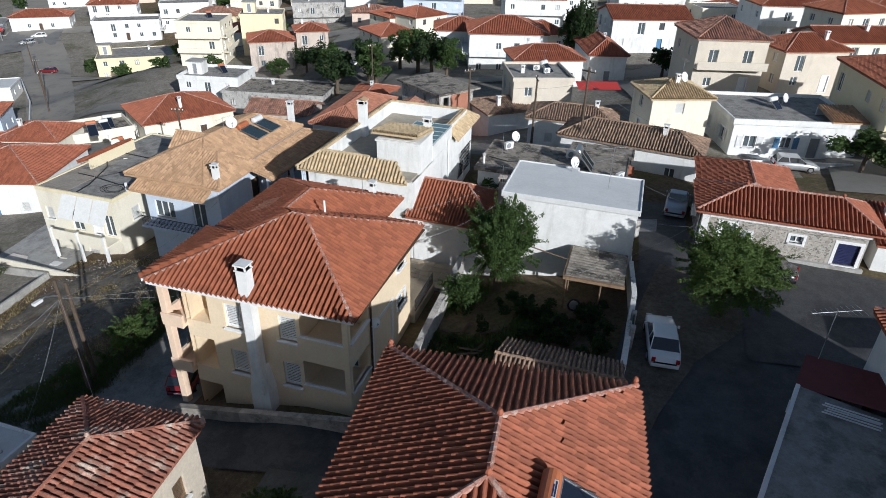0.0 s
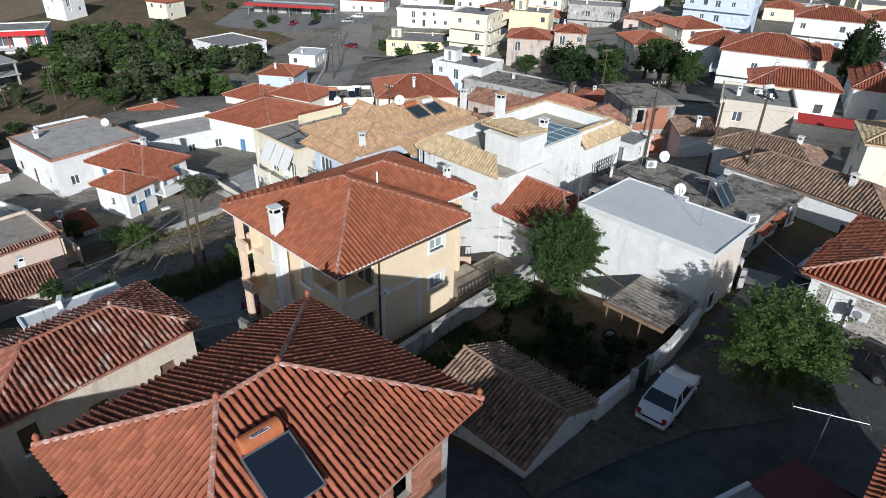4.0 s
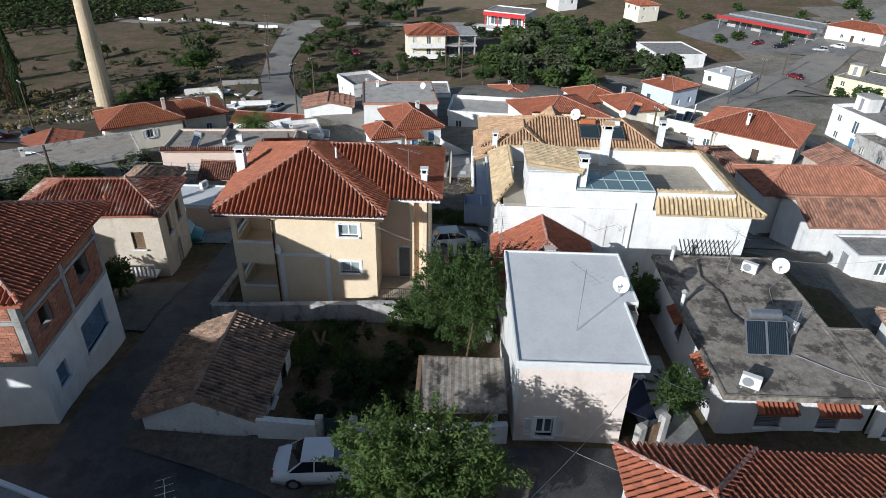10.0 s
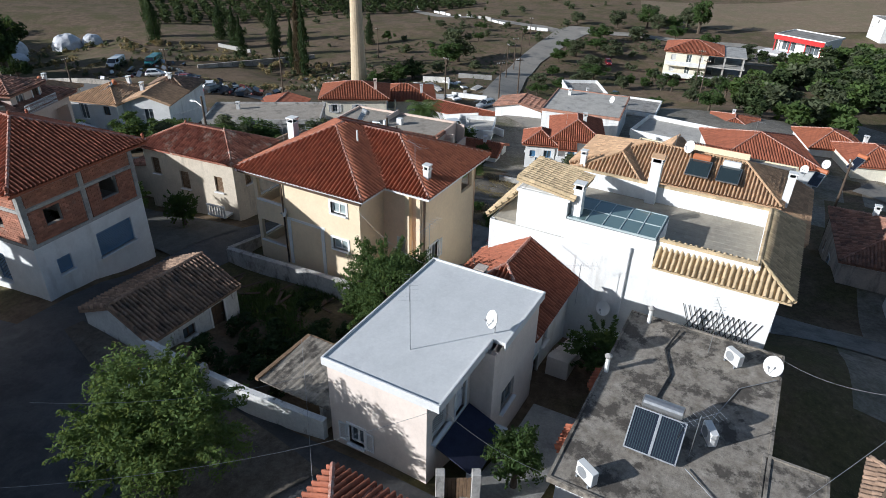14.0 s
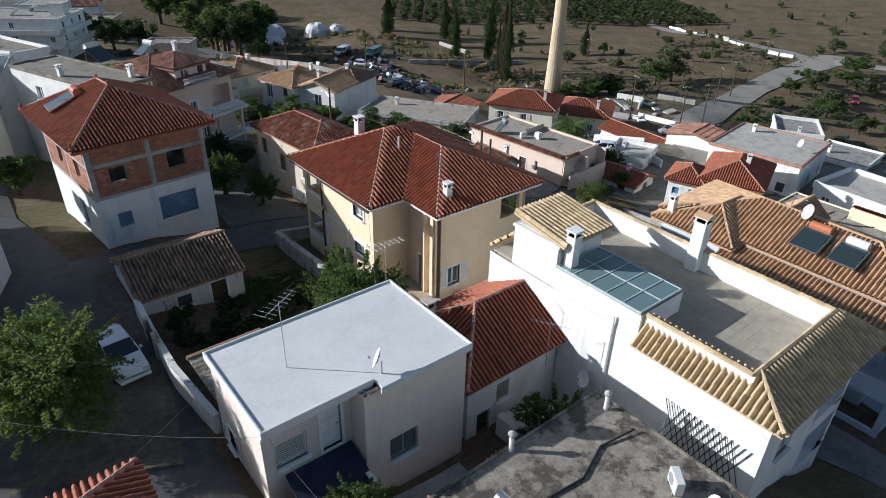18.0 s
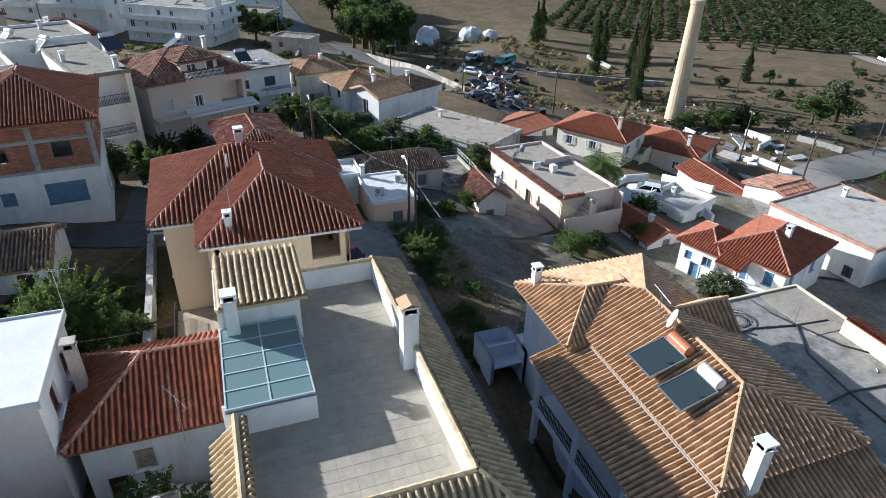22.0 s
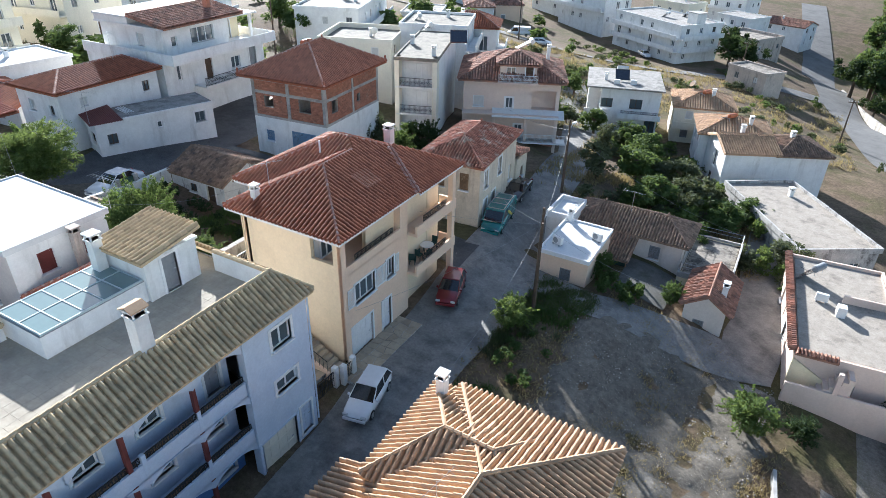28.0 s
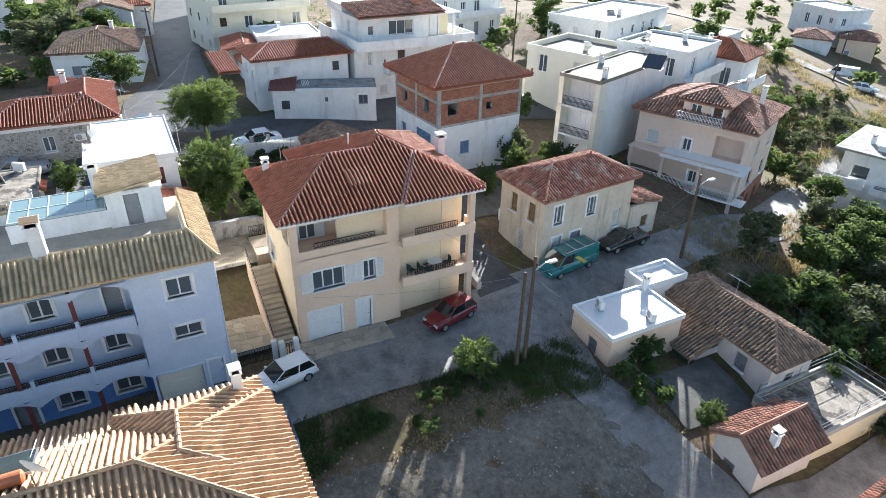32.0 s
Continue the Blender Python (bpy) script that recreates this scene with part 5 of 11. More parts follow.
# ---- low cottage with red hip roof between the white houses ----
def cottage():
    h = House("small white cottage with a bright red tile roof", (-11.2, 40.4, 2.2))
    h.block(-13.8, -8.0, 37.9, 43.1, 0.5, 5.95, WHITE, {"N": [(-10.2, 3.9, 0.8, 1.1, "shut", OLDPLASTER), (-9.0, 1.9, 0.8, 1.9, "door", DARKWOOD)], "S": [(-9.4, 4.2, 0.6, 0.8, "win", DARKWOOD), (-9.4, 1.9, 0.7, 1.0, "win", DARKWOOD)], "E": [(40.0, 3.8, 0.7, 1.0, "win")]})
    h.hip(-14.3, -7.6, 37.4, 43.5, 5.95, 7.7, TILE_BRIGHT, ridge=((-13.9, 40.4), (-10.6, 40.4)))
    h.chimney(-8.0, 40.1, 5.6, 8.6, 0.45, OLDPLASTER)
    return h


cottage()


def side_steps():
    t = thing("stone_steps", "pale stone steps descending beside the cottage", "steps", pose(-11.4, 44.2, 0))
    for i in range(9):
        part("step", Geo().cbox(-1.8 + 0.42 * i, -1.38 + 0.42 * i, -0.6, 0.6, 1.6, 2.35 + 0.17 * i, 0.015), PALE, t)


side_steps()


# ---- grey flat-roofed house ----
def grey_roof_house():
    h = House("single-storey white house with a stained grey flat roof", (-5, 51, 4.2), rot=0)
    h.block(-11.6, -0.0, 47.3, 53.9, 1.0, 6.3, WHITE, {"S": [(-2.4, 4.6, 1.0, 1.1, "shut", GREYPAINT), (-6.5, 4.4, 0.9, 1.1, "shut", GREYPAINT)], "E": [(49.5, 4.4, 1.2, 1.1, "shut", GREYPAINT), (52.2, 4.4, 1.0, 1.1, "shut", GREYPAINT)], "N": [(-8, 4.5, 1.1, 1.1, "win")]})
    h.block(-4.8, 0.4, 53.9, 56.0, 1.0, 6.3, WHITE, {"E": [(55, 4.4, 1.0, 1.1, "shut", GREYPAINT)]}, "NEW")
    h.flat(-11.6, 0.0, 47.3, 53.9, 6.4, ROOFGREY, 0.05, 0.12, 0.3, ROOFGREY)
    h.flat(-4.8, 0.4, 54.1, 56.0, 6.396, ROOFGREY, 0.05, 0.12, 0.2, ROOFGREY)
    for y in (49.5, 52.2):
        h.lean((0.62, y - 0.85, 5.75), (0.62, y + 0.85, 5.75), (0.0, y + 0.85, 6.02), (0.0, y - 0.85, 6.02), TILE_BRIGHT, sp=0.22, co=0.3)
    for x, w in ((-2.4, 1.5), (-6.5, 1.4)):
        h.lean((x - w / 2, 46.75, 5.8), (x + w / 2, 46.75, 5.8), (x + w / 2, 47.3, 6.05), (x - w / 2, 47.3, 6.05), TILE_BRIGHT, sp=0.22, co=0.3)
    return h


grey_roof_house()


# ---- long house with tan tile roofs ----
def tan_roof_house():
    h = House("two-storey pale blue house under overlapping tan tile roofs", (-33.5, 47, -2.0))
    h.block(-37.9, -31.3, 42.3, 52.6, -6.0, 5.5, WHITE_BLUE, {"E": [(44.4, 1.5, 1.2, 2.1, "door", DARKWOOD), (47.2, 1.5, 2.2, 2.2, "loggia", 0.5), (50.6, 1.5, 1.6, 2.2, "door", DARKWOOD), (45.0, -1.6, 1.2, 2.2, "door", DARKWOOD), (49.5, -1.6, 2.6, 2.2, "loggia", 1.2)],
                                                             "N": [(-33.0, 1.5, 1.4, 2.2, "door", DARKWOOD), (-36.0, 2.2, 1.2, 1.3, "win")], "W": [(46.5, 2.2, 1.1, 1.2, "winsh"), (50.5, 2.2, 1.1, 1.2, "winsh")]})
    h.block(-37.5, -30.3, 37.9, 42.3, -6.0, 5.5, WHITE_BLUE, {"S": [(-32.4, 1.5, 1.3, 2.2, "winb"), (-35.8, 1.9, 1.9, 1.5, "win")], "E": [(40.6, 2.2, 0.35, 0.5, "hole")]}, "SEW")
    T = TILE_TAN
    kw = dict(sp=0.27, co=0.38)
    h.hip(-38.4, -30.9, 37.1, 52.9, 5.75, 7.4, T, ridge=((-34.5, 42.5), (-34.2, 49.8)), **kw)
    h.hip(-36.0, -29.7, 37.35, 43.4, 5.55, 7.05, T, ridge=((-34.3, 41.0), (-32.1, 40.9)), **kw)
    h.gable(-38.5, -35.2, 42.7, 45.4, 6.0, 7.1, T, "x", **kw)
    E0, E1, E2 = (-28.2, 42.5, 4.6), (-28.2, 54.9, 4.6), (-38.6, 54.9, 4.6)
    T0, T1, T2 = (-31.2, 42.5, 5.5), (-31.2, 52.6, 5.5), (-38.6, 52.6, 5.5)
    h.roof([[E0, E1, T1, T0], [E1, E2, T2, T1]], [(E1, T1)], T, **kw)
    h.lean((-37.9, 36.7, 4.62), (-30.9, 36.7, 4.62), (-30.9, 38.0, 5.1), (-37.9, 38.0, 5.1), T, **kw)
    h.balcony(-37.5, -30.4, 36.8, 37.9, 1.42, WHITE_BLUE)
    h.rail(-37.4, 36.9, 1.42, 6.9, 0)
    h.geo("gutter", Geo().tube([(-30.85, 43.3, 5.6), (-30.85, 52.9, 5.6)], 0.045, 6), GREYPAINT)
    # open galleries on the east and north sides
    W = WHITE_BLUE
    for z in (-1.7, 1.42):
        h.geo("gallery_floor", Geo().cbox(-31.3, -28.6, 42.3, 54.5, z - 0.18, z, 0.015), W, "pale gallery floor slab")
        h.geo("gallery_floor", Geo().cbox(-38.0, -31.304, 52.6, 54.5, z - 0.18, z, 0.015), W, "pale gallery floor slab")
    h.geo("eave_beam", Geo().cbox(-28.95, -28.65, 42.6, 54.4, 4.3, 4.52, 0.015), W)
    h.geo("eave_beam", Geo().cbox(-38.0, -28.954, 54.1, 54.4, 4.3, 4.52, 0.015), W)
    for z0, z1 in ((-6.0, -1.88), (-1.7, 1.24), (1.42, 4.3)):
        for y in (42.75, 46.6, 50.4, 54.25):
            h.geo("column", Geo().cbox(-28.95, -28.65, y - 0.16, y + 0.16, z0, z1, 0.015), W)
        for x in (-33.2, -37.8):
            h.geo("column", Geo().cbox(x - 0.16, x + 0.16, 54.1, 54.4, z0, z1, 0.015), W)
    for y in (42.95, 46.8):
        h.rail(-28.8, y, 1.42, 3.5, 90)
    for z in (-1.7, 1.42):
        h.geo("parapet", Geo().cbox(-28.88, -28.72, 50.56, 54.09, z, z + 0.95, 0.02), W)
        h.geo("parapet", Geo().cbox(-33.0, -28.96, 54.17, 54.33, z, z + 0.95, 0.02), W)
    h.rail(-28.8, 43.0, -1.7, 7.2, 90)
    h.geo("awning", Geo().slab([(-37.4, 54.5, 4.4), (-33.6, 54.5, 4.4), (-33.6, 55.2, 2.3), (-37.4, 55.2, 2.3)], 0.03), TRIMWHITE, "white cloth sun blind hanging from the eave")
    # small open terrace at the corner
    h.block(-30.3, -28.0, 35.9, 38.6, -5.0, 1.45, W, {}, "SEW", 0.18)
    h.slab(-30.1, -28.2, 36.1, 38.4, 0.45, 0.6, W, "terrace_floor")
    h.geo("divider", Geo().cbox(-30.1, -28.2, 37.3, 37.45, 0.6, 1.4, 0.015), W)
    h.chimney(-30.5, 38.3, 5.0, 7.0, 0.42)
    h.chimney(-32.2, 53.0, 5.0, 7.8, 0.5)
    return h


tan_roof_house()


# ---- old shed ----
def old_shed():
    h = House("derelict whitewashed shed with sagging old tile roof", (-0.8, 23.4, 3.9), name="shed", category="shed")
    x0, x1, y0, y1 = -4.4, 1.5, 21.5, 26.5
    h.block(x0, x1, y0, y1, 2.0, 5.3, PEELING, {"N": [(-2.9, 2.95, 0.9, 1.9, "door", DARKWOOD), (-0.9, 3.9, 0.8, 0.7, "win", DARKWOOD)]})
    h.ends(x0, x1, y0, y1, 5.3, 6.35, PEELING)
    h.gable(x0 - 0.15, x1 + 0.15, y0 - 0.25, y1 + 0.25, 5.2, 6.4, TILE_DARK, sp=0.23, co=0.33)
    return h


old_shed()


# ---- old plastered house on the corner ----
def old_house():
    h = House("old two-storey house with stained plaster and worn tile roof", (-17.7, 10.35, 1.0), 5.6)
    x0, x1, y0, y1 = -20.1, -14.95, 5.85, 15.0
    h.block(x0, x1, y0, y1, -0.5, 6.3, OLDCREAM, {"W": [(13.6, 4.0, 0.8, 1.5, "wins"), (10.3, 4.0, 0.8, 1.5, "wins"), (13.5, 0.9, 0.9, 2.0, "door", CURTAIN), (7.3, 2.2, 0.8, 1.5, "shut", CURTAIN), (11.6, 0.8, 1.0, 2.1, "door", GREYPAINT)],
                                                 "N": [(-16.6, 4.0, 0.75, 1.5, "shut", WOOD), (-18.7, 4.0, 0.8, 1.5, "shut", WOOD), (-17.6, 0.9, 0.9, 2.0, "shut", CURTAIN)],
                                                 "E": [(7.0, 4.0, 0.8, 1.4, "shut", WOOD), (9.9, 3.2, 0.9, 1.5, "shut", WOOD), (13.4, 3.6, 0.8, 1.3, "shut", WOOD)]})
    h.hip(x0 - 0.35, x1 + 0.35, y0 - 0.35, y1 + 0.35, 6.3, 7.55, TILE_LICHEN, sp=0.25, co=0.36, knobs=True)
    h.balcony(-14.95, -14.0, 12.6, 14.4, 2.0, TRIMWHITE)
    for i in range(7):
        h.geo("baluster", Geo().cbox(-14.1, -14.0, 12.65 + 0.27 * i, 12.77 + 0.27 * i, 2.0, 2.75, 0.01), TRIMWHITE)
    h.geo("handrail", Geo().cbox(-14.14, -13.97, 12.6, 14.4, 2.75, 2.85, 0.01), TRIMWHITE)
    h.block(-20.3, -16.2, 2.6, 5.85, -0.5, 3.6, OLDCREAM, {"W": [(4.0, 1.4, 0.8, 1.0, "shut", WOOD)]})
    h.lean((-20.5, 2.4, 3.5), (-16.0, 2.4, 3.5), (-16.0, 5.85, 4.2), (-20.5, 5.85, 4.2), TILE_OLD, sp=0.25)
    return h


old_house()


# ---- stone house across the street ----
def stone_house():
    h = House("single-storey rubble stone house with a red tile roof", (10.5, 44.5, 4.9), name="stone_house")
    h.block(5.6, 15.5, 41.5, 45.6, 3.0, 8.0, LIME, {"S": [(11.45, 6.55, 0.8, 0.5, "wins"), (14.55, 5.5, 1.3, 1.5, "shut", NAVY), (7.2, 5.2, 1.0, 2.1, "door", TRIMWHITE)], "W": [(42.9, 5.2, 1.1, 2.1, "door", TRIMWHITE)]})
    h.block(5.6, 11.3, 45.6, 50.7, 3.0, 8.0, LIME, {"W": [(46.6, 5.6, 0.9, 1.3, "win")], "N": [(9, 5.8, 1, 1.2, "win")]}, "WNE")
    h.geo("surround", surround_block(14.55, 5.5, 1.3, 1.5, 41.5, 0.2), TRIMWHITE)
    h.geo("eave_band", Geo().box(5.5, 15.6, 41.38, 41.5, 7.6, 8.05), TRIMWHITE)
    h.geo("eave_band", Geo().box(5.48, 5.6, 41.5, 50.7, 7.6, 8.05), TRIMWHITE)
    h.geo("corner_render", Geo().box(5.52, 5.95, 41.42, 41.8, 4.2, 7.6), WHITE)
    h.geo("plinth", Geo().cbox(5.4, 15.7, 41.2, 41.5, 4.0, 5.45, 0.02), CONCRETE)
    h.hip(5.0, 16.1, 40.95, 46.0, 8.1, 9.3, TILE_BRIGHT, ridge=((8.0, 43.2), (13.8, 43.2)), sp=0.25, knobs=True)
    h.hip(5.2, 11.9, 42.6, 51.1, 8.1, 9.34, TILE_BRIGHT, ridge=((8.55, 43.6), (8.55, 47.9)), sp=0.25)
    k = House("small white outhouse with a red tile roof and white chimney", (18.2, 44.0, 5.0))
    k.block(16.3, 20.5, 42.0, 46.5, 3.0, 7.2, WHITE, {"S": [(18.4, 5.3, 0.8, 1.6, "door", GREYPAINT)]})
    k.lean((16.1, 41.7, 7.15), (20.7, 41.7, 7.15), (20.7, 46.6, 8.1), (16.1, 46.6, 8.1), TILE_BRIGHT, sp=0.26)
    k.chimney(17.3, 45.2, 7.5, 9.2, 0.5)


def surround_block(u, z, w, h, y, b):
    """A flat painted band round an opening in a south wall."""
    g = Geo().box(u - w / 2 - b, u + w / 2 + b, y - 0.03, y - 0.002, z + h, z + h + b).box(u - w / 2 - b, u + w / 2 + b, y - 0.03, y - 0.002, z - b, z)
    return g.box(u - w / 2 - b, u - w / 2, y - 0.03, y - 0.002, z, z + h).box(u + w / 2, u + w / 2 + b, y - 0.03, y - 0.002, z, z + h)


stone_house()


# ---- cluster across the lane ----
def lane_cottages():
    h = House("cream cottage with a white painted flat roof", (-28.3, 12.5, -2.0))
    h.block(-30.5, -26.6, 10.0, 16.0, -4.5, 1.3, PEACH, {"N": [(-28.8, -0.9, 0.9, 1.1, "shut", GREYPAINT)], "W": [(11.5, -1.2, 0.7, 1.0, "shut", GREYPAINT)]})
    h.flat(-30.5, -26.6, 10.0, 16.0, 1.3, ROOFWHITE, 0.12, 0.14, 0.1)
    h.block(-27.0, -24.8, 6.2, 10.0, -4.0, 1.5, WHITE, {"E": [(8.0, -1.0, 0.8, 1.0, "shut", GREYPAINT)]})
    h.flat(-27.0, -24.8, 6.2, 10.0, 1.3, ROOFWHITE, 0.35, 0.14, 0.05)
    h.chimney(-27.0, 10.2, 1.2, 2.2, 0.35)
    k = House("old cream cottage with a hipped weathered tile roof", (-31.5, 6.0, -3.0))
    k.block(-36.0, -27.0, 3.6, 7.6, -6.0, 0.3, PALE, {"W": [(5.6, -2.2, 0.8, 1.2, "shut", GREYPAINT)], "N": [(-33.8, -1.6, 0.9, 1.2, "shut", GREYPAINT), (-33.6, -4.9, 1.0, 2.0, "door", DARKWOOD)]})
    k.hip(-36.5, -26.2, 3.1, 8.0, 0.3, 1.55, TILE_DARK, sp=0.25, knobs=True)
    k.block(-32.0, -29.0, 7.6, 9.6, -6.0, -1.0, PALE, {})
    k.lean((-32.4, 10.6, -0.9), (-28.8, 10.6, -0.9), (-28.8, 7.9, 0.1), (-32.4, 7.9, 0.1), TILE_DARK, sp=0.24)
    for x in (-32.2, -30.4, -28.9):
        k.geo("post", Geo().tube([(x, 10.5, -6.0), (x, 10.5, -0.9)], 0.05, 6), WOOD)
    k.geo("netting", Geo().box(-32.1, -28.7, 10.2, 10.24, -2.4, -1.1), AWNGREEN, "green shade netting under the lean-to")
    m = House("small cream outbuilding with an old tiled roof", (-38.8, 11.4, -3.8))
    m.block(-40.5, -37.6, 8.9, 13.8, -6.5, -1.0, PALE, {"N": [(-38.8, -3.2, 0.8, 1.0, "shut", GREYPAINT)]})
    m.ends(-40.5, -37.6, 8.9, 13.8, -1.0, 0.05, PALE, "y")
    m.gable(-40.9, -37.3, 8.6, 14.1, -1.1, 0.1, TILE_OLD, "y", sp=0.24)
    m.chimney(-40.0, 12.4, -1.2, 0.5, 0.4)
    n = House("low yellow outbuilding with a concrete roof terrace", (-38.0, 5.2, -3.8))
    n.block(-40.2, -36.1, 1.0, 8.8, -7.0, -1.6, YELLOW, {"W": [(3.0, -3.6, 0.4, 0.4, "winb")]})
    n.flat(-40.2, -36.1, 1.0, 8.8, -1.7, ROOFGREY, 0.25, 0.16, 0.0, CONCRETE)
    g = Geo()
    ring = [(-40.1, 1.1), (-40.1, 8.7), (-36.2, 8.7), (-36.2, 1.1), (-40.1, 1.1)]
    for z in (-0.95, -0.6):
        g.tube([(x, y, z) for x, y in ring], 0.02, 4, False)
    n.geo("wire_fence", g, STEEL)
    for x, y in ((-40.1, 1.1), (-40.1, 4.9), (-40.1, 8.7), (-36.2, 8.7), (-36.2, 4.9), (-36.2, 1.1)):
        n.geo("fence_post", Geo().tube([(x, y, -1.5), (x, y, -0.5)], 0.03, 6), STEEL)


lane_cottages()


# ---- further houses of the village ----
def auto_ops(w, d, h, r, wallkind=0):
    ops = {}
    n = max(1, round(h / 3.1))
    for s, L in (("S", w), ("N", w), ("E", d), ("W", d)):
        lst = []
        k = max(1, int(L / 3.2))
        for f in range(n):
            z = f * (h / n)
            for i in range(k):
                if r.random() < 0.18:
                    continue
                u = -L / 2 + L * (i + 0.5) / k + r.uniform(-0.25, 0.25)
                if f == 0 and i == k // 2 and s in "SW":
                    lst.append((u, 0.05, 0.95, min(2.1, h - 0.4), "door", r.choice((DARKWOOD, GREYPAINT, BLUEPAINT, TRIMWHITE))))
                elif f > 0 and r.random() < 0.35:
                    lst.append((u, z + 0.1, 1.2, 2.05, "winb", TRIMWHITE))
                else:
                    lst.append((u, z + 0.95, 0.95, 1.15, r.choice(("winb", "winb", "shut")), *((r.choice((TRIMWHITE, DARKWOOD, GREYPAINT)),) if r.random() < 0.5 else ())))
        ops[s] = [o if (o[4] != "shut" or len(o) > 5) else o for o in lst]
    return ops


NUMBER = {1: "single-storey", 2: "two-storey", 3: "three-storey", 4: "four-storey"}
WALLWORD = {"white_render": "white", "cream_render": "cream", "beige_render": "beige", "pale_pink_render": "pale pink", "yellow_render": "yellow", "old_plaster": "stained plaster", "grey_plaster": "grey plaster", "blue_white_render": "pale blue", "concrete": "bare concrete", "peach_render": "peach", "rubble_stone": "stone"}
ROOFWORD = {"red_roof_tile": "a red tile roof", "bright_red_roof_tile": "a bright red tile roof", "tan_roof_tile": "a tan tile roof", "faded_red_roof_tile": "a faded red tile roof", "weathered_roof_tile": "a weathered tile roof", "lichen_dark_roof_tile": "a dark old tile roof",
            "weathered_roof_screed": "a stained flat roof", "white_roof_paint": "a white flat roof", "pale_roof_screed": "a pale flat roof", "light_roof_screed": "a light grey flat roof", "beige_roof_screed": "a beige flat roof", "warm_roof_screed": "a warm grey flat roof", "yellow_roof_tile": "a yellow tile roof", "concrete": "a flat concrete roof", "corrugated_sheet": "a sheet metal roof"}


def far_house(x, y, w, d, rot, zr, h, roof, wall, rm, rise=1.5, balcony="", label=None, over=0.35, box=False, sp=0.32, co=0.9, blank="", rim=None):
    """A house with its walls' top at zr; w runs along the way rot."""
    r = random.Random(int(x * 31 + y * 17))
    n = max(1, round(h / 3.1))
    H = House(label or "%s %s house with %s" % (NUMBER[min(4, n)], WALLWORD[wall.name], ROOFWORD[rm.name]), (x, y, zr - h), rot, world_xy=False, group="village houses")
    ops = auto_ops(w, d, h, r)
    away = Vector((x + 15, y - 30))
    if away.length > 38:
        for sd, (nx, ny) in (("S", (0, -1)), ("N", (0, 1)), ("E", (1, 0)), ("W", (-1, 0))):
            c, q = math.cos(radians(rot)), math.sin(radians(rot))
            if (nx * c - ny * q) * away.x + (nx * q + ny * c) * away.y > 0.3 * away.length:
                ops[sd] = []
    for sd in blank:
        ops[sd] = []
    H.block(-w / 2, w / 2, -d / 2, d / 2, -3.5, h, wall, ops)
    a, b, c, e = -w / 2 - over, w / 2 + over, -d / 2 - over, d / 2 + over
    if roof == "hip":
        H.hip(a, b, c, e, h, h + rise, rm, sp=sp, co=co, hh=0.09)
        H.slab(a + 0.05, b - 0.05, c + 0.05, e - 0.05, h - 0.18, h - 0.02, TRIMWHITE, "eave_slab")
    elif roof in ("gx", "gy"):
        ax = roof[1]
        H.gable(a, b, c, e, h, h + rise, rm, ax, sp=sp, co=co, hh=0.09)
        H.ends(-w / 2, w / 2, -d / 2, d / 2, h, h + rise * 0.92, wall, ax)
    else:
        H.flat(-w / 2, w / 2, -d / 2, d / 2, h, rm, r.choice((0.15, 0.3, 0.6)) if rim is None else 0.12, 0.18, 0.15 if over else 0.0, rim or wall)
        if box:
            H.block(-w / 2 + 0.6, -w / 2 + 3.4, -1.3, 1.3, h, h + 2.3, wall, {"S": [(-w / 2 + 2, h + 0.1, 0.8, 1.9, "door", GREYPAINT)]})
            H.slab(-w / 2 + 0.4, -w / 2 + 3.6, -1.5, 1.5, h + 2.3, h + 2.45, CONCRETE)
    if r.random() < 0.6:
        H.chimney(r.uniform(-w * 0.3, w * 0.3), r.uniform(-d * 0.3, d * 0.3), h - 0.2, h + (rise if roof != "flat" else 0) * 0.75 + 0.7, 0.42)
    for s in balcony:
        for f in range(1, n):
            z = f * h / n
            L = w if s in "SN" else d
            t = 1.25
            if s == "S":
                H.balcony(-L / 2, L / 2, -d / 2 - t, -d / 2, z, wall)
                H.geo("balcony_wall", Geo().box(-L / 2, L / 2, -d / 2 - t, -d / 2 - t + 0.12, z, z + 0.85), wall)
            elif s == "N":
                H.balcony(-L / 2, L / 2, d / 2, d / 2 + t, z, wall)
                H.geo("balcony_wall", Geo().box(-L / 2, L / 2, d / 2 + t - 0.12, d / 2 + t, z, z + 0.85), wall)
            elif s == "W":
                H.balcony(-w / 2 - t, -w / 2, -L / 2, L / 2, z, wall)
                H.geo("balcony_wall", Geo().box(-w / 2 - t, -w / 2 - t + 0.12, -L / 2, L / 2, z, z + 0.85), wall)
            else:
                H.balcony(w / 2, w / 2 + t, -L / 2, L / 2, z, wall)
                H.geo("balcony_wall", Geo().box(w / 2 + t - 0.12, w / 2 + t, -L / 2, L / 2, z, z + 0.85), wall)
    return H


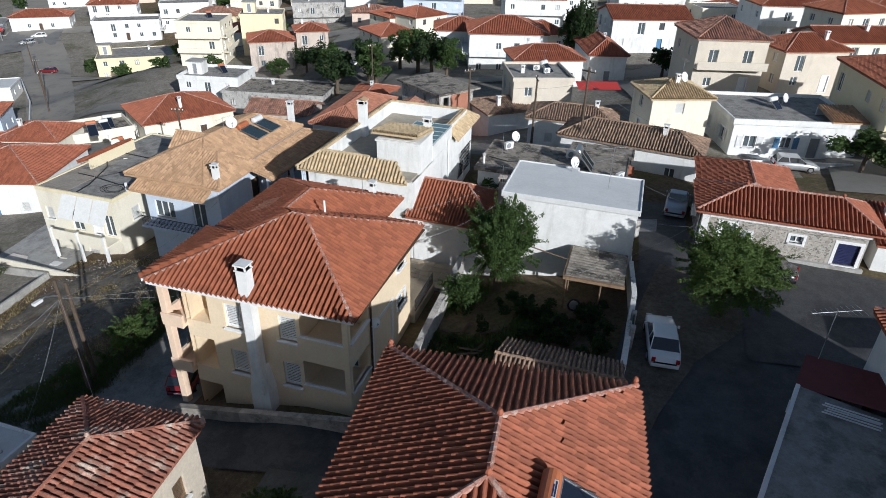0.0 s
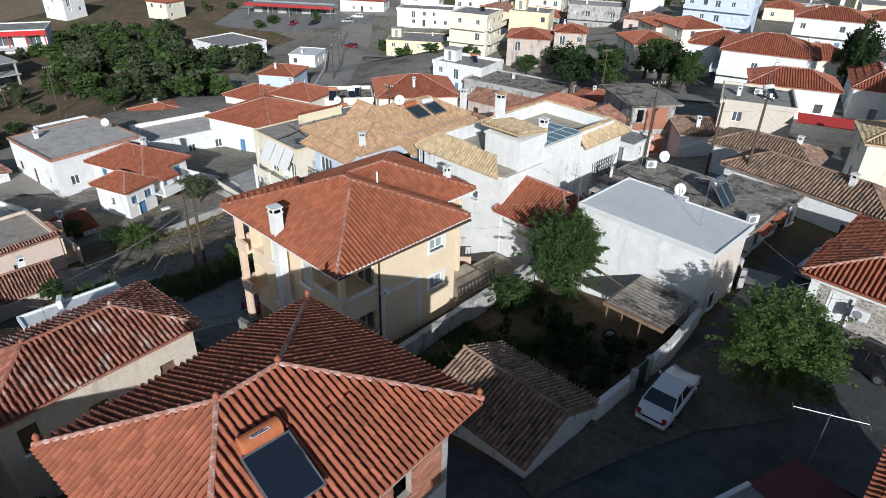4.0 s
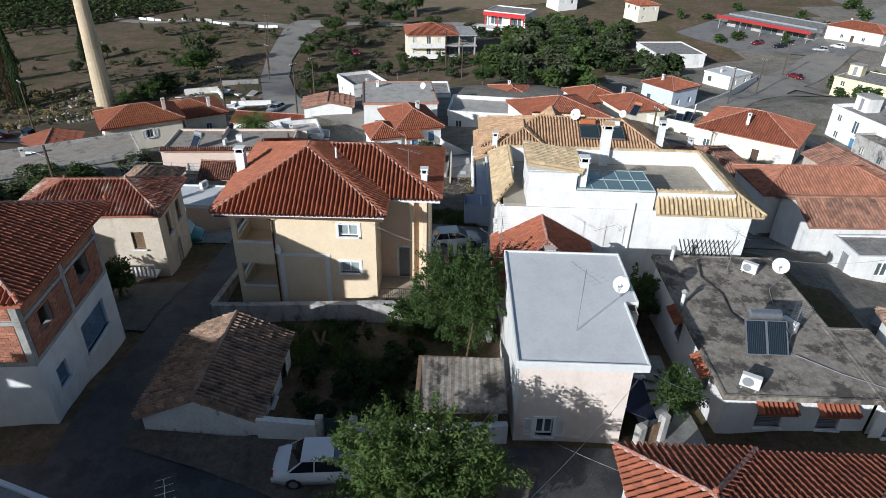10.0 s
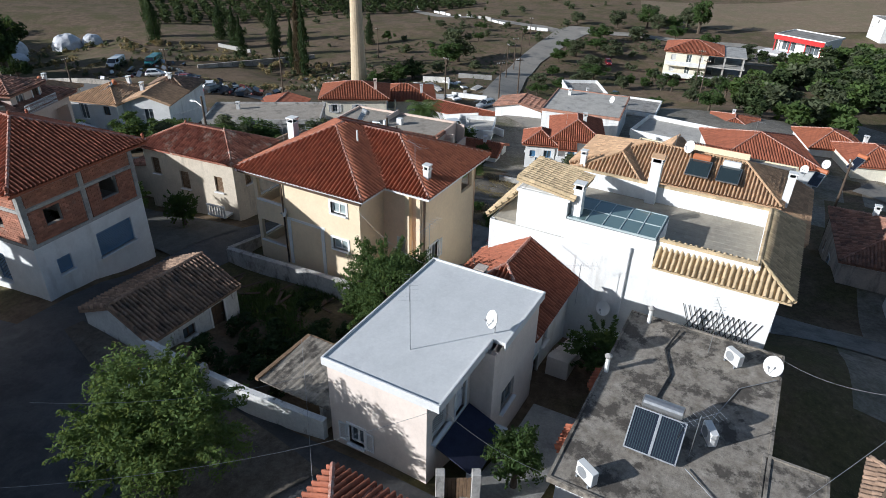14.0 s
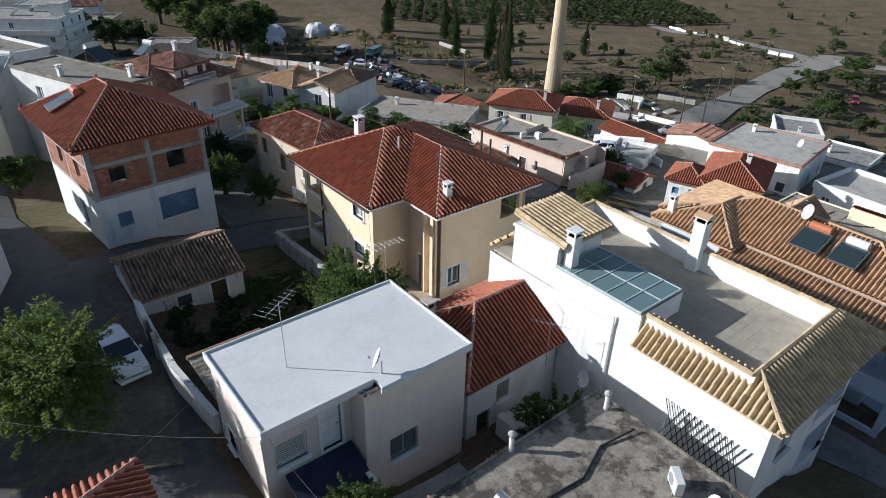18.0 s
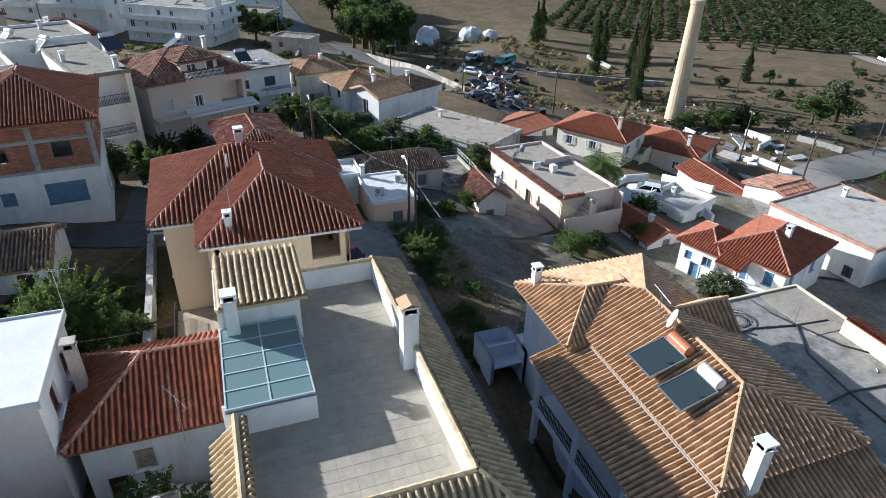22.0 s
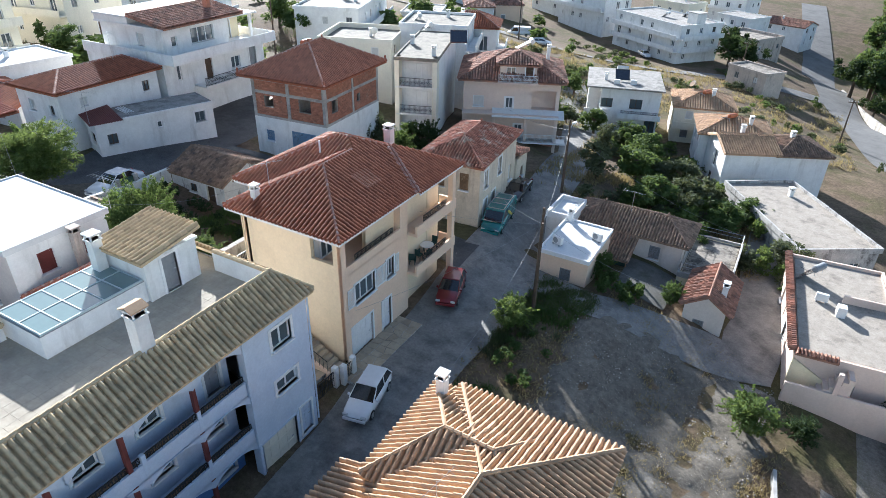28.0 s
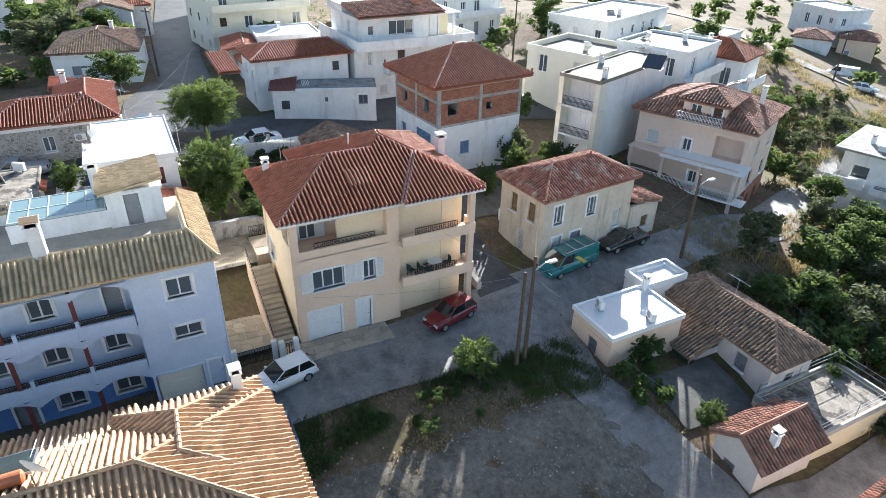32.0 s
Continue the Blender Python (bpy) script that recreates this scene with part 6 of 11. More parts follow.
def heater(x, y, z, rz):
    """A roof solar water heater: a tilted collector with its tank."""
    t = thing("solar_water_heater", "solar water heater with white tank on a roof", "solar heater", pose(x, y, z, 0, 0, rz), "roof solar heaters")
    part("collector", kept("rh_c", lambda: Geo().slab([(-0.95, -0.9, 0.25), (0.95, -0.9, 0.25), (0.95, 0.7, 1.25), (-0.95, 0.7, 1.25)], 0.09).mesh("collector", SOLAR)), None, t)
    part("tank", kept("rh_t", lambda: Geo().tube([(-0.75, 0.9, 1.4), (0.75, 0.9, 1.4)], 0.27, 12).mesh("tank", PLASTIC, True)), None, t)
    part("stand", kept("rh_s", lambda: Geo().tube([(-0.8, 0.9, -0.05), (-0.8, 0.8, 1.3)], 0.03, 5).tube([(0.8, 0.9, -0.05), (0.8, 0.8, 1.3)], 0.03, 5).tube([(-0.8, -0.8, 0.0), (-0.8, 0.9, 0.0)], 0.03, 5).tube([(0.8, -0.8, 0.0), (0.8, 0.9, 0.0)], 0.03, 5).mesh("stand", STEEL)), None, t)


def white_annex():
    h = House("low white annex with a flat roof and small tiled canopy", (10.0, 22.0, 5.0), -18)
    h.block(8.1, 12.0, 16.3, 26.6, 3.5, 7.5, WHITE, {"W": [(17.6, 6.0, 0.95, 0.95, "wins", GREYPAINT), (21.3, 6.2, 0.45, 0.6, "winb"), (25.4, 5.6, 0.8, 0.9, "win", DARKWOOD)], "N": [(9.3, 5.7, 1.1, 0.9, "win", DARKWOOD), (11.1, 4.9, 0.9, 2.0, "door", GREYPAINT)]})
    h.geo("roof", Geo().box(7.95, 12.0, 16.2, 24.3, 7.5, 7.62), ROOFPALE)
    h.geo("roof_edge", Geo().cbox(7.9, 8.08, 16.1, 24.3, 7.45, 7.72, 0.02), WHITE)
    # canopy in dark red-brown, the shade on it put into the colour
    g = Geo()
    for i in range(22):
        y = 24.3 + 2.7 * i / 22
        g.slab([(7.9, y, 7.55), (7.9, y + 0.085, 7.6), (12.0, y + 0.085, 8.05), (12.0, y, 8.0)], 0.02).slab([(7.9, y + 0.085, 7.6), (7.9, y + 0.123, 7.55), (12.0, y + 0.123, 8.0), (12.0, y + 0.085, 8.05)], 0.02)
    h.geo("sheet_canopy", g, RUSTRED, "dark red corrugated sheet canopy")


def upper_terrace_house():
    h = House("white house with roof terrace and a tile-covered upper room", (17.5, 10.4, 5.0), 2)
    h.block(12.6, 23.5, 3.6, 17.4, 3.0, 10.4, WHITE, {"W": [(15.6, 8.3, 0.5, 1.5, "winb"), (11.8, 7.6, 0.95, 2.1, "door", DARKWOOD), (8.0, 8.0, 1.3, 1.2, "win"), (5.4, 7.6, 1.0, 2.1, "door", GREYPAINT), (14.0, 5.0, 1.0, 1.1, "shut")], "N": [(15.0, 8.0, 1.0, 1.2, "win"), (19, 8, 1, 1.2, "shut")], "S": [(15, 8, 1.2, 1.2, "win")]})
    h.slab(10.8, 23.6, 3.4, 17.6, 10.25, 10.45, WHITE, "terrace_slab")
    for a in ((10.8, 10.95, 3.4, 17.6), (10.95, 23.6, 3.4, 3.55), (10.95, 23.6, 17.45, 17.6)):
        h.geo("parapet", Geo().cbox(*a, 10.45, 11.25, 0.015), WHITE)
    h.slab(10.9, 12.6, 4.0, 14.0, 7.35, 7.5, WHITE, "balcony")
    h.rail(10.98, 14.0, 7.5, 10.0, -90, 0.85)
    h.block(13.0, 21.5, 8.2, 16.6, 10.4, 13.2, WHITE, {"W": [(11.6, 11.3, 3.0, 1.5, "win"), (15.2, 11.4, 0.7, 1.0, "winb")], "N": [(16, 11.4, 1, 1.2, "shut")]})
    h.block(15.0, 21.5, 4.6, 8.2, 10.4, 13.2, YELLOW, {"W": [(6.4, 10.5, 1.0, 2.1, "door")]}, "SW")
    h.geo("column", Geo().cbox(12.5, 12.8, 5.0, 5.3, 10.4, 13.2), WHITE)
    h.slab(12.1, 21.9, 4.5, 17.0, 13.2, 13.36, WHITE, "roof_slab")
    h.lean((12.0, 17.0, 13.4), (12.0, 6.6, 13.5), (17.0, 6.6, 14.3), (17.0, 17.0, 14.2), TILE_OLD, sp=0.25, co=0.4)
    h.slab(17.0, 21.9, 6.6, 17.0, 13.9, 14.1, ROOFWHITE)
    h.block(17.0, 21.8, 6.7, 16.9, 13.3, 13.95, WHITE)
    h.chimney(14.6, 9.0, 13.6, 15.2, 0.5, BRICK)


def street_corner_house():
    h = House("two-storey white house with a low-pitched red tile roof", (15.2, 23.0, 4.8), 2)
    h.block(12.4, 18.0, 18.0, 28.0, 3.0, 10.0, WHITE, {"W": [(25.8, 8.4, 0.7, 0.8, "shut"), (19.4, 8.2, 0.75, 0.95, "win", DARKWOOD)], "N": [(13.6, 8.0, 0.55, 0.8, "win", DARKWOOD), (13.6, 5.2, 0.6, 1.4, "winb"), (16.2, 8.0, 0.8, 1.0, "shut")], "E": [(21, 8, 1, 1.2, "win"), (25, 8, 1, 1.2, "shut")]})
    h.hip(12.0, 18.4, 17.6, 28.4, 10.0, 10.95, TILE_RED, ridge=((15.2, 19.2), (15.2, 25.6)), sp=0.26, co=0.4)
    h.lean((18.2, 30.6, 7.6), (18.2, 28.2, 7.6), (25.0, 28.2, 8.3), (25.0, 30.6, 8.3), TILE_RED, sp=0.26, co=0.4)


def market():
    strip("parking_lot", "grey asphalt parking lot by the main road", [(-206, 116, 10), (-186, 131, 12), (-164, 147, 9)], FARGREY, 0.12, category="parking lot")
    h = House("low supermarket hall with dark canopy and red fascia", (-196.0, 140.0, -14.5), 36, name="supermarket", category="shop", world_xy=False)
    h.block(-15, 15, -6, 6, -3, 4.2, GREYPLASTER, {"S": [(-9, 0.2, 6, 2.6, "winb"), (0, 0.2, 6, 2.6, "winb"), (9, 0.2, 6, 2.6, "winb")]})
    h.flat(-15, 15, -6, 6, 4.2, ROOFPALE, 0.3, 0.3, 0.0, GREYPAINT)
    h.slab(-16, 16, -11, -6.2, 3.6, 4.0, GREYPAINT, "canopy")
    h.geo("fascia", Geo().box(-16.1, 16.1, -11.2, -11.0, 3.3, 4.3), paint("red_fascia", (0.36, 0.03, 0.03), 0.5))
    for x in (-15, -7.5, 0, 7.5, 15):
        h.geo("column", Geo().tube([(x, -10.6, -1), (x, -10.6, 3.6)], 0.15, 8), STEEL)


FARGREY = mat("grey_lot_asphalt", (0.16, 0.158, 0.152), (0.22, 0.215, 0.205), 0.6, 0.9, 0.3, 10, (0.12, 0.118, 0.114), 0.3, 0.5, 0.66)


def tall_narrow_block():
    h = House("tall narrow white block with iron-railed balconies", (-3.5, -5.4, 1.0), 20.6, world_xy=False)
    h.block(-2.25, 2.25, -6.95, 5.6, -3.0, 9.1, WHITE, {"E": [(-3, 6.6, 1.0, 1.2, "win"), (2, 6.6, 1.0, 1.2, "win"), (-3, 3.6, 1.0, 1.2, "win")], "W": []})
    h.block(-2.25, 2.25, 5.6, 6.95, -3.0, 0.4, YELLOW, {"N": [(0.2, -2.4, 2.6, 2.2, "garage")]}, "NEW")
    for z in (0.4, 3.3, 6.2):
        h.balcony(-2.25, 2.25, 5.6, 6.95, z, WHITE)
    for e in (-2.25, 1.75):
        h.geo("side_wall", Geo().cbox(e, e + 0.5, 5.6, 6.95, 0.3, 9.1, 0.01), CREAM)
    for z in (3.3, 6.2):
        h.rail(-1.75, 6.85, z, 3.5, 0, 0.9)
        h.put("window", frame_mesh(1.3, 2.1, 2, TRIMWHITE), -0.4, 5.66, z + 0.05, 180)
    h.flat(-2.25, 2.25, -6.95, 6.95, 9.1, ROOFBEIGE, 0.12, 0.16, 0.05, ROOFBEIGE)
    h.chimney(-1.6, 5.2, 9.0, 9.9, 0.4)
    h.chimney(1.7, 0.2, 9.0, 9.8, 0.4)
    heater(-6.0, -8.0, 10.15, -150)


def balcony_villa():
    h = House("two-storey white villa with flat roof and deep balconies", (-19.6, -32.0, -4.0), 17, world_xy=False)
    w, d = 9.4, 9.6
    W = {"N": [(-1.6, 4.1, 1.6, 1.3, "win", DARKWOOD), (-3.8, 0.6, 1.4, 2.2, "win", DARKWOOD), (2.2, 4.1, 1.5, 1.2, "win", DARKWOOD), (1.0, 0.8, 1.2, 1.3, "shut")], "E": [(2.6, 4.0, 1.2, 1.3, "shut"), (-1, 4.0, 1.0, 1.3, "win")], "W": [(0, 4.0, 1.2, 1.3, "shut"), (-3, 1.0, 1.2, 1.3, "win")]}
    h.block(-w / 2, w / 2 - 1.6, -d / 2, d / 2, -4.0, 6.7, WHITE, W)
    h.block(w / 2 - 1.6, w / 2, -d / 2, d / 2 - 2.6, -4.0, 6.7, WHITE, {}, "NES")
    h.block(w / 2 - 1.6, w / 2, d / 2 - 2.6, d / 2, -4.0, 3.6, WHITE, {}, "NEW")
    h.balcony(-w / 2 - 0.2, 0.6, d / 2, d / 2 + 1.3, 3.2, WHITE)
    h.geo("balcony_wall", Geo().cbox(-w / 2 - 0.2, 0.6, d / 2 + 1.18, d / 2 + 1.3, 3.2, 3.75, 0.01), WHITE)
    h.rail(-w / 2, d / 2 + 1.24, 3.75, 5.0, 0, 0.4)
    h.balcony(w / 2 - 3.4, w / 2 + 0.4, d / 2, d / 2 + 0.9, 3.2, WHITE)
    h.geo("balcony_wall", Geo().cbox(w / 2 - 3.4, w / 2 + 0.4, d / 2 + 0.78, d / 2 + 0.9, 3.2, 4.0, 0.01), WHITE)
    h.slab(-w / 2 - 0.35, w / 2 + 0.35, -d / 2 - 0.35, d / 2 + 0.6, 6.7, 6.92, ROOFPALE, "roof", "pale flat roof")
    for x, y in ((-1.0, 3.0), (1.2, 3.4), (0.1, -0.4)):
        h.geo("roof_box", Geo().cbox(x - 0.4, x + 0.4, y - 0.25, y + 0.25, 6.92, 7.5, 0.02), PLASTIC)
    h.chimney(2.6, 1.6, 6.9, 7.7, 0.4)
    heater(-19.4, -31.0, 2.92, -160)


def cream_pair():
    """Two joined cream houses by the smokestack, with an outside stair between them."""
    H = House("two-storey cream house with red hipped roof and outside stair", (-68.3, -12.2, -10.0), 33, world_xy=False)
    H.block(-4.0, 4.0, -5.2, 5.2, -3.0, 4.8, CREAM, {"E": [(-3.2, 2.6, 0.9, 1.2, "winsh"), (0.6, 2.6, 0.9, 1.2, "winsh"), (-1.2, -0.4, 0.9, 1.1, "shut")], "N": [(2.4, 2.6, 0.9, 1.2, "winsh"), (-1.4, 2.6, 0.9, 1.2, "winsh"), (-2.2, -0.6, 0.9, 2.0, "door", DARKWOOD)]})
    H.hip(-4.5, 4.5, -5.7, 5.7, 4.8, 6.5, TILE_RED, sp=0.27, co=0.42)
    H.chimney(2.0, 3.4, 4.8, 7.2, 0.45, PINK)
    st = H.geo("outside_stair", Geo().box(-3.8, 1.6, 5.2, 6.6, -3.0, -1.2), CREAM)
    for i in range(10):
        H.geo("step", Geo().box(-1.6 + i * 0.3, -1.3 + i * 0.3, 5.2, 6.5, -1.2, 1.5 - i * 0.27), CREAM, parent=st)
    H.geo("stair_wall", Geo().add([(-3.8, 6.5, -2.8), (1.7, 6.5, -2.8), (1.7, 6.5, -0.2), (-1.6, 6.5, 2.4), (-3.8, 6.5, 2.4), (-3.8, 6.7, -2.8), (1.7, 6.7, -2.8), (1.7, 6.7, -0.2), (-1.6, 6.7, 2.4), (-3.8, 6.7, 2.4)],
                                  [(0, 1, 2, 3, 4), (9, 8, 7, 6, 5), (2, 3, 8, 7), (3, 4, 9, 8), (1, 2, 7, 6), (0, 4, 9, 5)]), YELLOW)
    K = House("single-storey cream house with a faded red hipped roof", (-79.8, -9.8, -12.0), 33, world_xy=False)
    K.block(-4.4, 4.4, -5.0, 5.0, -3.0, 4.2, CREAM, {"E": [(-2.2, 1.6, 0.9, 1.2, "winsh"), (2.2, 1.6, 0.9, 1.2, "winsh")], "N": [(2.4, 1.6, 0.9, 1.2, "winsh"), (-0.4, 0.3, 0.9, 2.0, "door", DARKWOOD), (-2.8, 1.6, 0.9, 1.2, "shut")]})
    K.hip(-4.9, 4.9, -5.5, 5.5, 4.2, 5.8, TILE_RED, sp=0.27, co=0.42)
    K.chimney(2.6, 3.0, 4.2, 6.2, 0.45)


def blue_shutter_house():
    """White house in two blocks with blue shutters, a balcony and an outside stair."""
    H = House("white two-storey house with red hipped roofs and blue shutters", (-58.5, 28.5, -5.6), 20, world_xy=False)
    B = BLUEPAINT
    H.block(-5.2, 3.1, -2.0, 3.7, -3.0, 4.1, WHITE, {"E": [(2.4, 2.3, 0.8, 1.25, "shut", B), (0.2, 1.9, 0.85, 2.0, "door", B), (2.6, -0.3, 0.8, 1.2, "shut", B)], "N": [(1.6, 2.3, 0.8, 1.25, "shut", B), (-2.4, 2.3, 0.8, 1.25, "shut", B)], "S": [(-3.4, 2.3, 0.8, 1.2, "shut", B)]})
    H.hip(-5.6, 3.5, -2.6, 4.1, 4.1, 5.7, TILE_BRIGHT, sp=0.26, co=0.4)
    H.block(-0.6, 3.8, -5.4, -1.8, -3.0, 3.55, WHITE, {"E": [(-4.5, 1.9, 0.7, 0.8, "shut", B), (-2.7, 1.9, 0.9, 0.9, "win", B), (-3.7, -0.2, 0.85, 2.0, "door", B)], "S": [(1.6, 1.7, 0.5, 0.7, "win", GREYPAINT)]})
    H.hip(-1.0, 4.2, -5.8, -1.5, 3.55, 4.7, TILE_BRIGHT, sp=0.26, co=0.4)
    H.lean((5.0, 0.8, 3.5), (5.0, -1.5, 3.5), (3.1, -1.5, 4.0), (3.1, 0.8, 4.0), TILE_BRIGHT, sp=0.26, co=0.4)
    H.balcony(3.1, 5.2, -1.7, 3.6, 1.85, WHITE)
    H.geo("balcony_wall", Geo().cbox(5.05, 5.2, -1.7, 1.2, 1.85, 2.7, 0.015).cbox(3.1, 5.05, 3.45, 3.6, 1.85, 2.7, 0.015), WHITE)
    for y in (-1.5, 0.7):
        H.geo("post", Geo().cbox(4.75, 4.95, y - 0.1, y + 0.1, 1.85, 3.5), WHITE)
    st = H.geo("outside_stair", Geo().box(3.1, 4.4, 3.6, 8.0, -2.0, -0.4), WHITE)
    for i in range(10):
        H.geo("step", Geo().box(3.1, 4.35, 3.6 + 0.36 * i, 3.96 + 0.36 * i, -0.5, 1.7 - 0.2 * i), WHITE, parent=st)
    H.geo("stair_wall", Geo().add([(4.4, 3.6, -2), (4.4, 7.6, -2), (4.4, 7.6, 0.4), (4.4, 3.6, 2.7), (4.56, 3.6, -2), (4.56, 7.6, -2), (4.56, 7.6, 0.4), (4.56, 3.6, 2.7)], [(0, 1, 2, 3), (7, 6, 5, 4), (3, 2, 6, 7), (1, 5, 6, 2), (0, 3, 7, 4)]), WHITE)
    H.chimney(-0.6, 1.6, 4.4, 6.2, 0.45)


def yellow_flats():
    """Pale yellow house with a felted flat roof, cloth blinds on its south side."""
    h = House("pale yellow two-storey house with grey felted flat roof", (-45.0, 46.0, -4.0))
    x0, x1, y0, y1 = -50.6, -42.0, 38.6, 54.0
    h.block(x0, x1, y0, y1, -7.0, 2.1, CREAM, {"S": [(-49.6, -0.9, 0.9, 1.2, "shut"), (-46.6, -1.6, 1.3, 2.1, "winb"), (-44.4, -1.6, 0.9, 2.1, "door", TRIMWHITE), (-43.0, -1.6, 1.1, 2.1, "winb"), (-45.6, -4.6, 1.2, 1.2, "shut")],
                                            "E": [(41.0, -0.6, 1.1, 1.2, "shut"), (50.0, -0.6, 1.1, 1.2, "shut")], "W": [(42.0, -0.6, 1.1, 1.2, "winsh"), (47.0, -0.6, 1.1, 1.2, "winsh")]})
    roof = h.flat(x0, x1, y0, y1, 2.1, ROOFPALE, 0.12, 0.16, 0.0, YELLOW)
    # thin brown sheet painting in the shaded part of the felt roof
    h.slab(x0 + 0.18, -47.2, y0 + 0.18, 43.4, 2.1, 2.13, ROOFWARM, "felt_patch", "brown felted part of the flat roof")
    for pts in ([(-46.2, 39.0), (-46.4, 40.6), (-47.0, 42.2), (-48.0, 44.6), (-49.3, 46.0)], [(-42.2, 42.0), (-44.0, 41.6), (-47.0, 42.2), (-49.3, 42.4)], [(-44.6, 53.8), (-44.9, 48.0), (-45.4, 44.6), (-47.0, 42.2)], [(-42.2, 48.2), (-45.0, 47.8), (-49.3, 48.2)]):
        h.geo("felt_seam", Geo().tube([(x, y, 2.12) for x, y in pts], 0.07, 6), IRON, "black bitumen seam", parent=roof)
    h.lean((-50.5, 49.6, 2.6), (-50.5, 43.6, 2.6), (-49.0, 43.6, 3.15), (-49.0, 49.6, 3.15), TILE_RED, sp=0.25)
    h.geo("low_wall", Geo().box(-49.1, -48.94, 43.6, 49.6, 2.1, 3.1), YELLOW)
    for x in (-47.5, -45.75, -44.0):
        h.geo("blind", Geo().slab([(x, y0 - 0.03, 1.95), (x + 1.65, y0 - 0.03, 1.95), (x + 1.65, y0 - 1.2, 0.1), (x, y0 - 1.2, 0.1)], 0.03), AWNWHITE, "white cloth blind hung from the wall")
    for z in (-1.72, -4.7):
        h.balcony(-48.2, -42.1, y0 - 1.7, y0, z, CREAM)
        h.geo("balcony_wall", Geo().cbox(-48.2, -42.1, y0 - 1.7, y0 - 1.56, z, z + 0.85, 0.015), CREAM)
        for x in (-48.1, -45.2, -42.3):
            h.geo("balcony_pier", Geo().cbox(x - 0.12, x + 0.12, y0 - 1.75, y0 - 1.5, z - 2.6, z + 0.95, 0.015), WHITE)
    h.geo("terrace", Geo().cbox(-53.6, -41.0, 34.4, y0 - 1.8, -6.6, -4.4, 0.02), PALE)
    h.geo("terrace_wall", Geo().cbox(-53.6, -41.0, 34.4, 34.58, -4.4, -3.4, 0.015), CREAM)
    for k, (x, y) in enumerate(((-47.5, 36.0), (-45.2, 35.4), (-43.6, 36.1))):
        t = thing("plastic_crate", "white plastic crate standing on the yard terrace", "crate", pose(x, y, -4.4, 0, 0, 20 * k))
        part("side", Geo().cbox(-0.45, 0.45, -0.3, 0.3, 0, 0.5, 0.03), PLASTIC, t)
        part("rim", Geo().cbox(-0.49, 0.49, -0.34, 0.34, 0.5, 0.56, 0.02), PLASTIC, t)
    t = thing("cable_coil", "loose coil of black cable lying on the flat roof", "cable", pose(-43.6, 40.6, 2.14))
    for i in range(4):
        part("loop", Geo().tube([((0.75 + 0.12 * i) * math.cos(a) + 0.1 * math.sin(i * 2), (0.6 + 0.1 * i) * math.sin(a) + 0.1 * math.cos(i * 3), 0.02 + 0.03 * i) for a in np.linspace(0.3 * i, 6.0 + 0.3 * i, 22)], 0.022, 5), CABLE, t)
    for y in (40.6, 43.2, 46.4):
        h.geo("roof_post", Geo().cbox(-42.19, -42.01, y - 0.09, y + 0.09, 2.1, 3.0, 0.015), WHITE)


def frame_building():
    h = House("unfinished grey concrete building with hollow brick infill", (-24.7, 76.4, -1.5), 55, world_xy=False, name="unfinished_building", category="building")
    h.block(-2.7, 2.7, -4.0, 4.0, -2.5, 6.2, GREYPLASTER, {"S": [(-1.6, 4.2, 0.8, 1.5, "hole")], "E": [(-1.5, 3.8, 1.4, 1.3, "hole"), (1.8, 3.8, 1.4, 1.3, "hole"), (0, 0.2, 2.4, 2.3, "hole")]})
    for z in (0.2, 3.3):
        h.geo("brick_infill", Geo().box(-2.3, 1.9, -4.04, -3.98, z, z + 2.5 if z < 1 else z + 0.8), BRICK)
    h.geo("brick_infill", Geo().box(-0.9, 1.9, -4.045, -3.98, 4.1, 5.9), BRICK)
    for z in (2.9, 5.95):
        h.slab(-2.78, 2.78, -4.08, 4.08, z, z + 0.25, CONCRETE, "floor_slab")
    h.slab(-3.3, 3.3, -4.7, 4.7, 6.2, 6.4, ROOFGREY, "roof_slab")
    h.geo("steel_rods", Geo().tube([(2.4, -3.6, 6.3), (2.45, -3.6, 7.2)], 0.02, 4), IRON)


RT, BT, TT, OT, DT = TILE_RED, TILE_BRIGHT, TILE_TAN, TILE_OLD, TILE_DARK
# east of the brick house
street_corner_house()
white_annex()
upper_terrace_house()

far_house(35.8, 41.6, 11.3, 9.0, -8, 8.2, 3.6, "hip", WHITE, DT, 1.5, sp=0.27, co=0.42)
far_house(47.0, 21.6, 12.0, 14.0, 8, 13.4, 9.3, "flat", CREAM, ROOFBEIGE, balcony="W")
far_house(31.6, 25.4, 7.0, 4.6, -8, 7.6, 3.0, "gx", OLDPLASTER, TILE_RED, 0.6)
far_house(33.0, 19.6, 7.0, 8.0, -4, 8.6, 3.6, "flat", WHITE, ROOFWHITE)
far_house(60.0, 40.0, 8.0, 7.0, -5, 8.4, 4.0, "gx", WHITE, DT, 1.2)
far_house(24.6, 24.6, 6.0, 4.4, 3, 7.0, 2.6, "gx", WHITE, RT, 0.8)
far_house(8.9, -10.4, 9.0, 9.0, 21, 8.8, 5.0, "flat", CREAM, ROOFBEIGE)
far_house(28.0, -31.0, 20.0, 10.0, -68, 9.0, 6.4, "flat", WHITE, ROOFPALE, balcony="S")
far_house(24.0, -50.0, 9.0, 7.0, -68, 5.4, 4.0, "flat", WHITE, ROOFPALE)
far_house(33.0, -91.0, 8.5, 7.0, -60, 0.2, 4.4, "hip", WHITE, OT, 1.2)
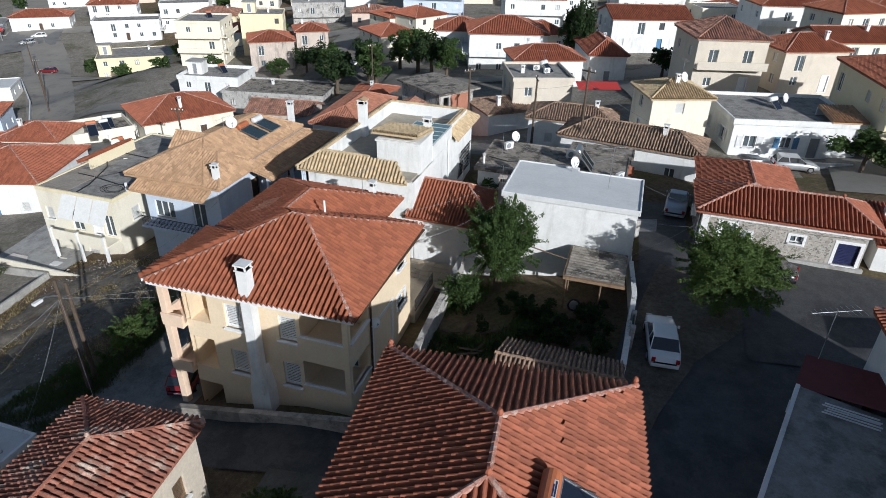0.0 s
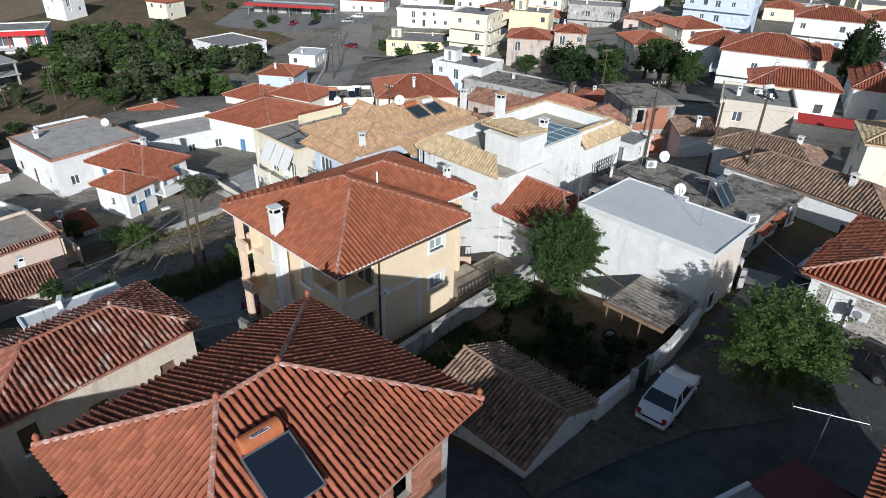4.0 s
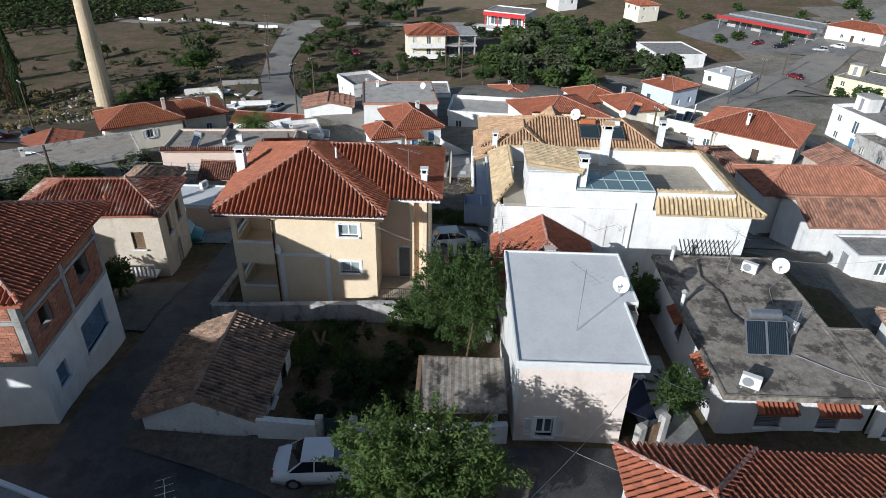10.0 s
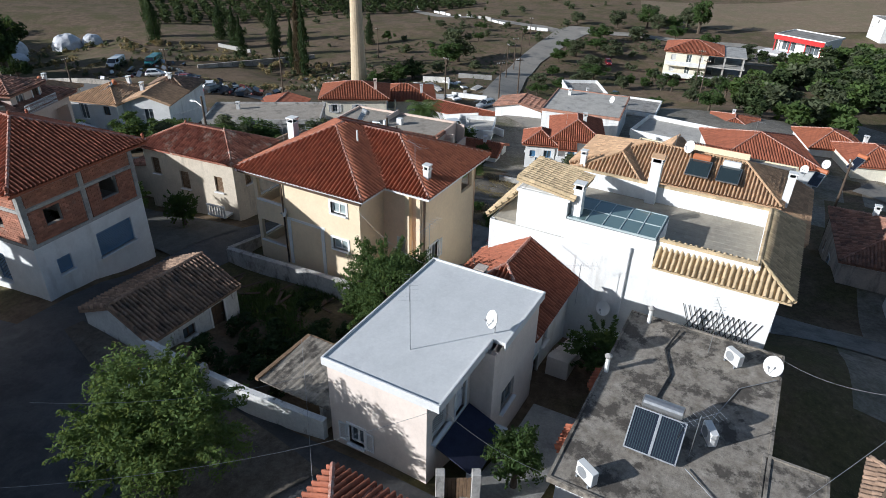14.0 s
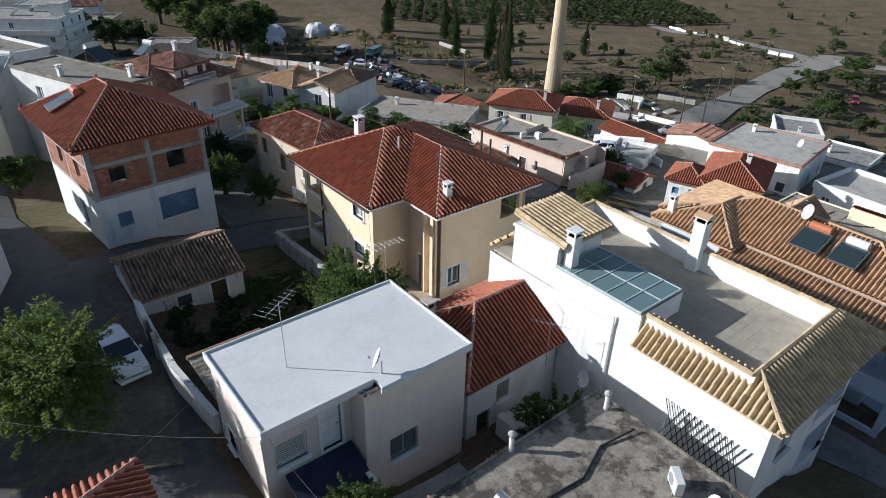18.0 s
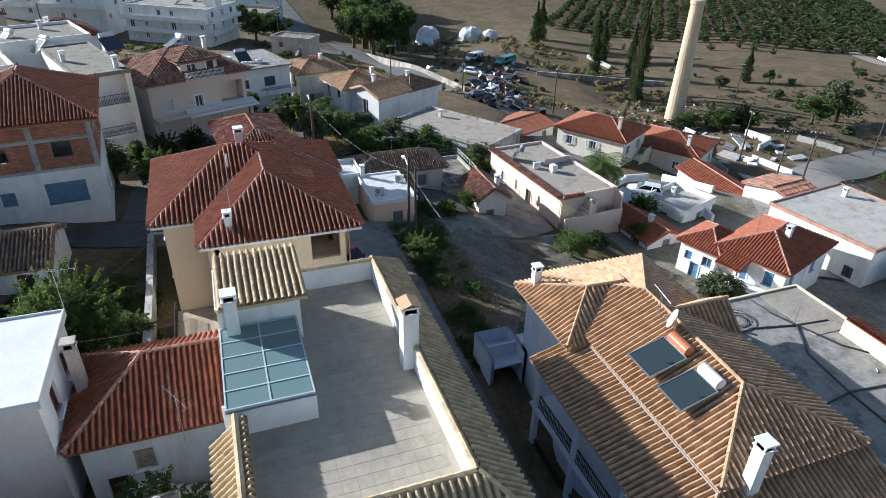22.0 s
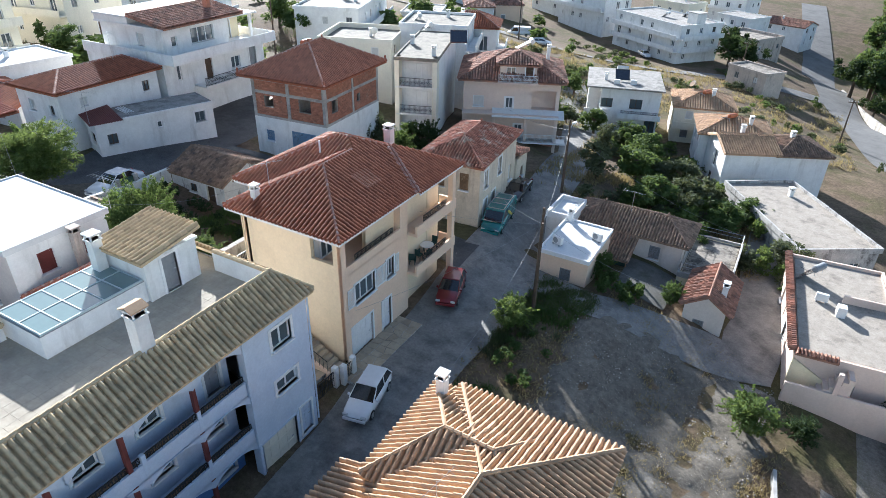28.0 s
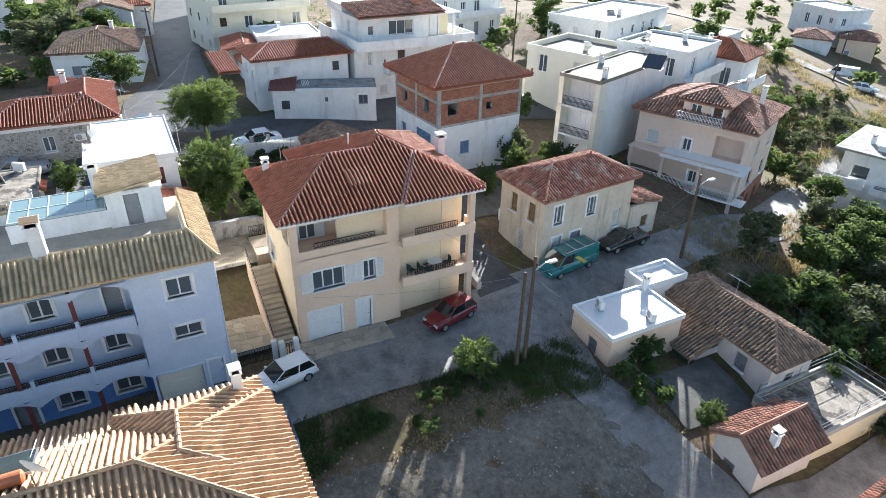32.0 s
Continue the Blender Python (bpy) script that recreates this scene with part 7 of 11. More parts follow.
far_house(30.5, -103.0, 8.0, 7.0, -60, -0.6, 4.6, "hip", PEACH, OT, 1.3)
# the next two houses are added to throw shade on the street
far_house(63.0, 18.5, 12.0, 12.0, 8, 13.0, 9.4, "flat", CREAM, ROOFBEIGE, balcony="W")
far_house(80.0, 15.0, 14.0, 12.0, 8, 13.0, 9.4, "flat", WHITE, ROOFBEIGE, balcony="W")
far_house(45.0, -12.0, 12.0, 10.0, 12, 11.0, 6.5, "flat", WHITE, ROOFPALE, balcony="W")
far_house(66.0, 38.0, 12.0, 8.0, 0, 8.5, 4.5, "hip", WHITE, RT, 1.4)
far_house(62.0, -5.0, 12.0, 12.0, 10, 11.5, 7.5, "flat", CREAM, ROOFPALE, balcony="N")
far_house(74.0, 56.0, 12.0, 10.0, 0, 10.0, 6.0, "flat", WHITE, ROOFPALE)
far_house(40.0, 58.0, 11.0, 7.0, 5, 8.2, 3.4, "gx", GREYPLASTER, DT, 1.3)
# tall narrow block and the house behind it
tall_narrow_block()
far_house(2.6, -18.4, 8.5, 9.0, 21, 10.2, 8.4, "flat", WHITE, ROOFBEIGE, balcony="W")
far_house(2.0, -27.0, 7.5, 6.0, 21, 8.6, 6.5, "hip", WHITE, RT, 1.6, balcony="W")
# along the downhill lane
balcony_villa()
far_house(-29.8, -36.0, 7.5, 7.5, 14, 0.4, 5.2, "hip", CREAM, TT, 1.5, balcony="N")
far_house(-35.0, -27.0, 8.0, 7.0, 14, 0.2, 5.0, "hip", WHITE, TT, 1.4)
far_house(-36.9, -21.5, 5.8, 6.0, 27, 0.1, 5.6, "gx", WHITE, TT, 1.2, blank="NW", sp=0.27, co=0.42)
far_house(-42.1, -24.2, 5.8, 6.0, 27, 0.0, 5.5, "hip", WHITE, DT, 1.3, blank="NE", sp=0.27, co=0.42)
far_house(-43.8, -8.7, 7.4, 14.6, 33, -1.6, 3.4, "flat", GREYPLASTER, ROOFWARM)
far_house(-10.0, -104.0, 22.0, 12.0, -35, 0.0, 8.0, "flat", WHITE, ROOFPALE, balcony="NW", box=True)
far_house(12.0, -118.0, 16.0, 10.0, -25, 2.0, 7.0, "flat", WHITE, ROOFPALE, balcony="N")
far_house(-27.0, -122.0, 12.0, 10.0, -30, -5.2, 3.2, "flat", OLDPLASTER, ROOFGREY)
far_house(-22.0, -152.0, 11.0, 9.0, -30, -5.0, 6.4, "flat", WHITE, ROOFPALE, balcony="N")
far_house(-4.0, -150.0, 12.0, 9.0, -24, -3.0, 6.4, "flat", CREAM, ROOFPALE, balcony="N")
far_house(-34.0, -172.0, 12.0, 9.0, -20, -9.0, 5.0, "gx", WHITE, OT, 1.4)
far_house(-16.0, -180.0, 12.0, 10.0, -20, -4.0, 6.4, "flat", WHITE, ROOFPALE, balcony="N")
far_house(-33.0, -80.0, 9.0, 5.0, -35, -3.8, 3.0, "flat", OLDPLASTER, ROOFGREY)
far_house(25.0, -128.0, 14.0, 9.0, -20, 3.0, 8.0, "flat", WHITE, ROOFPALE, balcony="N")
far_house(40.0, -105.0, 13.0, 9.0, -10, 4.0, 7.0, "flat", WHITE, ROOFPALE, balcony="W")
# west side
cream_pair()
far_house(-58.5, -20.5, 9.0, 7.0, 22, -6.6, 2.6, "gx", WHITE, BT, 0.9)
blue_shutter_house()
far_house(-72.4, 26.2, 11.0, 10.6, 8, -1.7, 4.6, "flat", WHITE, ROOFLIGHT, rim=TILE_OLD)
far_house(-54.4, 17.6, 4.3, 6.4, 6, -4.4, 2.2, "gy", WHITE, RT, 0.9, sp=0.26, co=0.4)
far_house(-76.5, 14.6, 5.0, 7.4, 8, -4.9, 3.4, "gx", WHITE, OT, 0.9)
far_house(-75.0, 5.5, 4.6, 10.8, -5, -7.4, 3.0, "gy", WHITE, BT, 0.9)
far_house(-62.0, 13.5, 6.0, 5.0, 20, -4.6, 2.6, "flat", WHITE, ROOFLIGHT)
far_house(-56.0, 12.0, 4.0, 3.5, 20, -4.2, 2.2, "flat", WHITE, ROOFWHITE)
far_house(-72.5, 39.5, 8.0, 10.8, -5, -3.8, 3.0, "flat", WHITE, ROOFLIGHT)
far_house(-88.0, 30.0, 8.0, 7.0, 5, -5.6, 4.4, "flat", WHITE, ROOFPALE, balcony="S")
far_house(-92.0, 45.0, 9.0, 7.0, 5, -7.0, 3.2, "hip", WHITE, RT, 1.2)
far_house(-50.0, 50.5, 4.6, 6.0, -5, -1.2, 2.8, "gy", YELLOW, RT, 0.7)
far_house(-107.0, 15.5, 9.0, 7.0, 30, -9.6, 3.6, "flat", WHITE, ROOFPALE)
# north-west
yellow_flats()
far_house(-66.8, 49.6, 11.0, 11.0, 18, -2.0, 4.4, "hip", WHITE, BT, 2.0)
far_house(-84.0, 58.0, 8.0, 7.0, 18, -4.6, 4.0, "hip", WHITE, RT, 1.4)
far_house(-78.0, 63.0, 8.0, 7.0, 18, -4.0, 4.0, "hip", CREAM, BT, 1.4)
far_house(-112.2, 80.1, 8.0, 8.0, 35, -9.8, 4.2, "hip", WHITE_BLUE, BT, 1.4)
far_house(-168.5, 97.0, 16.0, 14.0, 8, -14.6, 4.0, "flat", WHITE, ROOFPALE, balcony="")
far_house(-132.6, 100.2, 7.0, 8.5, 36, -12.0, 3.0, "flat", WHITE, ROOFWHITE)
far_house(-67.0, 78.0, 13.0, 11.0, 55, -3.6, 3.6, "hip", CREAM, BT, 2.2)
far_house(-75.0, 70.0, 8.0, 7.0, 55, -5.2, 3.2, "flat", CREAM, ROOFGREY)
far_house(-122.0, 134.0, 22.0, 12.0, 38, -11.0, 5.4, "flat", YELLOW, ROOFPALE, box=True)
far_house(-78.0, 103.3, 11.5, 9.0, 12, -5.2, 5.4, "flat", WHITE, ROOFPALE, box=True)
far_house(-64.0, 103.0, 19.0, 10.0, 10, -6.4, 3.4, "flat", GREYPLASTER, ROOFGREY)
far_house(-52.0, 84.0, 10.0, 6.0, 10, -3.6, 3.2, "gx", OLDPLASTER, OT, 1.2)
far_house(-25.8, 67.2, 5.0, 8.4, 2, 3.0, 4.0, "gy", WHITE, OT, 1.15, sp=0.27, co=0.42)
far_house(-32.2, 67.8, 5.8, 12.0, 3, 3.0, 4.6, "hip", WHITE, TILE_FADED, 1.3, sp=0.27, co=0.42)
far_house(-42.0, 62.0, 10.0, 8.0, 5, 0.2, 4.4, "hip", OLDPLASTER, OT, 1.5, sp=0.26, co=0.4)
frame_building()
far_house(-12.8, 81.1, 7.4, 8.2, 22, 6.4, 6.0, "flat", BEIGE, ROOFPALE)
far_house(-16.2, 76.8, 6.5, 6.0, 40, 2.9, 4.5, "hip", WHITE, DT, 1.0, sp=0.27, co=0.42)
far_house(-40.5, 91.0, 6.4, 12.0, 10, -2.4, 3.2, "hip", WHITE, BT, 1.2)
far_house(-19.6, 66.0, 3.0, 4.2, 2, 3.2, 2.6, "flat", WHITE, ROOFPALE)
far_house(-6.4, 68.4, 9.0, 4.8, 2, 5.2, 3.6, "hip", WHITE, DT, 1.1, sp=0.26, co=0.4)
far_house(0.2, 59.2, 12.4, 4.6, -8, 6.5, 3.6, "hip", WHITE, DT, 1.2, sp=0.26, co=0.4)
far_house(3.4, 70.6, 6.2, 5.6, 22, 8.3, 5.2, "hip", CREAM, TILE_YELLOW, 1.3, sp=0.26, co=0.4)
solo("awning", Geo().slab([(-2.6, -1.0, -0.25), (2.6, -1.0, -0.25), (2.6, 1.0, 0.25), (-2.6, 1.0, 0.25)], 0.05), paint("red_awning_cloth", (0.42, 0.04, 0.035), 0.7, 0.0, 0.0), "red cloth awning stretched between houses", "awning", pose(-4.8, 78.8, 6.0, 0, 0, 20))
WH = House("single-storey white house with a grey flat roof and shutters", (14.6, 73.4, 2.9), 14, world_xy=False)
WH.block(-6.3, 6.3, -5.0, 5.0, -3.5, 3.8, WHITE, {"S": [(-4.4, 1.3, 1.2, 1.2, "winsh"), (-0.8, 1.3, 1.1, 1.2, "winsh", TRIMWHITE, BLUEPAINT), (2.0, 0.4, 1.0, 2.1, "door", GREYPAINT), (4.4, 1.3, 1.2, 1.2, "winsh")], "W": [(-2.4, 1.3, 1.1, 1.2, "winsh"), (2.0, 1.3, 1.1, 1.2, "shut")], "E": [(0, 1.3, 1.1, 1.2, "shut")]})
WH.flat(-6.3, 6.3, -5.0, 5.0, 3.9, ROOFPALE, 0.35, 0.18, 0.2, WHITE)
WH.geo("lower_terrace", Geo().cbox(-5.9, 4.6, -8.2, -5.0, -3.5, 0.3, 0.02), WHITE)
WH.geo("terrace_wall", Geo().cbox(-5.9, 4.6, -8.2, -8.02, 0.3, 1.1, 0.015), WHITE)
WH.lean((3.0, -5.3, 4.3), (6.5, -5.3, 4.3), (6.5, -1.5, 4.9), (3.0, -1.5, 4.9), TILE_TAN, sp=0.27, co=0.4)
WH.geo("low_wall", Geo().box(3.1, 6.3, -1.5, -1.32, 3.9, 4.85), WHITE)
far_house(9.3, 95.0, 9.0, 9.5, 16, 10.6, 7.0, "hip", BEIGE, OT, 2.0, balcony="S")
far_house(-7.2, 109.0, 5.8, 12.0, 18, 4.6, 4.6, "hip", WHITE, BT, 1.8)
far_house(-25.5, 120.0, 14.0, 11.0, 18, 4.4, 7.4, "hip", WHITE, BT, 2.2, balcony="SW")
far_house(-36.0, 126.0, 10.0, 9.0, 18, 3.0, 6.6, "hip", WHITE, BT, 1.8)
far_house(-14.9, 99.5, 10.5, 7.0, 24, 4.6, 4.0, "hip", WHITE, BT, 1.6)
far_house(-1.4, 126.0, 14.0, 10.0, 20, 7.6, 5.4, "gx", WHITE, BT, 1.6)
far_house(20.0, 98.0, 9.0, 7.0, 25, 9.2, 5.4, "hip", BEIGE, RT, 1.6)
far_house(28.0, 108.0, 13.0, 8.0, 22, 9.2, 5.6, "gx", CREAM, RT, 1.4, balcony="S")
far_house(27.5, 76.0, 11.0, 14.0, 8, 10.8, 6.6, "hip", YELLOW, RT, 2.0)
far_house(-79.1, 125.0, 9.4, 9.0, 34, -2.4, 6.0, "hip", OLDPLASTER, BT, 1.5, balcony="")
far_house(-73.0, 132.0, 7.0, 7.0, 34, -1.2, 6.0, "hip", OLDPLASTER, BT, 1.3)
far_house(-53.0, 130.0, 9.0, 10.0, 50, 0.2, 5.0, "hip", CREAM, BT, 1.6)
far_house(-53.0, 148.0, 9.5, 10.0, 60, 1.2, 5.4, "hip", CREAM, BT, 1.6)
far_house(-60.0, 150.0, 8.0, 9.0, 55, 0.2, 5.0, "hip", CREAM, BT, 1.6)
far_house(-95.0, 124.0, 9.5, 10.0, 20, 0.6, 9.2, "flat", CREAM, ROOFPALE, balcony="SE")
far_house(-58.0, 176.0, 16.0, 14.0, 15, 5.0, 10.0, "flat", WHITE_BLUE, ROOFPALE, balcony="S")
far_house(-90.0, 168.0, 14.0, 10.0, 30, -1.0, 6.5, "flat", GREYPLASTER, CONCRETE, balcony="S")
far_house(-148.0, 158.0, 18.0, 10.0, 36, -8.6, 5.0, "flat", WHITE, ROOFPALE, balcony="E")
far_house(-138.0, 172.0, 14.0, 10.0, 36, -5.0, 6.5, "flat", WHITE, ROOFPALE, balcony="S")
far_house(-178.0, 156.0, 16.0, 9.0, 36, -9.0, 4.0, "hip", WHITE, BT, 1.6)
far_house(-165.0, 172.0, 14.0, 10.0, 36, -6.6, 5.0, "hip", WHITE, BT, 1.6)
far_house(-118.0, 180.0, 14.0, 10.0, 30, -2.6, 6.5, "flat", CREAM, ROOFPALE, balcony="S")
far_house(-192.0, 184.0, 16.0, 12.0, 36, -6.0, 5.0, "hip", WHITE, BT, 1.6)
far_house(-112.0, 205.0, 14.0, 12.0, 30, 1.0, 8.0, "flat", CREAM, ROOFPALE, balcony="S")
far_house(-28.0, 160.0, 14.0, 10.0, 18, 5.0, 6.5, "hip", WHITE, BT, 1.8, balcony="S")
far_house(-2.0, 152.0, 14.0, 10.0, 18, 8.0, 6.5, "hip", WHITE, BT, 1.8)
far_house(24.0, 140.0, 14.0, 10.0, 18, 9.6, 6.5, "hip", WHITE, RT, 1.8, balcony="S")
far_house(44.0, 150.0, 12.0, 10.0, 18, 9.6, 6.5, "hip", CREAM, RT, 1.8)
far_house(44.0, 112.0, 12.0, 10.0, 18, 9.6, 6.0, "hip", WHITE, RT, 1.8)
far_house(-70.0, 215.0, 14.0, 12.0, 18, 2.0, 6.5, "hip", WHITE, BT, 1.8)
far_house(-25.0, 200.0, 16.0, 12.0, 18, 4.0, 6.5, "flat", CREAM, ROOFPALE)
far_house(15.0, 205.0, 16.0, 12.0, 18, 6.0, 6.5, "hip", WHITE, RT, 1.8)
far_house(-217.0, 100.0, 9.0, 8.0, 20, -9.5, 5.5, "hip", CREAM, BT, 1.5)
far_house(-240.0, 75.0, 10.0, 8.0, 20, -9.0, 5.0, "flat", WHITE, ROOFPALE)
market()


# the rest of the village, lane by lane
def fill_houses():
    r = random.Random(21)
    taken = [(o.matrix_basis.translation.x, o.matrix_basis.translation.y) for o in bpy.data.objects if o.parent is None and o.get("group") == "village houses"]
    roads = ((-92, 74, -230, 200, 13), (-30, 62, -46, 130, 6), (-46, 130, -44, 200, 6))

    def clear(x, y):
        if any((x - a) ** 2 + (y - b) ** 2 < 13.5 ** 2 for a, b in taken):
            return False
        for xa, ya, xb, yb, w in roads:
            f = max(0, min(1, ((x - xa) * (xb - xa) + (y - ya) * (yb - ya)) / ((xb - xa) ** 2 + (yb - ya) ** 2)))
            if math.hypot(x - xa - f * (xb - xa), y - ya - f * (yb - ya)) < w + 5:
                return False
        return True
    for i in range(15):
        for j in range(12):
            x, y = -190 + i * 17 + r.uniform(-4, 4), 92 + j * 15 + r.uniform(-4, 4)
            if y < 118 - (x + 60) * 0.62 and x < -60 or not clear(x, y) or r.random() < 0.2 or len(taken) > 150:
                continue
            taken.append((x, y))
            h = r.choice((3.4, 3.4, 6.2, 6.2, 6.4, 9.0))
            kind = r.choice(("hip", "hip", "hip", "flat", "flat"))
            wall = r.choice((WHITE, WHITE, WHITE, CREAM, CREAM, PINK, YELLOW, GREYPLASTER))
            rm = r.choice((BT, BT, RT, RT, OT, TT)) if kind == "hip" else r.choice((ROOFPALE, ROOFPALE, ROOFWHITE, ROOFGREY))
            far_house(x, y, r.uniform(8, 13), r.uniform(7, 10), 20 + r.uniform(-6, 18), ground_z(x, y) + h, h, kind, wall, rm, r.uniform(1.3, 1.9), balcony=r.choice(("", "", "S", "E")) if h > 4 else "", sp=0.45, co=1.6, box=kind == "flat" and r.random() < 0.3)


fill_houses()


# house half built among the olive trees
def half_built():
    H = House("tall cream house, one half still bare concrete frame", (-165.5, 29.6, -19.4), 8, world_xy=False)
    r = random.Random(3)
    H.block(-6.0, 6.0, -9.5, 1.0, -3, 8.6, CREAM, {"E": [(-7.4, 6.6, 1.2, 1.4, "shut"), (-3.6, 6.2, 1.2, 2.0, "winb"), (-0.6, 6.6, 1.0, 1.4, "shut"), (-7.4, 3.7, 1.2, 1.4, "shut"), (-3.6, 3.3, 1.2, 2.0, "winb"), (-7.0, 0.2, 1.2, 2.0, "winb"), (-3.0, 0.5, 1.4, 1.4, "shut")], "S": [(-3.0, 6.6, 1.1, 1.4, "shut"), (2.4, 6.6, 1.1, 1.4, "winb"), (2.4, 3.6, 1.1, 1.4, "shut")]})
    H.hip(-6.6, 6.6, -10, 4.6, 8.7, 10.8, BT, sp=0.32, co=0.7, hh=0.1)
    for z in (2.7, 5.6, 8.4):
        H.geo("floor_slab", Geo().box(-6.4, 6.4, 1.0, 10.0, z, z + 0.28), CONCRETE)
    for x in (-5.8, 0.0, 5.8):
        for y in (5.0, 9.4):
            H.geo("column", Geo().cbox(x - 0.2, x + 0.2, y - 0.2, y + 0.2, -3, 8.5), CONCRETE)
    H.geo("inner_wall", Geo().box(-3.0, 3.0, 2.6, 2.8, -3, 8.4), GREYPLASTER)
    for z in (2.7, 5.6):
        H.geo("balcony", Geo().cbox(5.9, 7.8, -9.3, 0.8, z - 0.2, z, 0.02), CREAM)
        H.geo("balcony_wall", Geo().cbox(7.62, 7.8, -9.3, 0.8, z, z + 0.95, 0.02), WHITE)
    H.geo("awning", Geo().slab([(6.0, -5.2, 2.4), (6.0, -3.2, 2.4), (7.4, -3.2, 1.8), (7.4, -5.2, 1.8)], 0.04), RUSTRED, "small red cloth awning")
    for y in (-18, -12.2, -6.4, -0.6, 5.2, 11.0):
        H.geo("garden_wall", Geo().cbox(12, 12.3, y - 2.7, y + 2.7, -1.5, 1.9 - 0.25 * (y > 0), 0.02), WHITE)
        H.geo("gate_pier", Geo().cbox(11.9, 12.4, y - 3.1, y - 2.7, -1.5, 2.3, 0.02), WHITE)
    H.geo("terrace", Geo().cbox(7.9, 11.99, -18, 12, -1.6, 0.2, 0.02), PALE)


half_built()


def shop():
    H = House("small white roadside shop with a red fascia and red posts", (-209, 53.2, -16.4), -24, name="shop", category="shop", world_xy=False)
    red = paint("red_sign_paint", (0.5, 0.02, 0.02), 0.4)
    H.block(-5, 5, -7, 7, -2, 4.6, WHITE, {"E": [(-3.5, 0.4, 4, 2.8, "winb"), (3.5, 0.4, 4, 2.8, "winb")], "S": [(0, 1.0, 2.0, 1.4, "winb")]})
    H.flat(-5, 6.6, -7, 7, 4.7, ROOFPALE, 0.3, 0.2, 0.5, WHITE)
    H.geo("fascia", Geo().box(7.1, 7.3, -7.5, 7.5, 3.4, 4.7), red)
    for y in (-6.9, -2.3, 2.3, 6.9):
        H.geo("post", Geo().cbox(6.7, 7.0, y - 0.15, y + 0.15, 0, 3.6, 0.02), red)
    H.geo("forecourt", Geo().cbox(5.0, 11.5, -9.5, 9.5, -2.5, 0.05, 0.03), WHITE, "white rendered terrace before the shop")
    for i in range(3):
        H.geo("step", Geo().box(11.5 + 0.5 * i, 12.0 + 0.5 * i, -6, 6, -2.5, -0.35 - 0.4 * i), CONCRETE)


shop()


# ---- pink house with dormer and balconies ----
def pink_house():
    H = House("pale pink three-storey house with balconies, dormer and weathered tile roof", (-11.6, -11.0, -2.1), 24, world_xy=False)
    w, d = 10.6, 9.4
    H.block(-w / 2, w / 2, -d / 2, d / 2, 3.0, 9.4, PINK, {"N": [(3.6, 6.4, 1.2, 1.2, "shut"), (-3.6, 6.2, 2.6, 2.2, "loggia", 1.3), (0.2, 6.3, 0.8, 1.2, "wins"), (-1.0, 3.3, 0.9, 1.2, "wins")],
                                                          "W": [(-2.6, 6.4, 1.2, 1.3, "shut"), (1.4, 6.4, 1.0, 1.3, "shut"), (-2.6, 3.4, 1.1, 1.4, "win", DARKWOOD), (1.4, 3.4, 1.1, 1.4, "win", DARKWOOD)],
                                                          "E": [(2.0, 6.4, 1.0, 1.2, "win")]})
    H.block(-w / 2, w / 2, -d / 2, d / 2 - 3.4, -3.0, 3.0, BRICK, {"W": [(-2.4, 0.4, 1.0, 1.6, "hole"), (0.2, 0.4, 0.9, 1.6, "hole")]})
    H.slab(-w / 2, w / 2, -d / 2, d / 2 + 1.4, 2.8, 3.0, PINK, "floor_slab")
    for x in (-5.1, -1.8, 1.8, 5.1):
        H.geo("column", Geo().cbox(x - 0.16, x + 0.16, d / 2 + 0.9, d / 2 + 1.22, -3.0, 5.9), PINK)
    H.balcony(-w / 2 - 1.0, w / 2 + 1.2, d / 2, d / 2 + 1.5, 3.0, TRIMWHITE)
    H.rail(-w / 2 - 0.9, d / 2 + 1.4, 3.0, 12.4, 0, 0.9, TRIMWHITE)
    H.balcony(-w / 2, w / 2, d / 2, d / 2 + 1.4, 6.0, PINK)
    g = Geo().slab([(-w / 2 - 0.6, d / 2, 6.3), (2.0, d / 2, 6.3), (2.0, d / 2 + 1.7, 5.8), (-w / 2 - 0.6, d / 2 + 1.7, 5.8)], 0.05)
    H.geo("awning", g, AWNWHITE, "pale striped cloth awning")
    H.hip(-w / 2 - 0.6, w / 2 + 0.6, -d / 2 - 0.6, d / 2 + 0.6, 9.4, 11.6, OT, sp=0.3, co=0.5)
    H.block(-2.6, 1.4, 1.2, 4.2, 9.3, 11.0, PINK, {"N": [(-1.8, 9.4, 0.8, 1.5, "door", DARKWOOD), (0.2, 9.8, 1.0, 0.9, "win")]})
    H.hip(-3.0, 1.8, -0.6, 4.6, 11.0, 11.9, OT, sp=0.3, co=0.5)
    H.balcony(-2.8, 1.6, 4.2, 5.5, 9.35, PINK)
    H.rail(-2.7, 5.4, 9.35, 4.2, 0, 0.8, TRIMWHITE)
    H.chimney(-4.0, -1.5, 10.0, 11.8, 0.4)


pink_house()


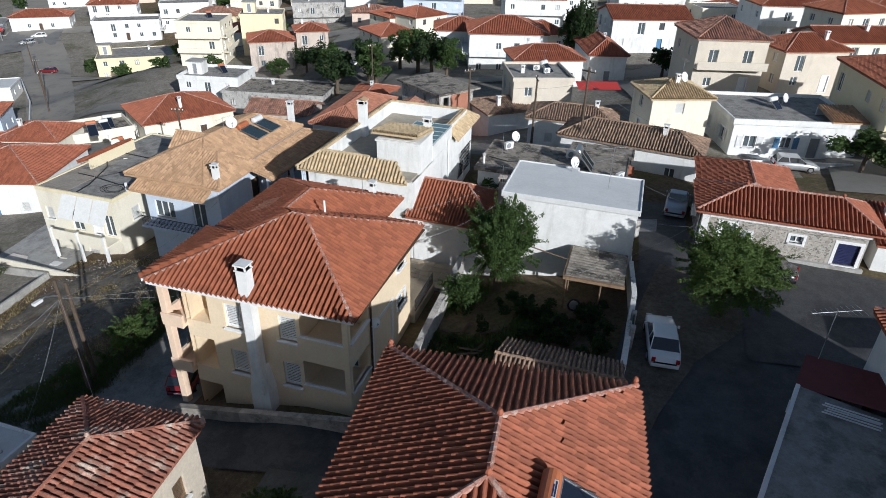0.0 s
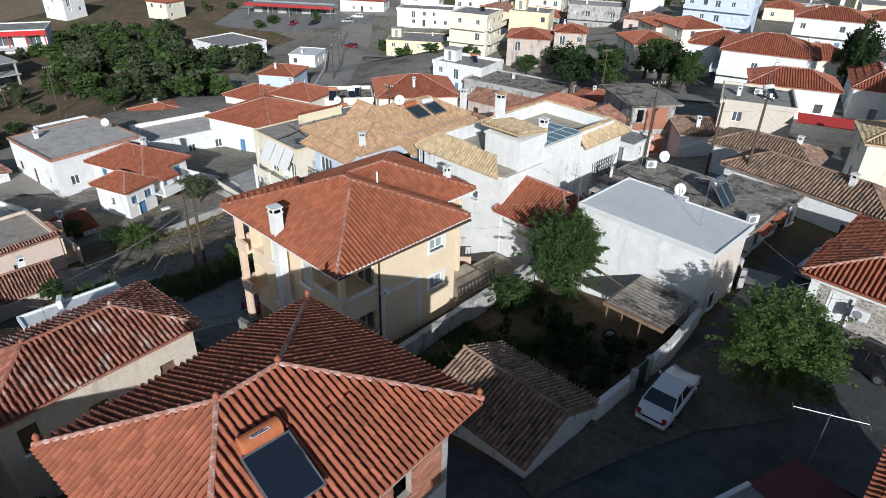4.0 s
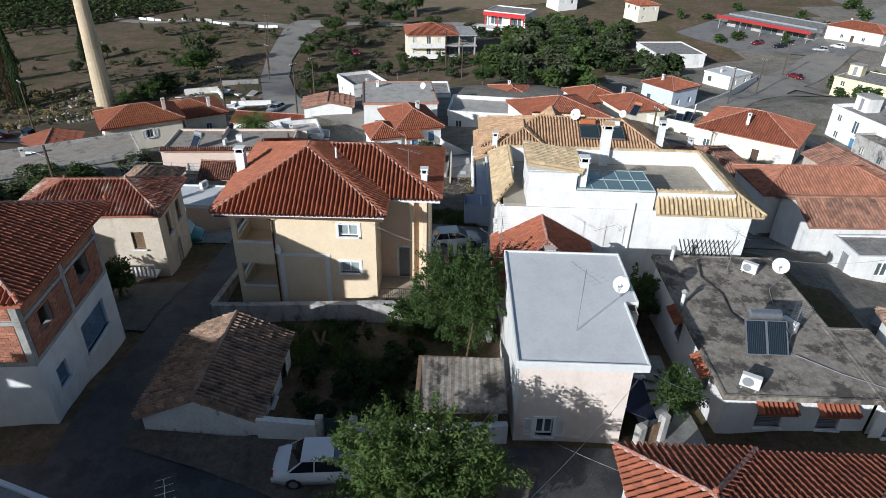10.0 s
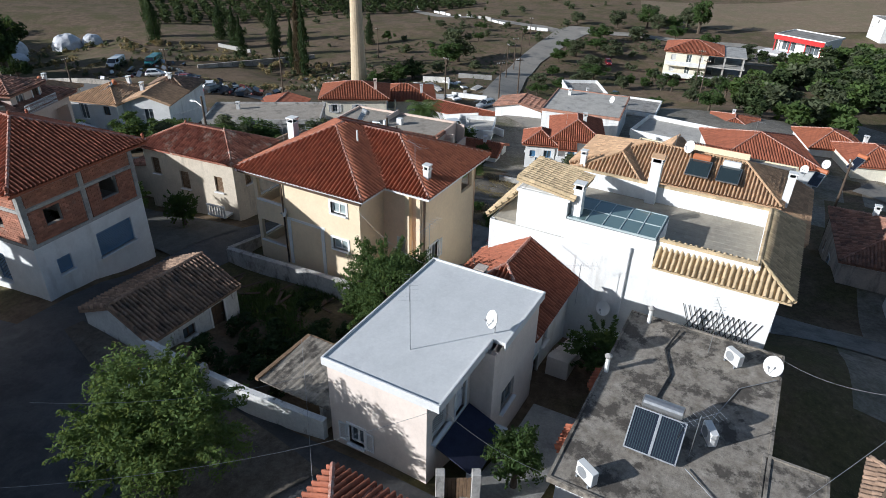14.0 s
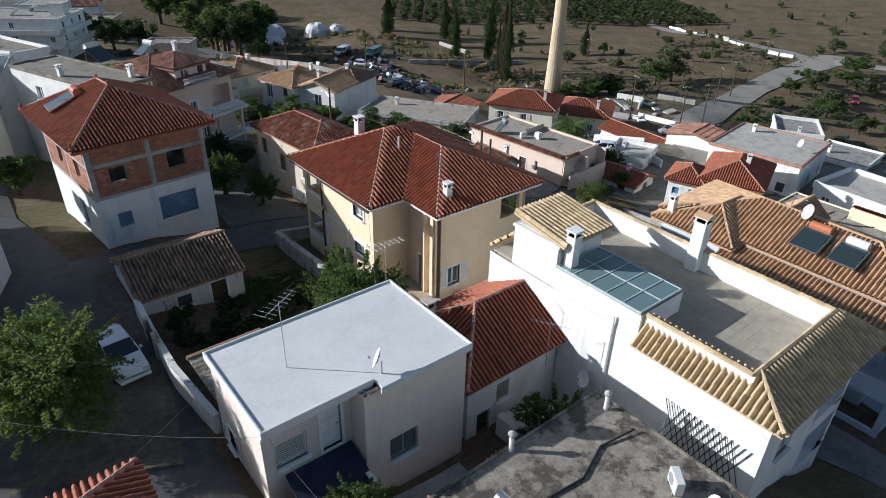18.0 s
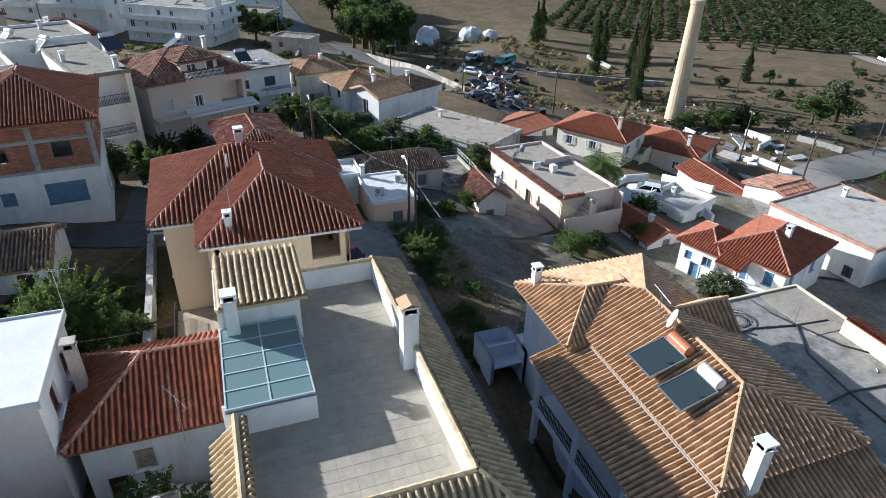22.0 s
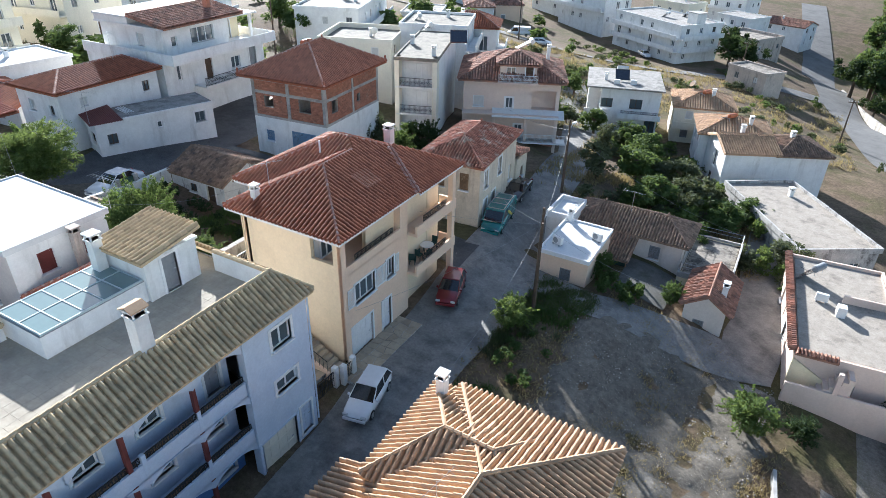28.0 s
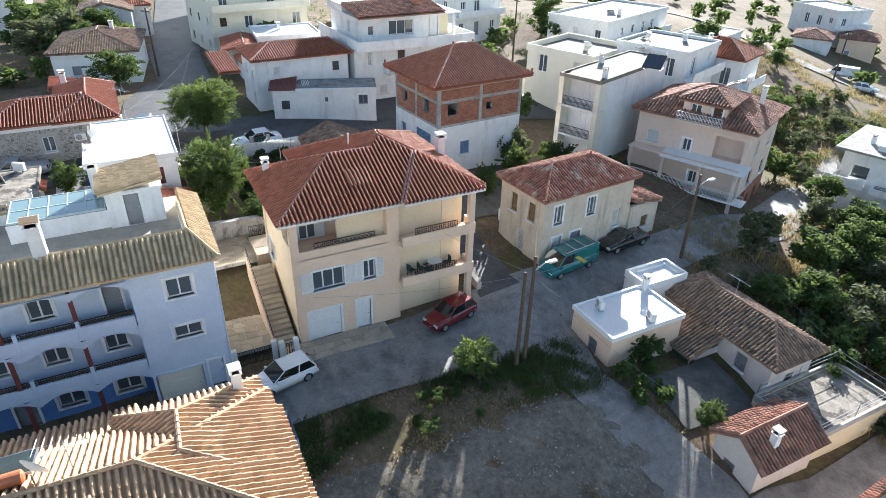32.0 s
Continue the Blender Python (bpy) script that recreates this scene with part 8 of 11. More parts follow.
# ---- flat-roofed pink house with an outside stair ----
def stair_house():
    H = House("low pale pink house, flat roof edged with tiles, outside stair", (-47.9, 8.9, -4.55), 5, world_xy=False)
    w, d = 6.8, 14.2
    H.block(-w / 2, w / 2, -d / 2, d / 2, -2.5, 3.9, PINK, {"E": [(1.4, 0.0, 1.0, 2.3, "door", DARKWOOD), (-1.2, 1.2, 0.4, 1.2, "winb"), (3.4, 1.2, 0.4, 1.2, "winb"), (-4, 1.0, 0.9, 1.2, "shut")], "N": [(0, 1.0, 1.2, 1.2, "shut")]})
    H.flat(-w / 2, w / 2, -d / 2, d / 2, 3.7, ROOFWARM, 0.22, 0.18, 0.0, PINK)
    H.lean((w / 2 - 2.6, d / 2 + 0.3, 3.85), (w / 2, d / 2 + 0.3, 3.85), (w / 2, d / 2 - 0.1, 4.05), (w / 2 - 2.6, d / 2 - 0.1, 4.05), OT, sp=0.24, co=0.25)
    H.geo("roof_box", Geo().cbox(w / 2 - 3.4, w / 2 - 2.8, 0.6, 1.3, 3.7, 4.5, 0.02), WHITE)
    H.geo("roof_wall", Geo().cbox(-w / 2 + 0.2, -w / 2 + 3.4, -1.2, -1.0, 3.7, 4.3, 0.02), PINK)
    H.lean((w / 2 + 0.35, -d / 2, 3.85), (w / 2 + 0.35, d / 2, 3.85), (w / 2 - 0.1, d / 2, 4.1), (w / 2 - 0.1, -d / 2, 4.1), OT, sp=0.24, co=0.25)
    st = H.geo("outside_stair", Geo().box(w / 2 - 3.6, w / 2, d / 2, d / 2 + 1.1, -2.5, -0.2), PINK)
    for i in range(12):
        H.geo("step", Geo().box(w / 2 - 3.6 + i * 0.3, w / 2 - 3.3 + i * 0.3, d / 2, d / 2 + 1.1, -0.25, 3.4 - i * 0.3), PINK, parent=st)
    # the stair climbs behind a rendered wall and a corner pier
    H.geo("stair_wall", Geo().cbox(-w / 2, w / 2 + 0.15, d / 2 + 1.1, d / 2 + 1.3, -2.5, 2.1, 0.02), PINK)
    H.geo("stair_wall", Geo().cbox(-w / 2, -w / 2 + 0.2, d / 2 + 0.02, d / 2 + 1.1, -2.5, 3.7, 0.02), PINK)
    H.geo("corner_pier", Geo().cbox(w / 2 - 2.9, w / 2 - 2.6, d / 2 + 1.0, d / 2 + 1.3, 2.1, 3.75, 0.02), PINK)
    H.geo("sloping_wall", Geo().add([(w / 2 - 2.6, d / 2 + 0.1, 1.2), (w / 2, d / 2 + 0.1, 1.2), (w / 2, d / 2 + 0.1, 3.4), (w / 2 - 2.6, d / 2 + 0.1, 1.9), (w / 2 - 2.6, d / 2 + 0.22, 1.2), (w / 2, d / 2 + 0.22, 1.2), (w / 2, d / 2 + 0.22, 3.4), (w / 2 - 2.6, d / 2 + 0.22, 1.9)], [(0, 1, 2, 3), (7, 6, 5, 4), (3, 2, 6, 7), (1, 5, 6, 2)]), YELLOW)


stair_house()


# ---- smokestack ----
g = Geo().lathe([(1.9, -1.0), (1.75, 3), (1.45, 12), (1.2, 22.6), (1.35, 22.7), (1.35, 23.3), (1.15, 23.4)], 20, (0, 0, 0))
solo("smokestack", g, STACK, "tall tapering old brick smokestack at the field edge", "smokestack", pose(-101.0, -35.5, -15.2), smooth=False)


# ---- roads further off ----
DUSTLOT = mat("pale_dust", (0.30, 0.275, 0.235), (0.38, 0.35, 0.305), 0.4, 0.95, 0.3, 10, (0.24, 0.215, 0.18), 0.15, 0.5, 0.66)
STUBBLE = soil("dry_stubble", (0.19, 0.14, 0.092), (0.27, 0.205, 0.14), (0.20, 0.165, 0.10), (0.28, 0.23, 0.17))
FARROAD = mat("dusty_road", (0.235, 0.215, 0.185), (0.31, 0.287, 0.25), 0.4, 0.92, 0.3, 10, (0.15, 0.145, 0.135), 0.2, 0.5, 0.66)
strip("road", "dusty grey road leading out to the fields", [(-66, 30, 3.0), (-78, 12, 3.6), (-98, 1, 3.4), (-128, -8.5, 3.3), (-147, -12.4, 3.4), (-162, -14, 3.8), (-181, -16, 4.6), (-197, -17, 6.0), (-206, -17, 4.0)], FARROAD, 0.1)
strip("road", "pale dirt track along the field wall", [(-194, -18, 3.0), (-200, -30, 2.4), (-201.5, -46, 2.2), (-204, -62, 2.2), (-214, -90, 2.2)], FARROAD, 0.11)
strip("road", "pale dusty track to the roadside shop", [(-196, -14, 3.0), (-202, 2, 3.4), (-204, 18, 3.6), (-206, 34, 6.5), (-203, 46, 8.0), (-198, 62, 3.0), (-190, 84, 3.0)], DUSTLOT, 0.11)
strip("dry_field", "pale stubble field beyond the track", [(-262, -10, 26), (-272, 30, 34), (-292, 70, 40), (-310, 120, 44)], STUBBLE, 0.1, category="field")
strip("road", "wide grey main road leaving the village", [(-92, 74, 3.0), (-105, 88, 4.0), (-116, 98, 4.6), (-134, 114, 5.0), (-152, 131, 5.2), (-185, 158, 5.4), (-230, 200, 5.4)], FARROAD, 0.12)
BACKROAD = mat("grey_back_road", (0.125, 0.122, 0.115), (0.18, 0.175, 0.165), 0.5, 0.9, 0.3, 10, (0.10, 0.098, 0.093), 0.2, 0.5, 0.66)
strip("road", "grey road along the scrap yard", [(-62, 0, 2.6), (-61.5, -22, 2.7), (-57, -48, 2.9), (-53, -68, 3.2), (-49.3, -92, 3.7), (-45.5, -125, 4.3), (-44.5, -160, 4.4), (-42, -190, 4.4), (-38, -240, 4.4)], BACKROAD, 0.1)
strip("road", "dusty side road climbing between houses", [(-49, -92, 2.6), (-28, -86, 2.6), (-10, -78, 2.4), (12, -72, 2.6), (40, -62, 2.6), (70, -40, 2.6)], BACKROAD, 0.1)
strip("road", "grey street between white houses", [(8, 33.4, 3.2), (20, 33.4, 3.2), (30, 33.3, 3.0), (41, 32.9, 3.2), (76, 29.0, 3.8), (114, 25, 4.2)], ASPHALT, 0.09)
strip("road", "shaded street rising between houses", [(-30, 62, 1.6), (-34, 78, 2.0), (-42, 100, 2.4), (-46, 130, 2.6), (-44, 170, 2.6)], FARROAD, 0.1)
for pts in ([(-215, 128, 3.5), (-150, 166, 3.5), (-90, 205, 3.0)], [(-150, 104, 3), (-108, 130, 3.2), (-60, 162, 3.2), (-10, 190, 3.2)], [(-96, 88, 3.4), (-62, 92, 3.4), (-20, 104, 3.2), (40, 122, 3.0), (90, 130, 3)], [(-70, 62, 3), (-58, 92, 3), (-70, 142, 3), (-80, 210, 3)],
            [(-12, 62, 2.2), (4, 80, 2.2), (-2, 100, 2.4), (-14, 140, 2.4), (-20, 210, 2.6)], [(-120, 108, 3), (-104, 150, 3), (-96, 200, 3)], [(20, 58, 2.2), (24, 88, 2.4), (14, 130, 2.6)]):
    strip("road", "dusty pale street between the village houses", pts, FARROAD, 0.1)


# ---- trees and plants ----
def leaf_quads(n, size, seed, shape="round"):
    """Leaf faces within a unit crown, gathered in lobes with gaps between them."""
    r = np.random.RandomState(seed)
    if shape == "round":
        k = max(30, n // 90)
        c = r.normal(size=(k, 3))
        c /= np.linalg.norm(c, axis=1)[:, None]
        c *= (0.3 + 0.6 * r.rand(k, 1) ** 0.6)
        c *= (0.82 + 0.3 * np.sin(3.6 * c[:, :1] + seed) * np.cos(3.1 * c[:, 1:2] - seed) + 0.12 * np.sin(5.0 * c[:, 2:3] + 2 * seed))
        rad = (0.16 + 0.14 * r.rand(k)) * (30 / k) ** 0.18
    elif shape == "cypress":
        k = 90
        z = np.linspace(-0.97, 0.97, k)
        c = np.stack([r.normal(size=k) * 0.2, r.normal(size=k) * 0.2, z], 1)
        wide = np.clip(1.15 - 0.75 * (z + 0.45) ** 2 - 0.25 * z, 0.12, 1.1)
        c[:, :2] *= wide[:, None]
        rad = 0.42 * wide + 0.05
    else:
        k = 16
        z = np.linspace(-0.9, 0.9, k)
        a = r.rand(k) * 6.3
        c = np.stack([np.cos(a) * 0.4 * (1.0 - z) * 0.6, np.sin(a) * 0.4 * (1.0 - z) * 0.6, z], 1)
        rad = 0.36 * (1.05 - z) * 0.6 + 0.08
    i = r.randint(0, k, n)
    if shape == "round" and n > 4000:
        # twigs that stand out of the crown
        m = 90 if n > 20000 else 40
        tip = r.normal(size=(m, 3))
        tip[:, 2] = tip[:, 2] * 0.9 + 0.15
        tip /= np.linalg.norm(tip, axis=1)[:, None]
    d = r.normal(size=(n, 3))
    d /= np.linalg.norm(d, axis=1)[:, None]
    p = c[i] + d * (rad[i] * (0.4 + 0.7 * r.rand(n)))[:, None]
    if shape == "round" and n > 4000:
        q = r.rand(n) < 0.2
        j = r.randint(0, m, n)
        f = 0.72 + 0.42 * r.rand(n) * (0.5 + 0.5 * np.sin(j * 7.7)) 
        p[q] = (tip[j] * f[:, None] + d * 0.035)[q]
    if shape == "cypress":
        p = c[i] + d * (rad[i] * (0.7 + 0.35 * r.rand(n)))[:, None] * np.array([1, 1, 0.22])
    a = r.normal(size=(n, 3))
    a /= np.linalg.norm(a, axis=1)[:, None]
    b = np.cross(a, d + 0.3 * r.normal(size=(n, 3)))
    b /= np.linalg.norm(b, axis=1)[:, None] + 1e-9
    s = size * (0.6 + 0.8 * r.rand(n))[:, None]
    a, b = a * s * 1.1, b * s * 0.5
    return np.stack([p - a, p - b * 1.0, p + a, p + b], 1)


def quads_mesh(name, q, material):
    n = len(q)
    me = bpy.data.meshes.new(name)
    me.from_pydata(q.reshape(-1, 3).tolist(), [], np.arange(n * 4).reshape(n, 4).tolist())
    me.materials.append(material)
    me.update()
    return me


def trunk_geo(seed, top=0.75, r0=0.05, limbs=6):
    """A trunk with limbs for a tree of unit height."""
    r = random.Random(seed)
    g = Geo()
    g.tube([(0, 0, -0.05), (0.01, 0.0, top * 0.35), (0.02 * r.uniform(-1, 1), 0.02, top * 0.65), (0, 0, top)], [r0, r0 * 0.75, r0 * 0.5, r0 * 0.2], 7)
    for i in range(limbs):
        a = 6.28 * i / limbs + r.uniform(-0.3, 0.3)
        z = top * r.uniform(0.35, 0.7)
        L = r.uniform(0.16, 0.28)
        g.tube([(0, 0, z), (math.cos(a) * L * 0.5, math.sin(a) * L * 0.5, z + L * 0.45), (math.cos(a) * L, math.sin(a) * L, z + L * 0.8)], [r0 * 0.5, r0 * 0.3, r0 * 0.1], 5)
    return g


def tree(x, y, h, rad, label, leaf=None, fine="far", shape="round", low=0.35, seed=1, z=None, category="tree", sink=0.0):
    leaf = leaf or LEAF
    n, s = {"near": (44000, 0.024), "mid": (6400, 0.052), "far": (3000, 0.07)}[fine]
    if shape == "cypress":
        n, s = 5200, 0.05
    crown = kept(("crown", fine, shape, seed % 4, leaf.name), lambda: quads_mesh("crown", leaf_quads(n, s, 40 + seed % 4, shape), leaf))
    trunk = kept(("trunk", seed % 3, shape), lambda: trunk_geo(seed % 3, 0.75 if shape == "round" else 0.9).mesh("trunk", BARK))
    z = (ground_z(x, y) if z is None else z) - sink
    t = thing("tree" if category == "tree" else category, label, category, pose(x, y, z, 0, 0, seed * 47 % 360))
    ch = h * (1 - low)
    k = h if shape == "round" else rad * 1.2
    part("trunk", trunk, None, t, at=Matrix.Diagonal((k, k, h, 1)))
    part("crown", crown, None, t, at=Matrix.Translation((0, 0, h * low + ch / 2)) @ Matrix.Diagonal((rad, rad, ch / 2, 1)))
    return t


# two large trees beside the yard and in the street
tree(-6.9, 35.3, 6.9, 2.75, "tall dark green broad-leaved tree in the walled yard", LEAF, "near", low=0.06, seed=1)
tree(-8.6, 32.6, 2.6, 1.6, "spreading green shrub by the yard wall", LEAF, "mid", low=0.05, seed=2, category="shrub")
tree(6.7, 34.0, 5.8, 3.3, "round leafy mulberry tree standing in the street", LEAF_BRIGHT, "near", low=0.18, seed=3)
tree(-10.8, 46.2, 3.2, 2.2, "green shrub against the white wall", LEAF, "mid", low=0.05, seed=1, category="shrub")
tree(-0.8, 45.4, 3.4, 1.4, "small citrus tree by the yard gate", LEAF, "mid", low=0.2, seed=2)
tree(-28.2, 24.6, 2.6, 1.6, "leafy bush on the edge of the vacant lot", LEAF_BRIGHT, "mid", low=0.1, seed=1, category="shrub")
tree(-43.5, 22.0, 3.0, 1.9, "bright green bush on the vacant lot", LEAF_BRIGHT, "mid", low=0.05, seed=2, category="shrub")
tree(-30.5, 13.2, 2.4, 1.5, "green bush by the cottage wall", LEAF, "mid", low=0.05, seed=3, category="shrub")
tree(-36.6, 13.2, 2.0, 1.1, "green bush at the yard gate", LEAF, "mid", low=0.05, seed=1, category="shrub")
tree(-51.4, 31.5, 3.6, 2.7, "thin grey olive tree beside the white house", LEAF_OLIVE, "far", low=0.15, seed=2)
tree(24, 40.5, 5.0, 3.0, "leafy garden tree behind the stone house", LEAF, "mid", low=0.2, seed=3)

spots = [(-25, -4, 4, 2.5), (-28, -8, 4.5, 3), (-31, -3, 3.5, 2.6), (-34, -6, 4, 3), (-27, -14, 4.5, 3), (-24, -20, 4, 2.6), (-32, -13, 4, 3), (-38, -4, 3.4, 2.6), (-40, -8, 3, 2.4), (-44, -1, 3.2, 2.4), (-30, 0.5, 3, 2), (-36, 1, 2.6, 1.8), (-22, -16, 3.2, 2.0),
         (-8, -16, 3, 2), (-19, -22, 4, 2.4), (-6, 8, 4, 2.0), (-8, 5, 3.4, 1.8), (4, 1, 4, 2.4), (-14, 2.5, 3, 1.8), (30, -22, 6, 4), (36, -24, 6, 4), (50, 46, 6.5, 4.5), (54, 41, 6, 4), (57, 47, 6.5, 5), (45, 49, 5.5, 4), (63, 50, 7, 5), (46, 43.5, 5, 3), (70, 44, 6, 4), (44, 8, 5, 3.4), (37, 6, 4.5, 3), (40, 0, 5, 3.5), (23, -48, 4, 3), (16, -58, 3, 2.5),
         (-4, -46, 3, 2.2), (2, -40, 4, 3), (-10, -40, 4.4, 2.6), (-7, -34, 3.5, 2.2), (-13, -22, 3.6, 2.4), (-9, -20, 4.6, 2.6), (-14.5, -24, 3, 2.2), (9, -31, 4, 2.6), (14, -44, 3.4, 2.4), (24, 76, 5, 4), (21, 64, 4.5, 3.5), (26, 62, 5, 4), (30, 66, 5, 4)]
for i, (x, y, h, rd) in enumerate(spots):
    tree(x, y, h, rd, "dense green bush on the slope" if h < 4.2 else "leafy green garden tree", LEAF if i % 3 else LEAF_OLIVE, "far", low=0.08, seed=i, category="shrub" if h < 4.2 else "tree")
pines = [(-47, -150, 14, 7), (-50, -165, 15, 8), (-44, -178, 14, 7), (-53, -190, 15, 8), (-47, -208, 14, 8), (-57, -175, 14, 8), (-46, -136, 12, 6), (-56, -152, 14, 7), (-62, -168, 14, 8), (-60, -196, 15, 8),
         (-40, 112, 9, 4), (-36, 108, 8, 4), (-46, 106, 8, 4), (-50, 112, 9, 4), (-58, 112, 9, 4.5), (-62, 116, 8, 4), (-32, 104, 7, 3.5), (-68, 120, 6, 4), (-72, 116, 5, 3), (-11, 114, 12, 3.4), (-13, 119, 9, 3), (3, 105, 5.5, 2.8), (-86, 112, 5, 3), (-54, 106, 9, 5), (-46, 118, 8, 4),
         (-40, -99, 12, 5.5), (-44, -102, 11, 5.5), (-47, -106, 14, 6), (-51, -114, 14, 6.5), (-48, -122, 15, 8), (-55, -124, 13, 6), (-46, -132, 15, 8), (-40, -110, 12, 6), (-36, -104, 10, 5), (-44, -118, 13, 7), (-30, -92, 8, 4), (-26, -98, 7, 4), (-24, -112, 7, 4), (-54, -136, 12, 7), (-40, -88, 6, 3)]
for i, (x, y, h, rd) in enumerate(pines):
    if y < -80 and x < -34:
        x -= 15
    tree(x, y, h, rd, "large dark green pine tree", LEAF_DARK if i % 2 else LEAF, "far", low=0.15, seed=i)
cyp = [(-109, -60, 22, 1.8), (-107.5, -57, 21, 1.8), (-111, -64, 14, 1.4), (-120, -78, 14, 2.2), (-112, -83, 12, 2.2), (-134, -92, 13, 3), (-128, -108, 12, 3), (-124, -98, 12, 2.6), (-112, -118, 13, 2.6), (-118, -126, 13, 3), (-146, -64, 9, 2)]
for i, (x, y, h, rd) in enumerate(cyp):
    tree(x, y, h, rd, "slender dark cypress, browned in parts" if i < 2 else "dark green slender cypress tree", leafy("browned_cypress", (0.06, 0.045, 0.025), (0.10, 0.075, 0.045), (0.1, 0.07, 0.03)) if i == 0 else LEAF_DARK, "far", "cypress", 0.02, seed=i)
field = [(-138.5, -29.5, 9.5, 5.6), (-131, -29, 7, 5.2), (-134, -60, 4, 2.6), (-150, -60, 4, 2.4), (-106, -30, 3, 3), (-110, -26, 3, 3), (-118, -24, 3.2, 3), (-165, -8, 4, 3), (-170, 4, 4, 4), (-175, -2, 4, 4), (-150, 4, 4.4, 4), (-140, 8, 4, 4), (-130, 8, 3.4, 3.4), (-122, 6, 3, 3),
         (-186, -30, 3, 2.4), (-182, -44, 3, 2.4), (-176, -56, 3, 2.4), (-164, -36, 3, 2.2), (-210, -20, 5, 4), (-220, 10, 6, 5), (-230, 0, 7, 5), (-205, 15, 5, 4), (-200, 4, 4, 4), (-128, 40, 4, 3), (-120, 52, 4, 3.4), (-100, 40, 4, 3), (-104, 54, 4, 3), (-108, 22, 3, 3)]
field += [(-162, -4, 4.6, 3.4), (-152, -5.6, 4.0, 3.0), (-122, 0.4, 3.2, 3.0), (-113, 3.4, 3.0, 2.6), (-195, 4.4, 4.0, 3.4), (-224, 19, 13, 4.2), (-216, 7, 7, 4.4), (-185, -4, 5.4, 4.2), (-212, -6, 6, 4.6), (-222, 2, 8, 4.4), (-230, 14, 9, 4.6), (-196, 26, 5, 4), (-188, 38, 4.6, 3.6), (-136, -1.5, 3.0, 2.4)]
for k in range(26):
    field.append((-118 - 1.6 * k + 9 * math.sin(k * 2.3), 24 + 9 * math.sin(k * 5.1) + 0.15 * k, 2.4 + 0.9 * math.sin(k) ** 2, 1.6 + 0.7 * math.cos(k) ** 2))
for i, (x, y, h, rd) in enumerate(field):
    tree(x, y, h, rd, "round field tree with a dark crown" if h > 3.6 else "low scrubby field bush", LEAF if i % 2 else LEAF_OLIVE, "far", low=0.1, seed=i)


for i, (x, y, h, rd) in enumerate([(-9.6, 10.2, 4.0, 1.7), (-10.2, 5.4, 4.2, 1.9), (-11.2, 14.0, 3.0, 1.4), (-12.2, 1.4, 3.4, 1.7), (-105.5, -28, 4.6, 3.4), (-110, -26.7, 4.4, 3.2), (-101, -31, 3.6, 2.6), (-98, -30, 2.6, 2.4), (-56.5, 14.5, 2.4, 1.8), (-51, 15, 2.2, 1.6), (-53, 19, 2.0, 1.5), (-46.5, 21, 1.8, 1.3)]):
    tree(x, y, h, rd, "dark leafy tree in the shaded lane" if i < 4 else "dark green bushy tree on rough ground", LEAF_DARK if i % 2 else LEAF, "mid", low=0.06, seed=i, category="tree" if h > 3 else "shrub")


def palm(x, y, h, rad, label, seed=5):
    """A date palm: ringed trunk and arching feathered fronds."""
    rnd = random.Random(seed)
    t = thing("palm_tree", label, "palm tree", pose(x, y, ground_z(x, y)))
    part("trunk", Geo().tube([(0.03 * math.sin(i), 0.02 * i / 9, h * i / 9) for i in range(10)], [0.3 - 0.012 * i + 0.03 * (i % 2) for i in range(10)], 10), BARK, t, smooth=False)
    q = []
    for i in range(46):
        az, up = i * 2.4, 1.25 - 1.5 * i / 46 + rnd.uniform(-0.1, 0.1)
        L = rad * rnd.uniform(0.85, 1.15)
        p, e = Vector((0, 0, h)), up
        d = Vector((math.cos(az), math.sin(az), 0))
        side = Vector((-d.y, d.x, 0))
        for k in range(14):
            f = d * math.cos(e) + Vector((0, 0, math.sin(e)))
            n = p + f * (L / 14)
            w = L * 0.24 * math.sin(0.35 + 2.6 * k / 14)
            for s in (-1, 1):
                a = side * s * w + f * w * 0.6 + Vector((0, 0, -w * 0.35))
                q.append((p, p + f * 0.07, p + a + f * 0.03, p + a))
                m = p + f * (L / 28)
                q.append((m, m + f * 0.07, m + a + f * 0.03, m + a))
            p, e = n, e - 0.13
    g = bpy.data.meshes.new("fronds")
    g.from_pydata([tuple(c) for f in q for c in f], [], [(4 * i, 4 * i + 1, 4 * i + 2, 4 * i + 3) for i in range(len(q))])
    g.materials.append(LEAF_BRIGHT)
    part("fronds", g, None, t)
    return t


palm(-54.0, 9.6, 3.6, 3.1, "short date palm with arching green fronds by the cream house")


def off_line(x, y, a, b, c, d):
    """Distance from a point to the stretch from (a, b) to (c, d)."""
    f = max(0.0, min(1.0, ((x - a) * (c - a) + (y - b) * (d - b)) / ((c - a) ** 2 + (d - b) ** 2)))
    return math.hypot(x - a - f * (c - a), y - b - f * (d - b))


FIELD_ROAD = [(-66, 30, -78, 12), (-78, 12, -98, 1), (-98, 1, -128, -8.5), (-128, -8.5, -162, -14), (-162, -14, -206, -17), (-196, -14, -204, 18), (-204, 18, -203, 50), (-57, -48, -49, -92), (-49, -92, -44, -160)]


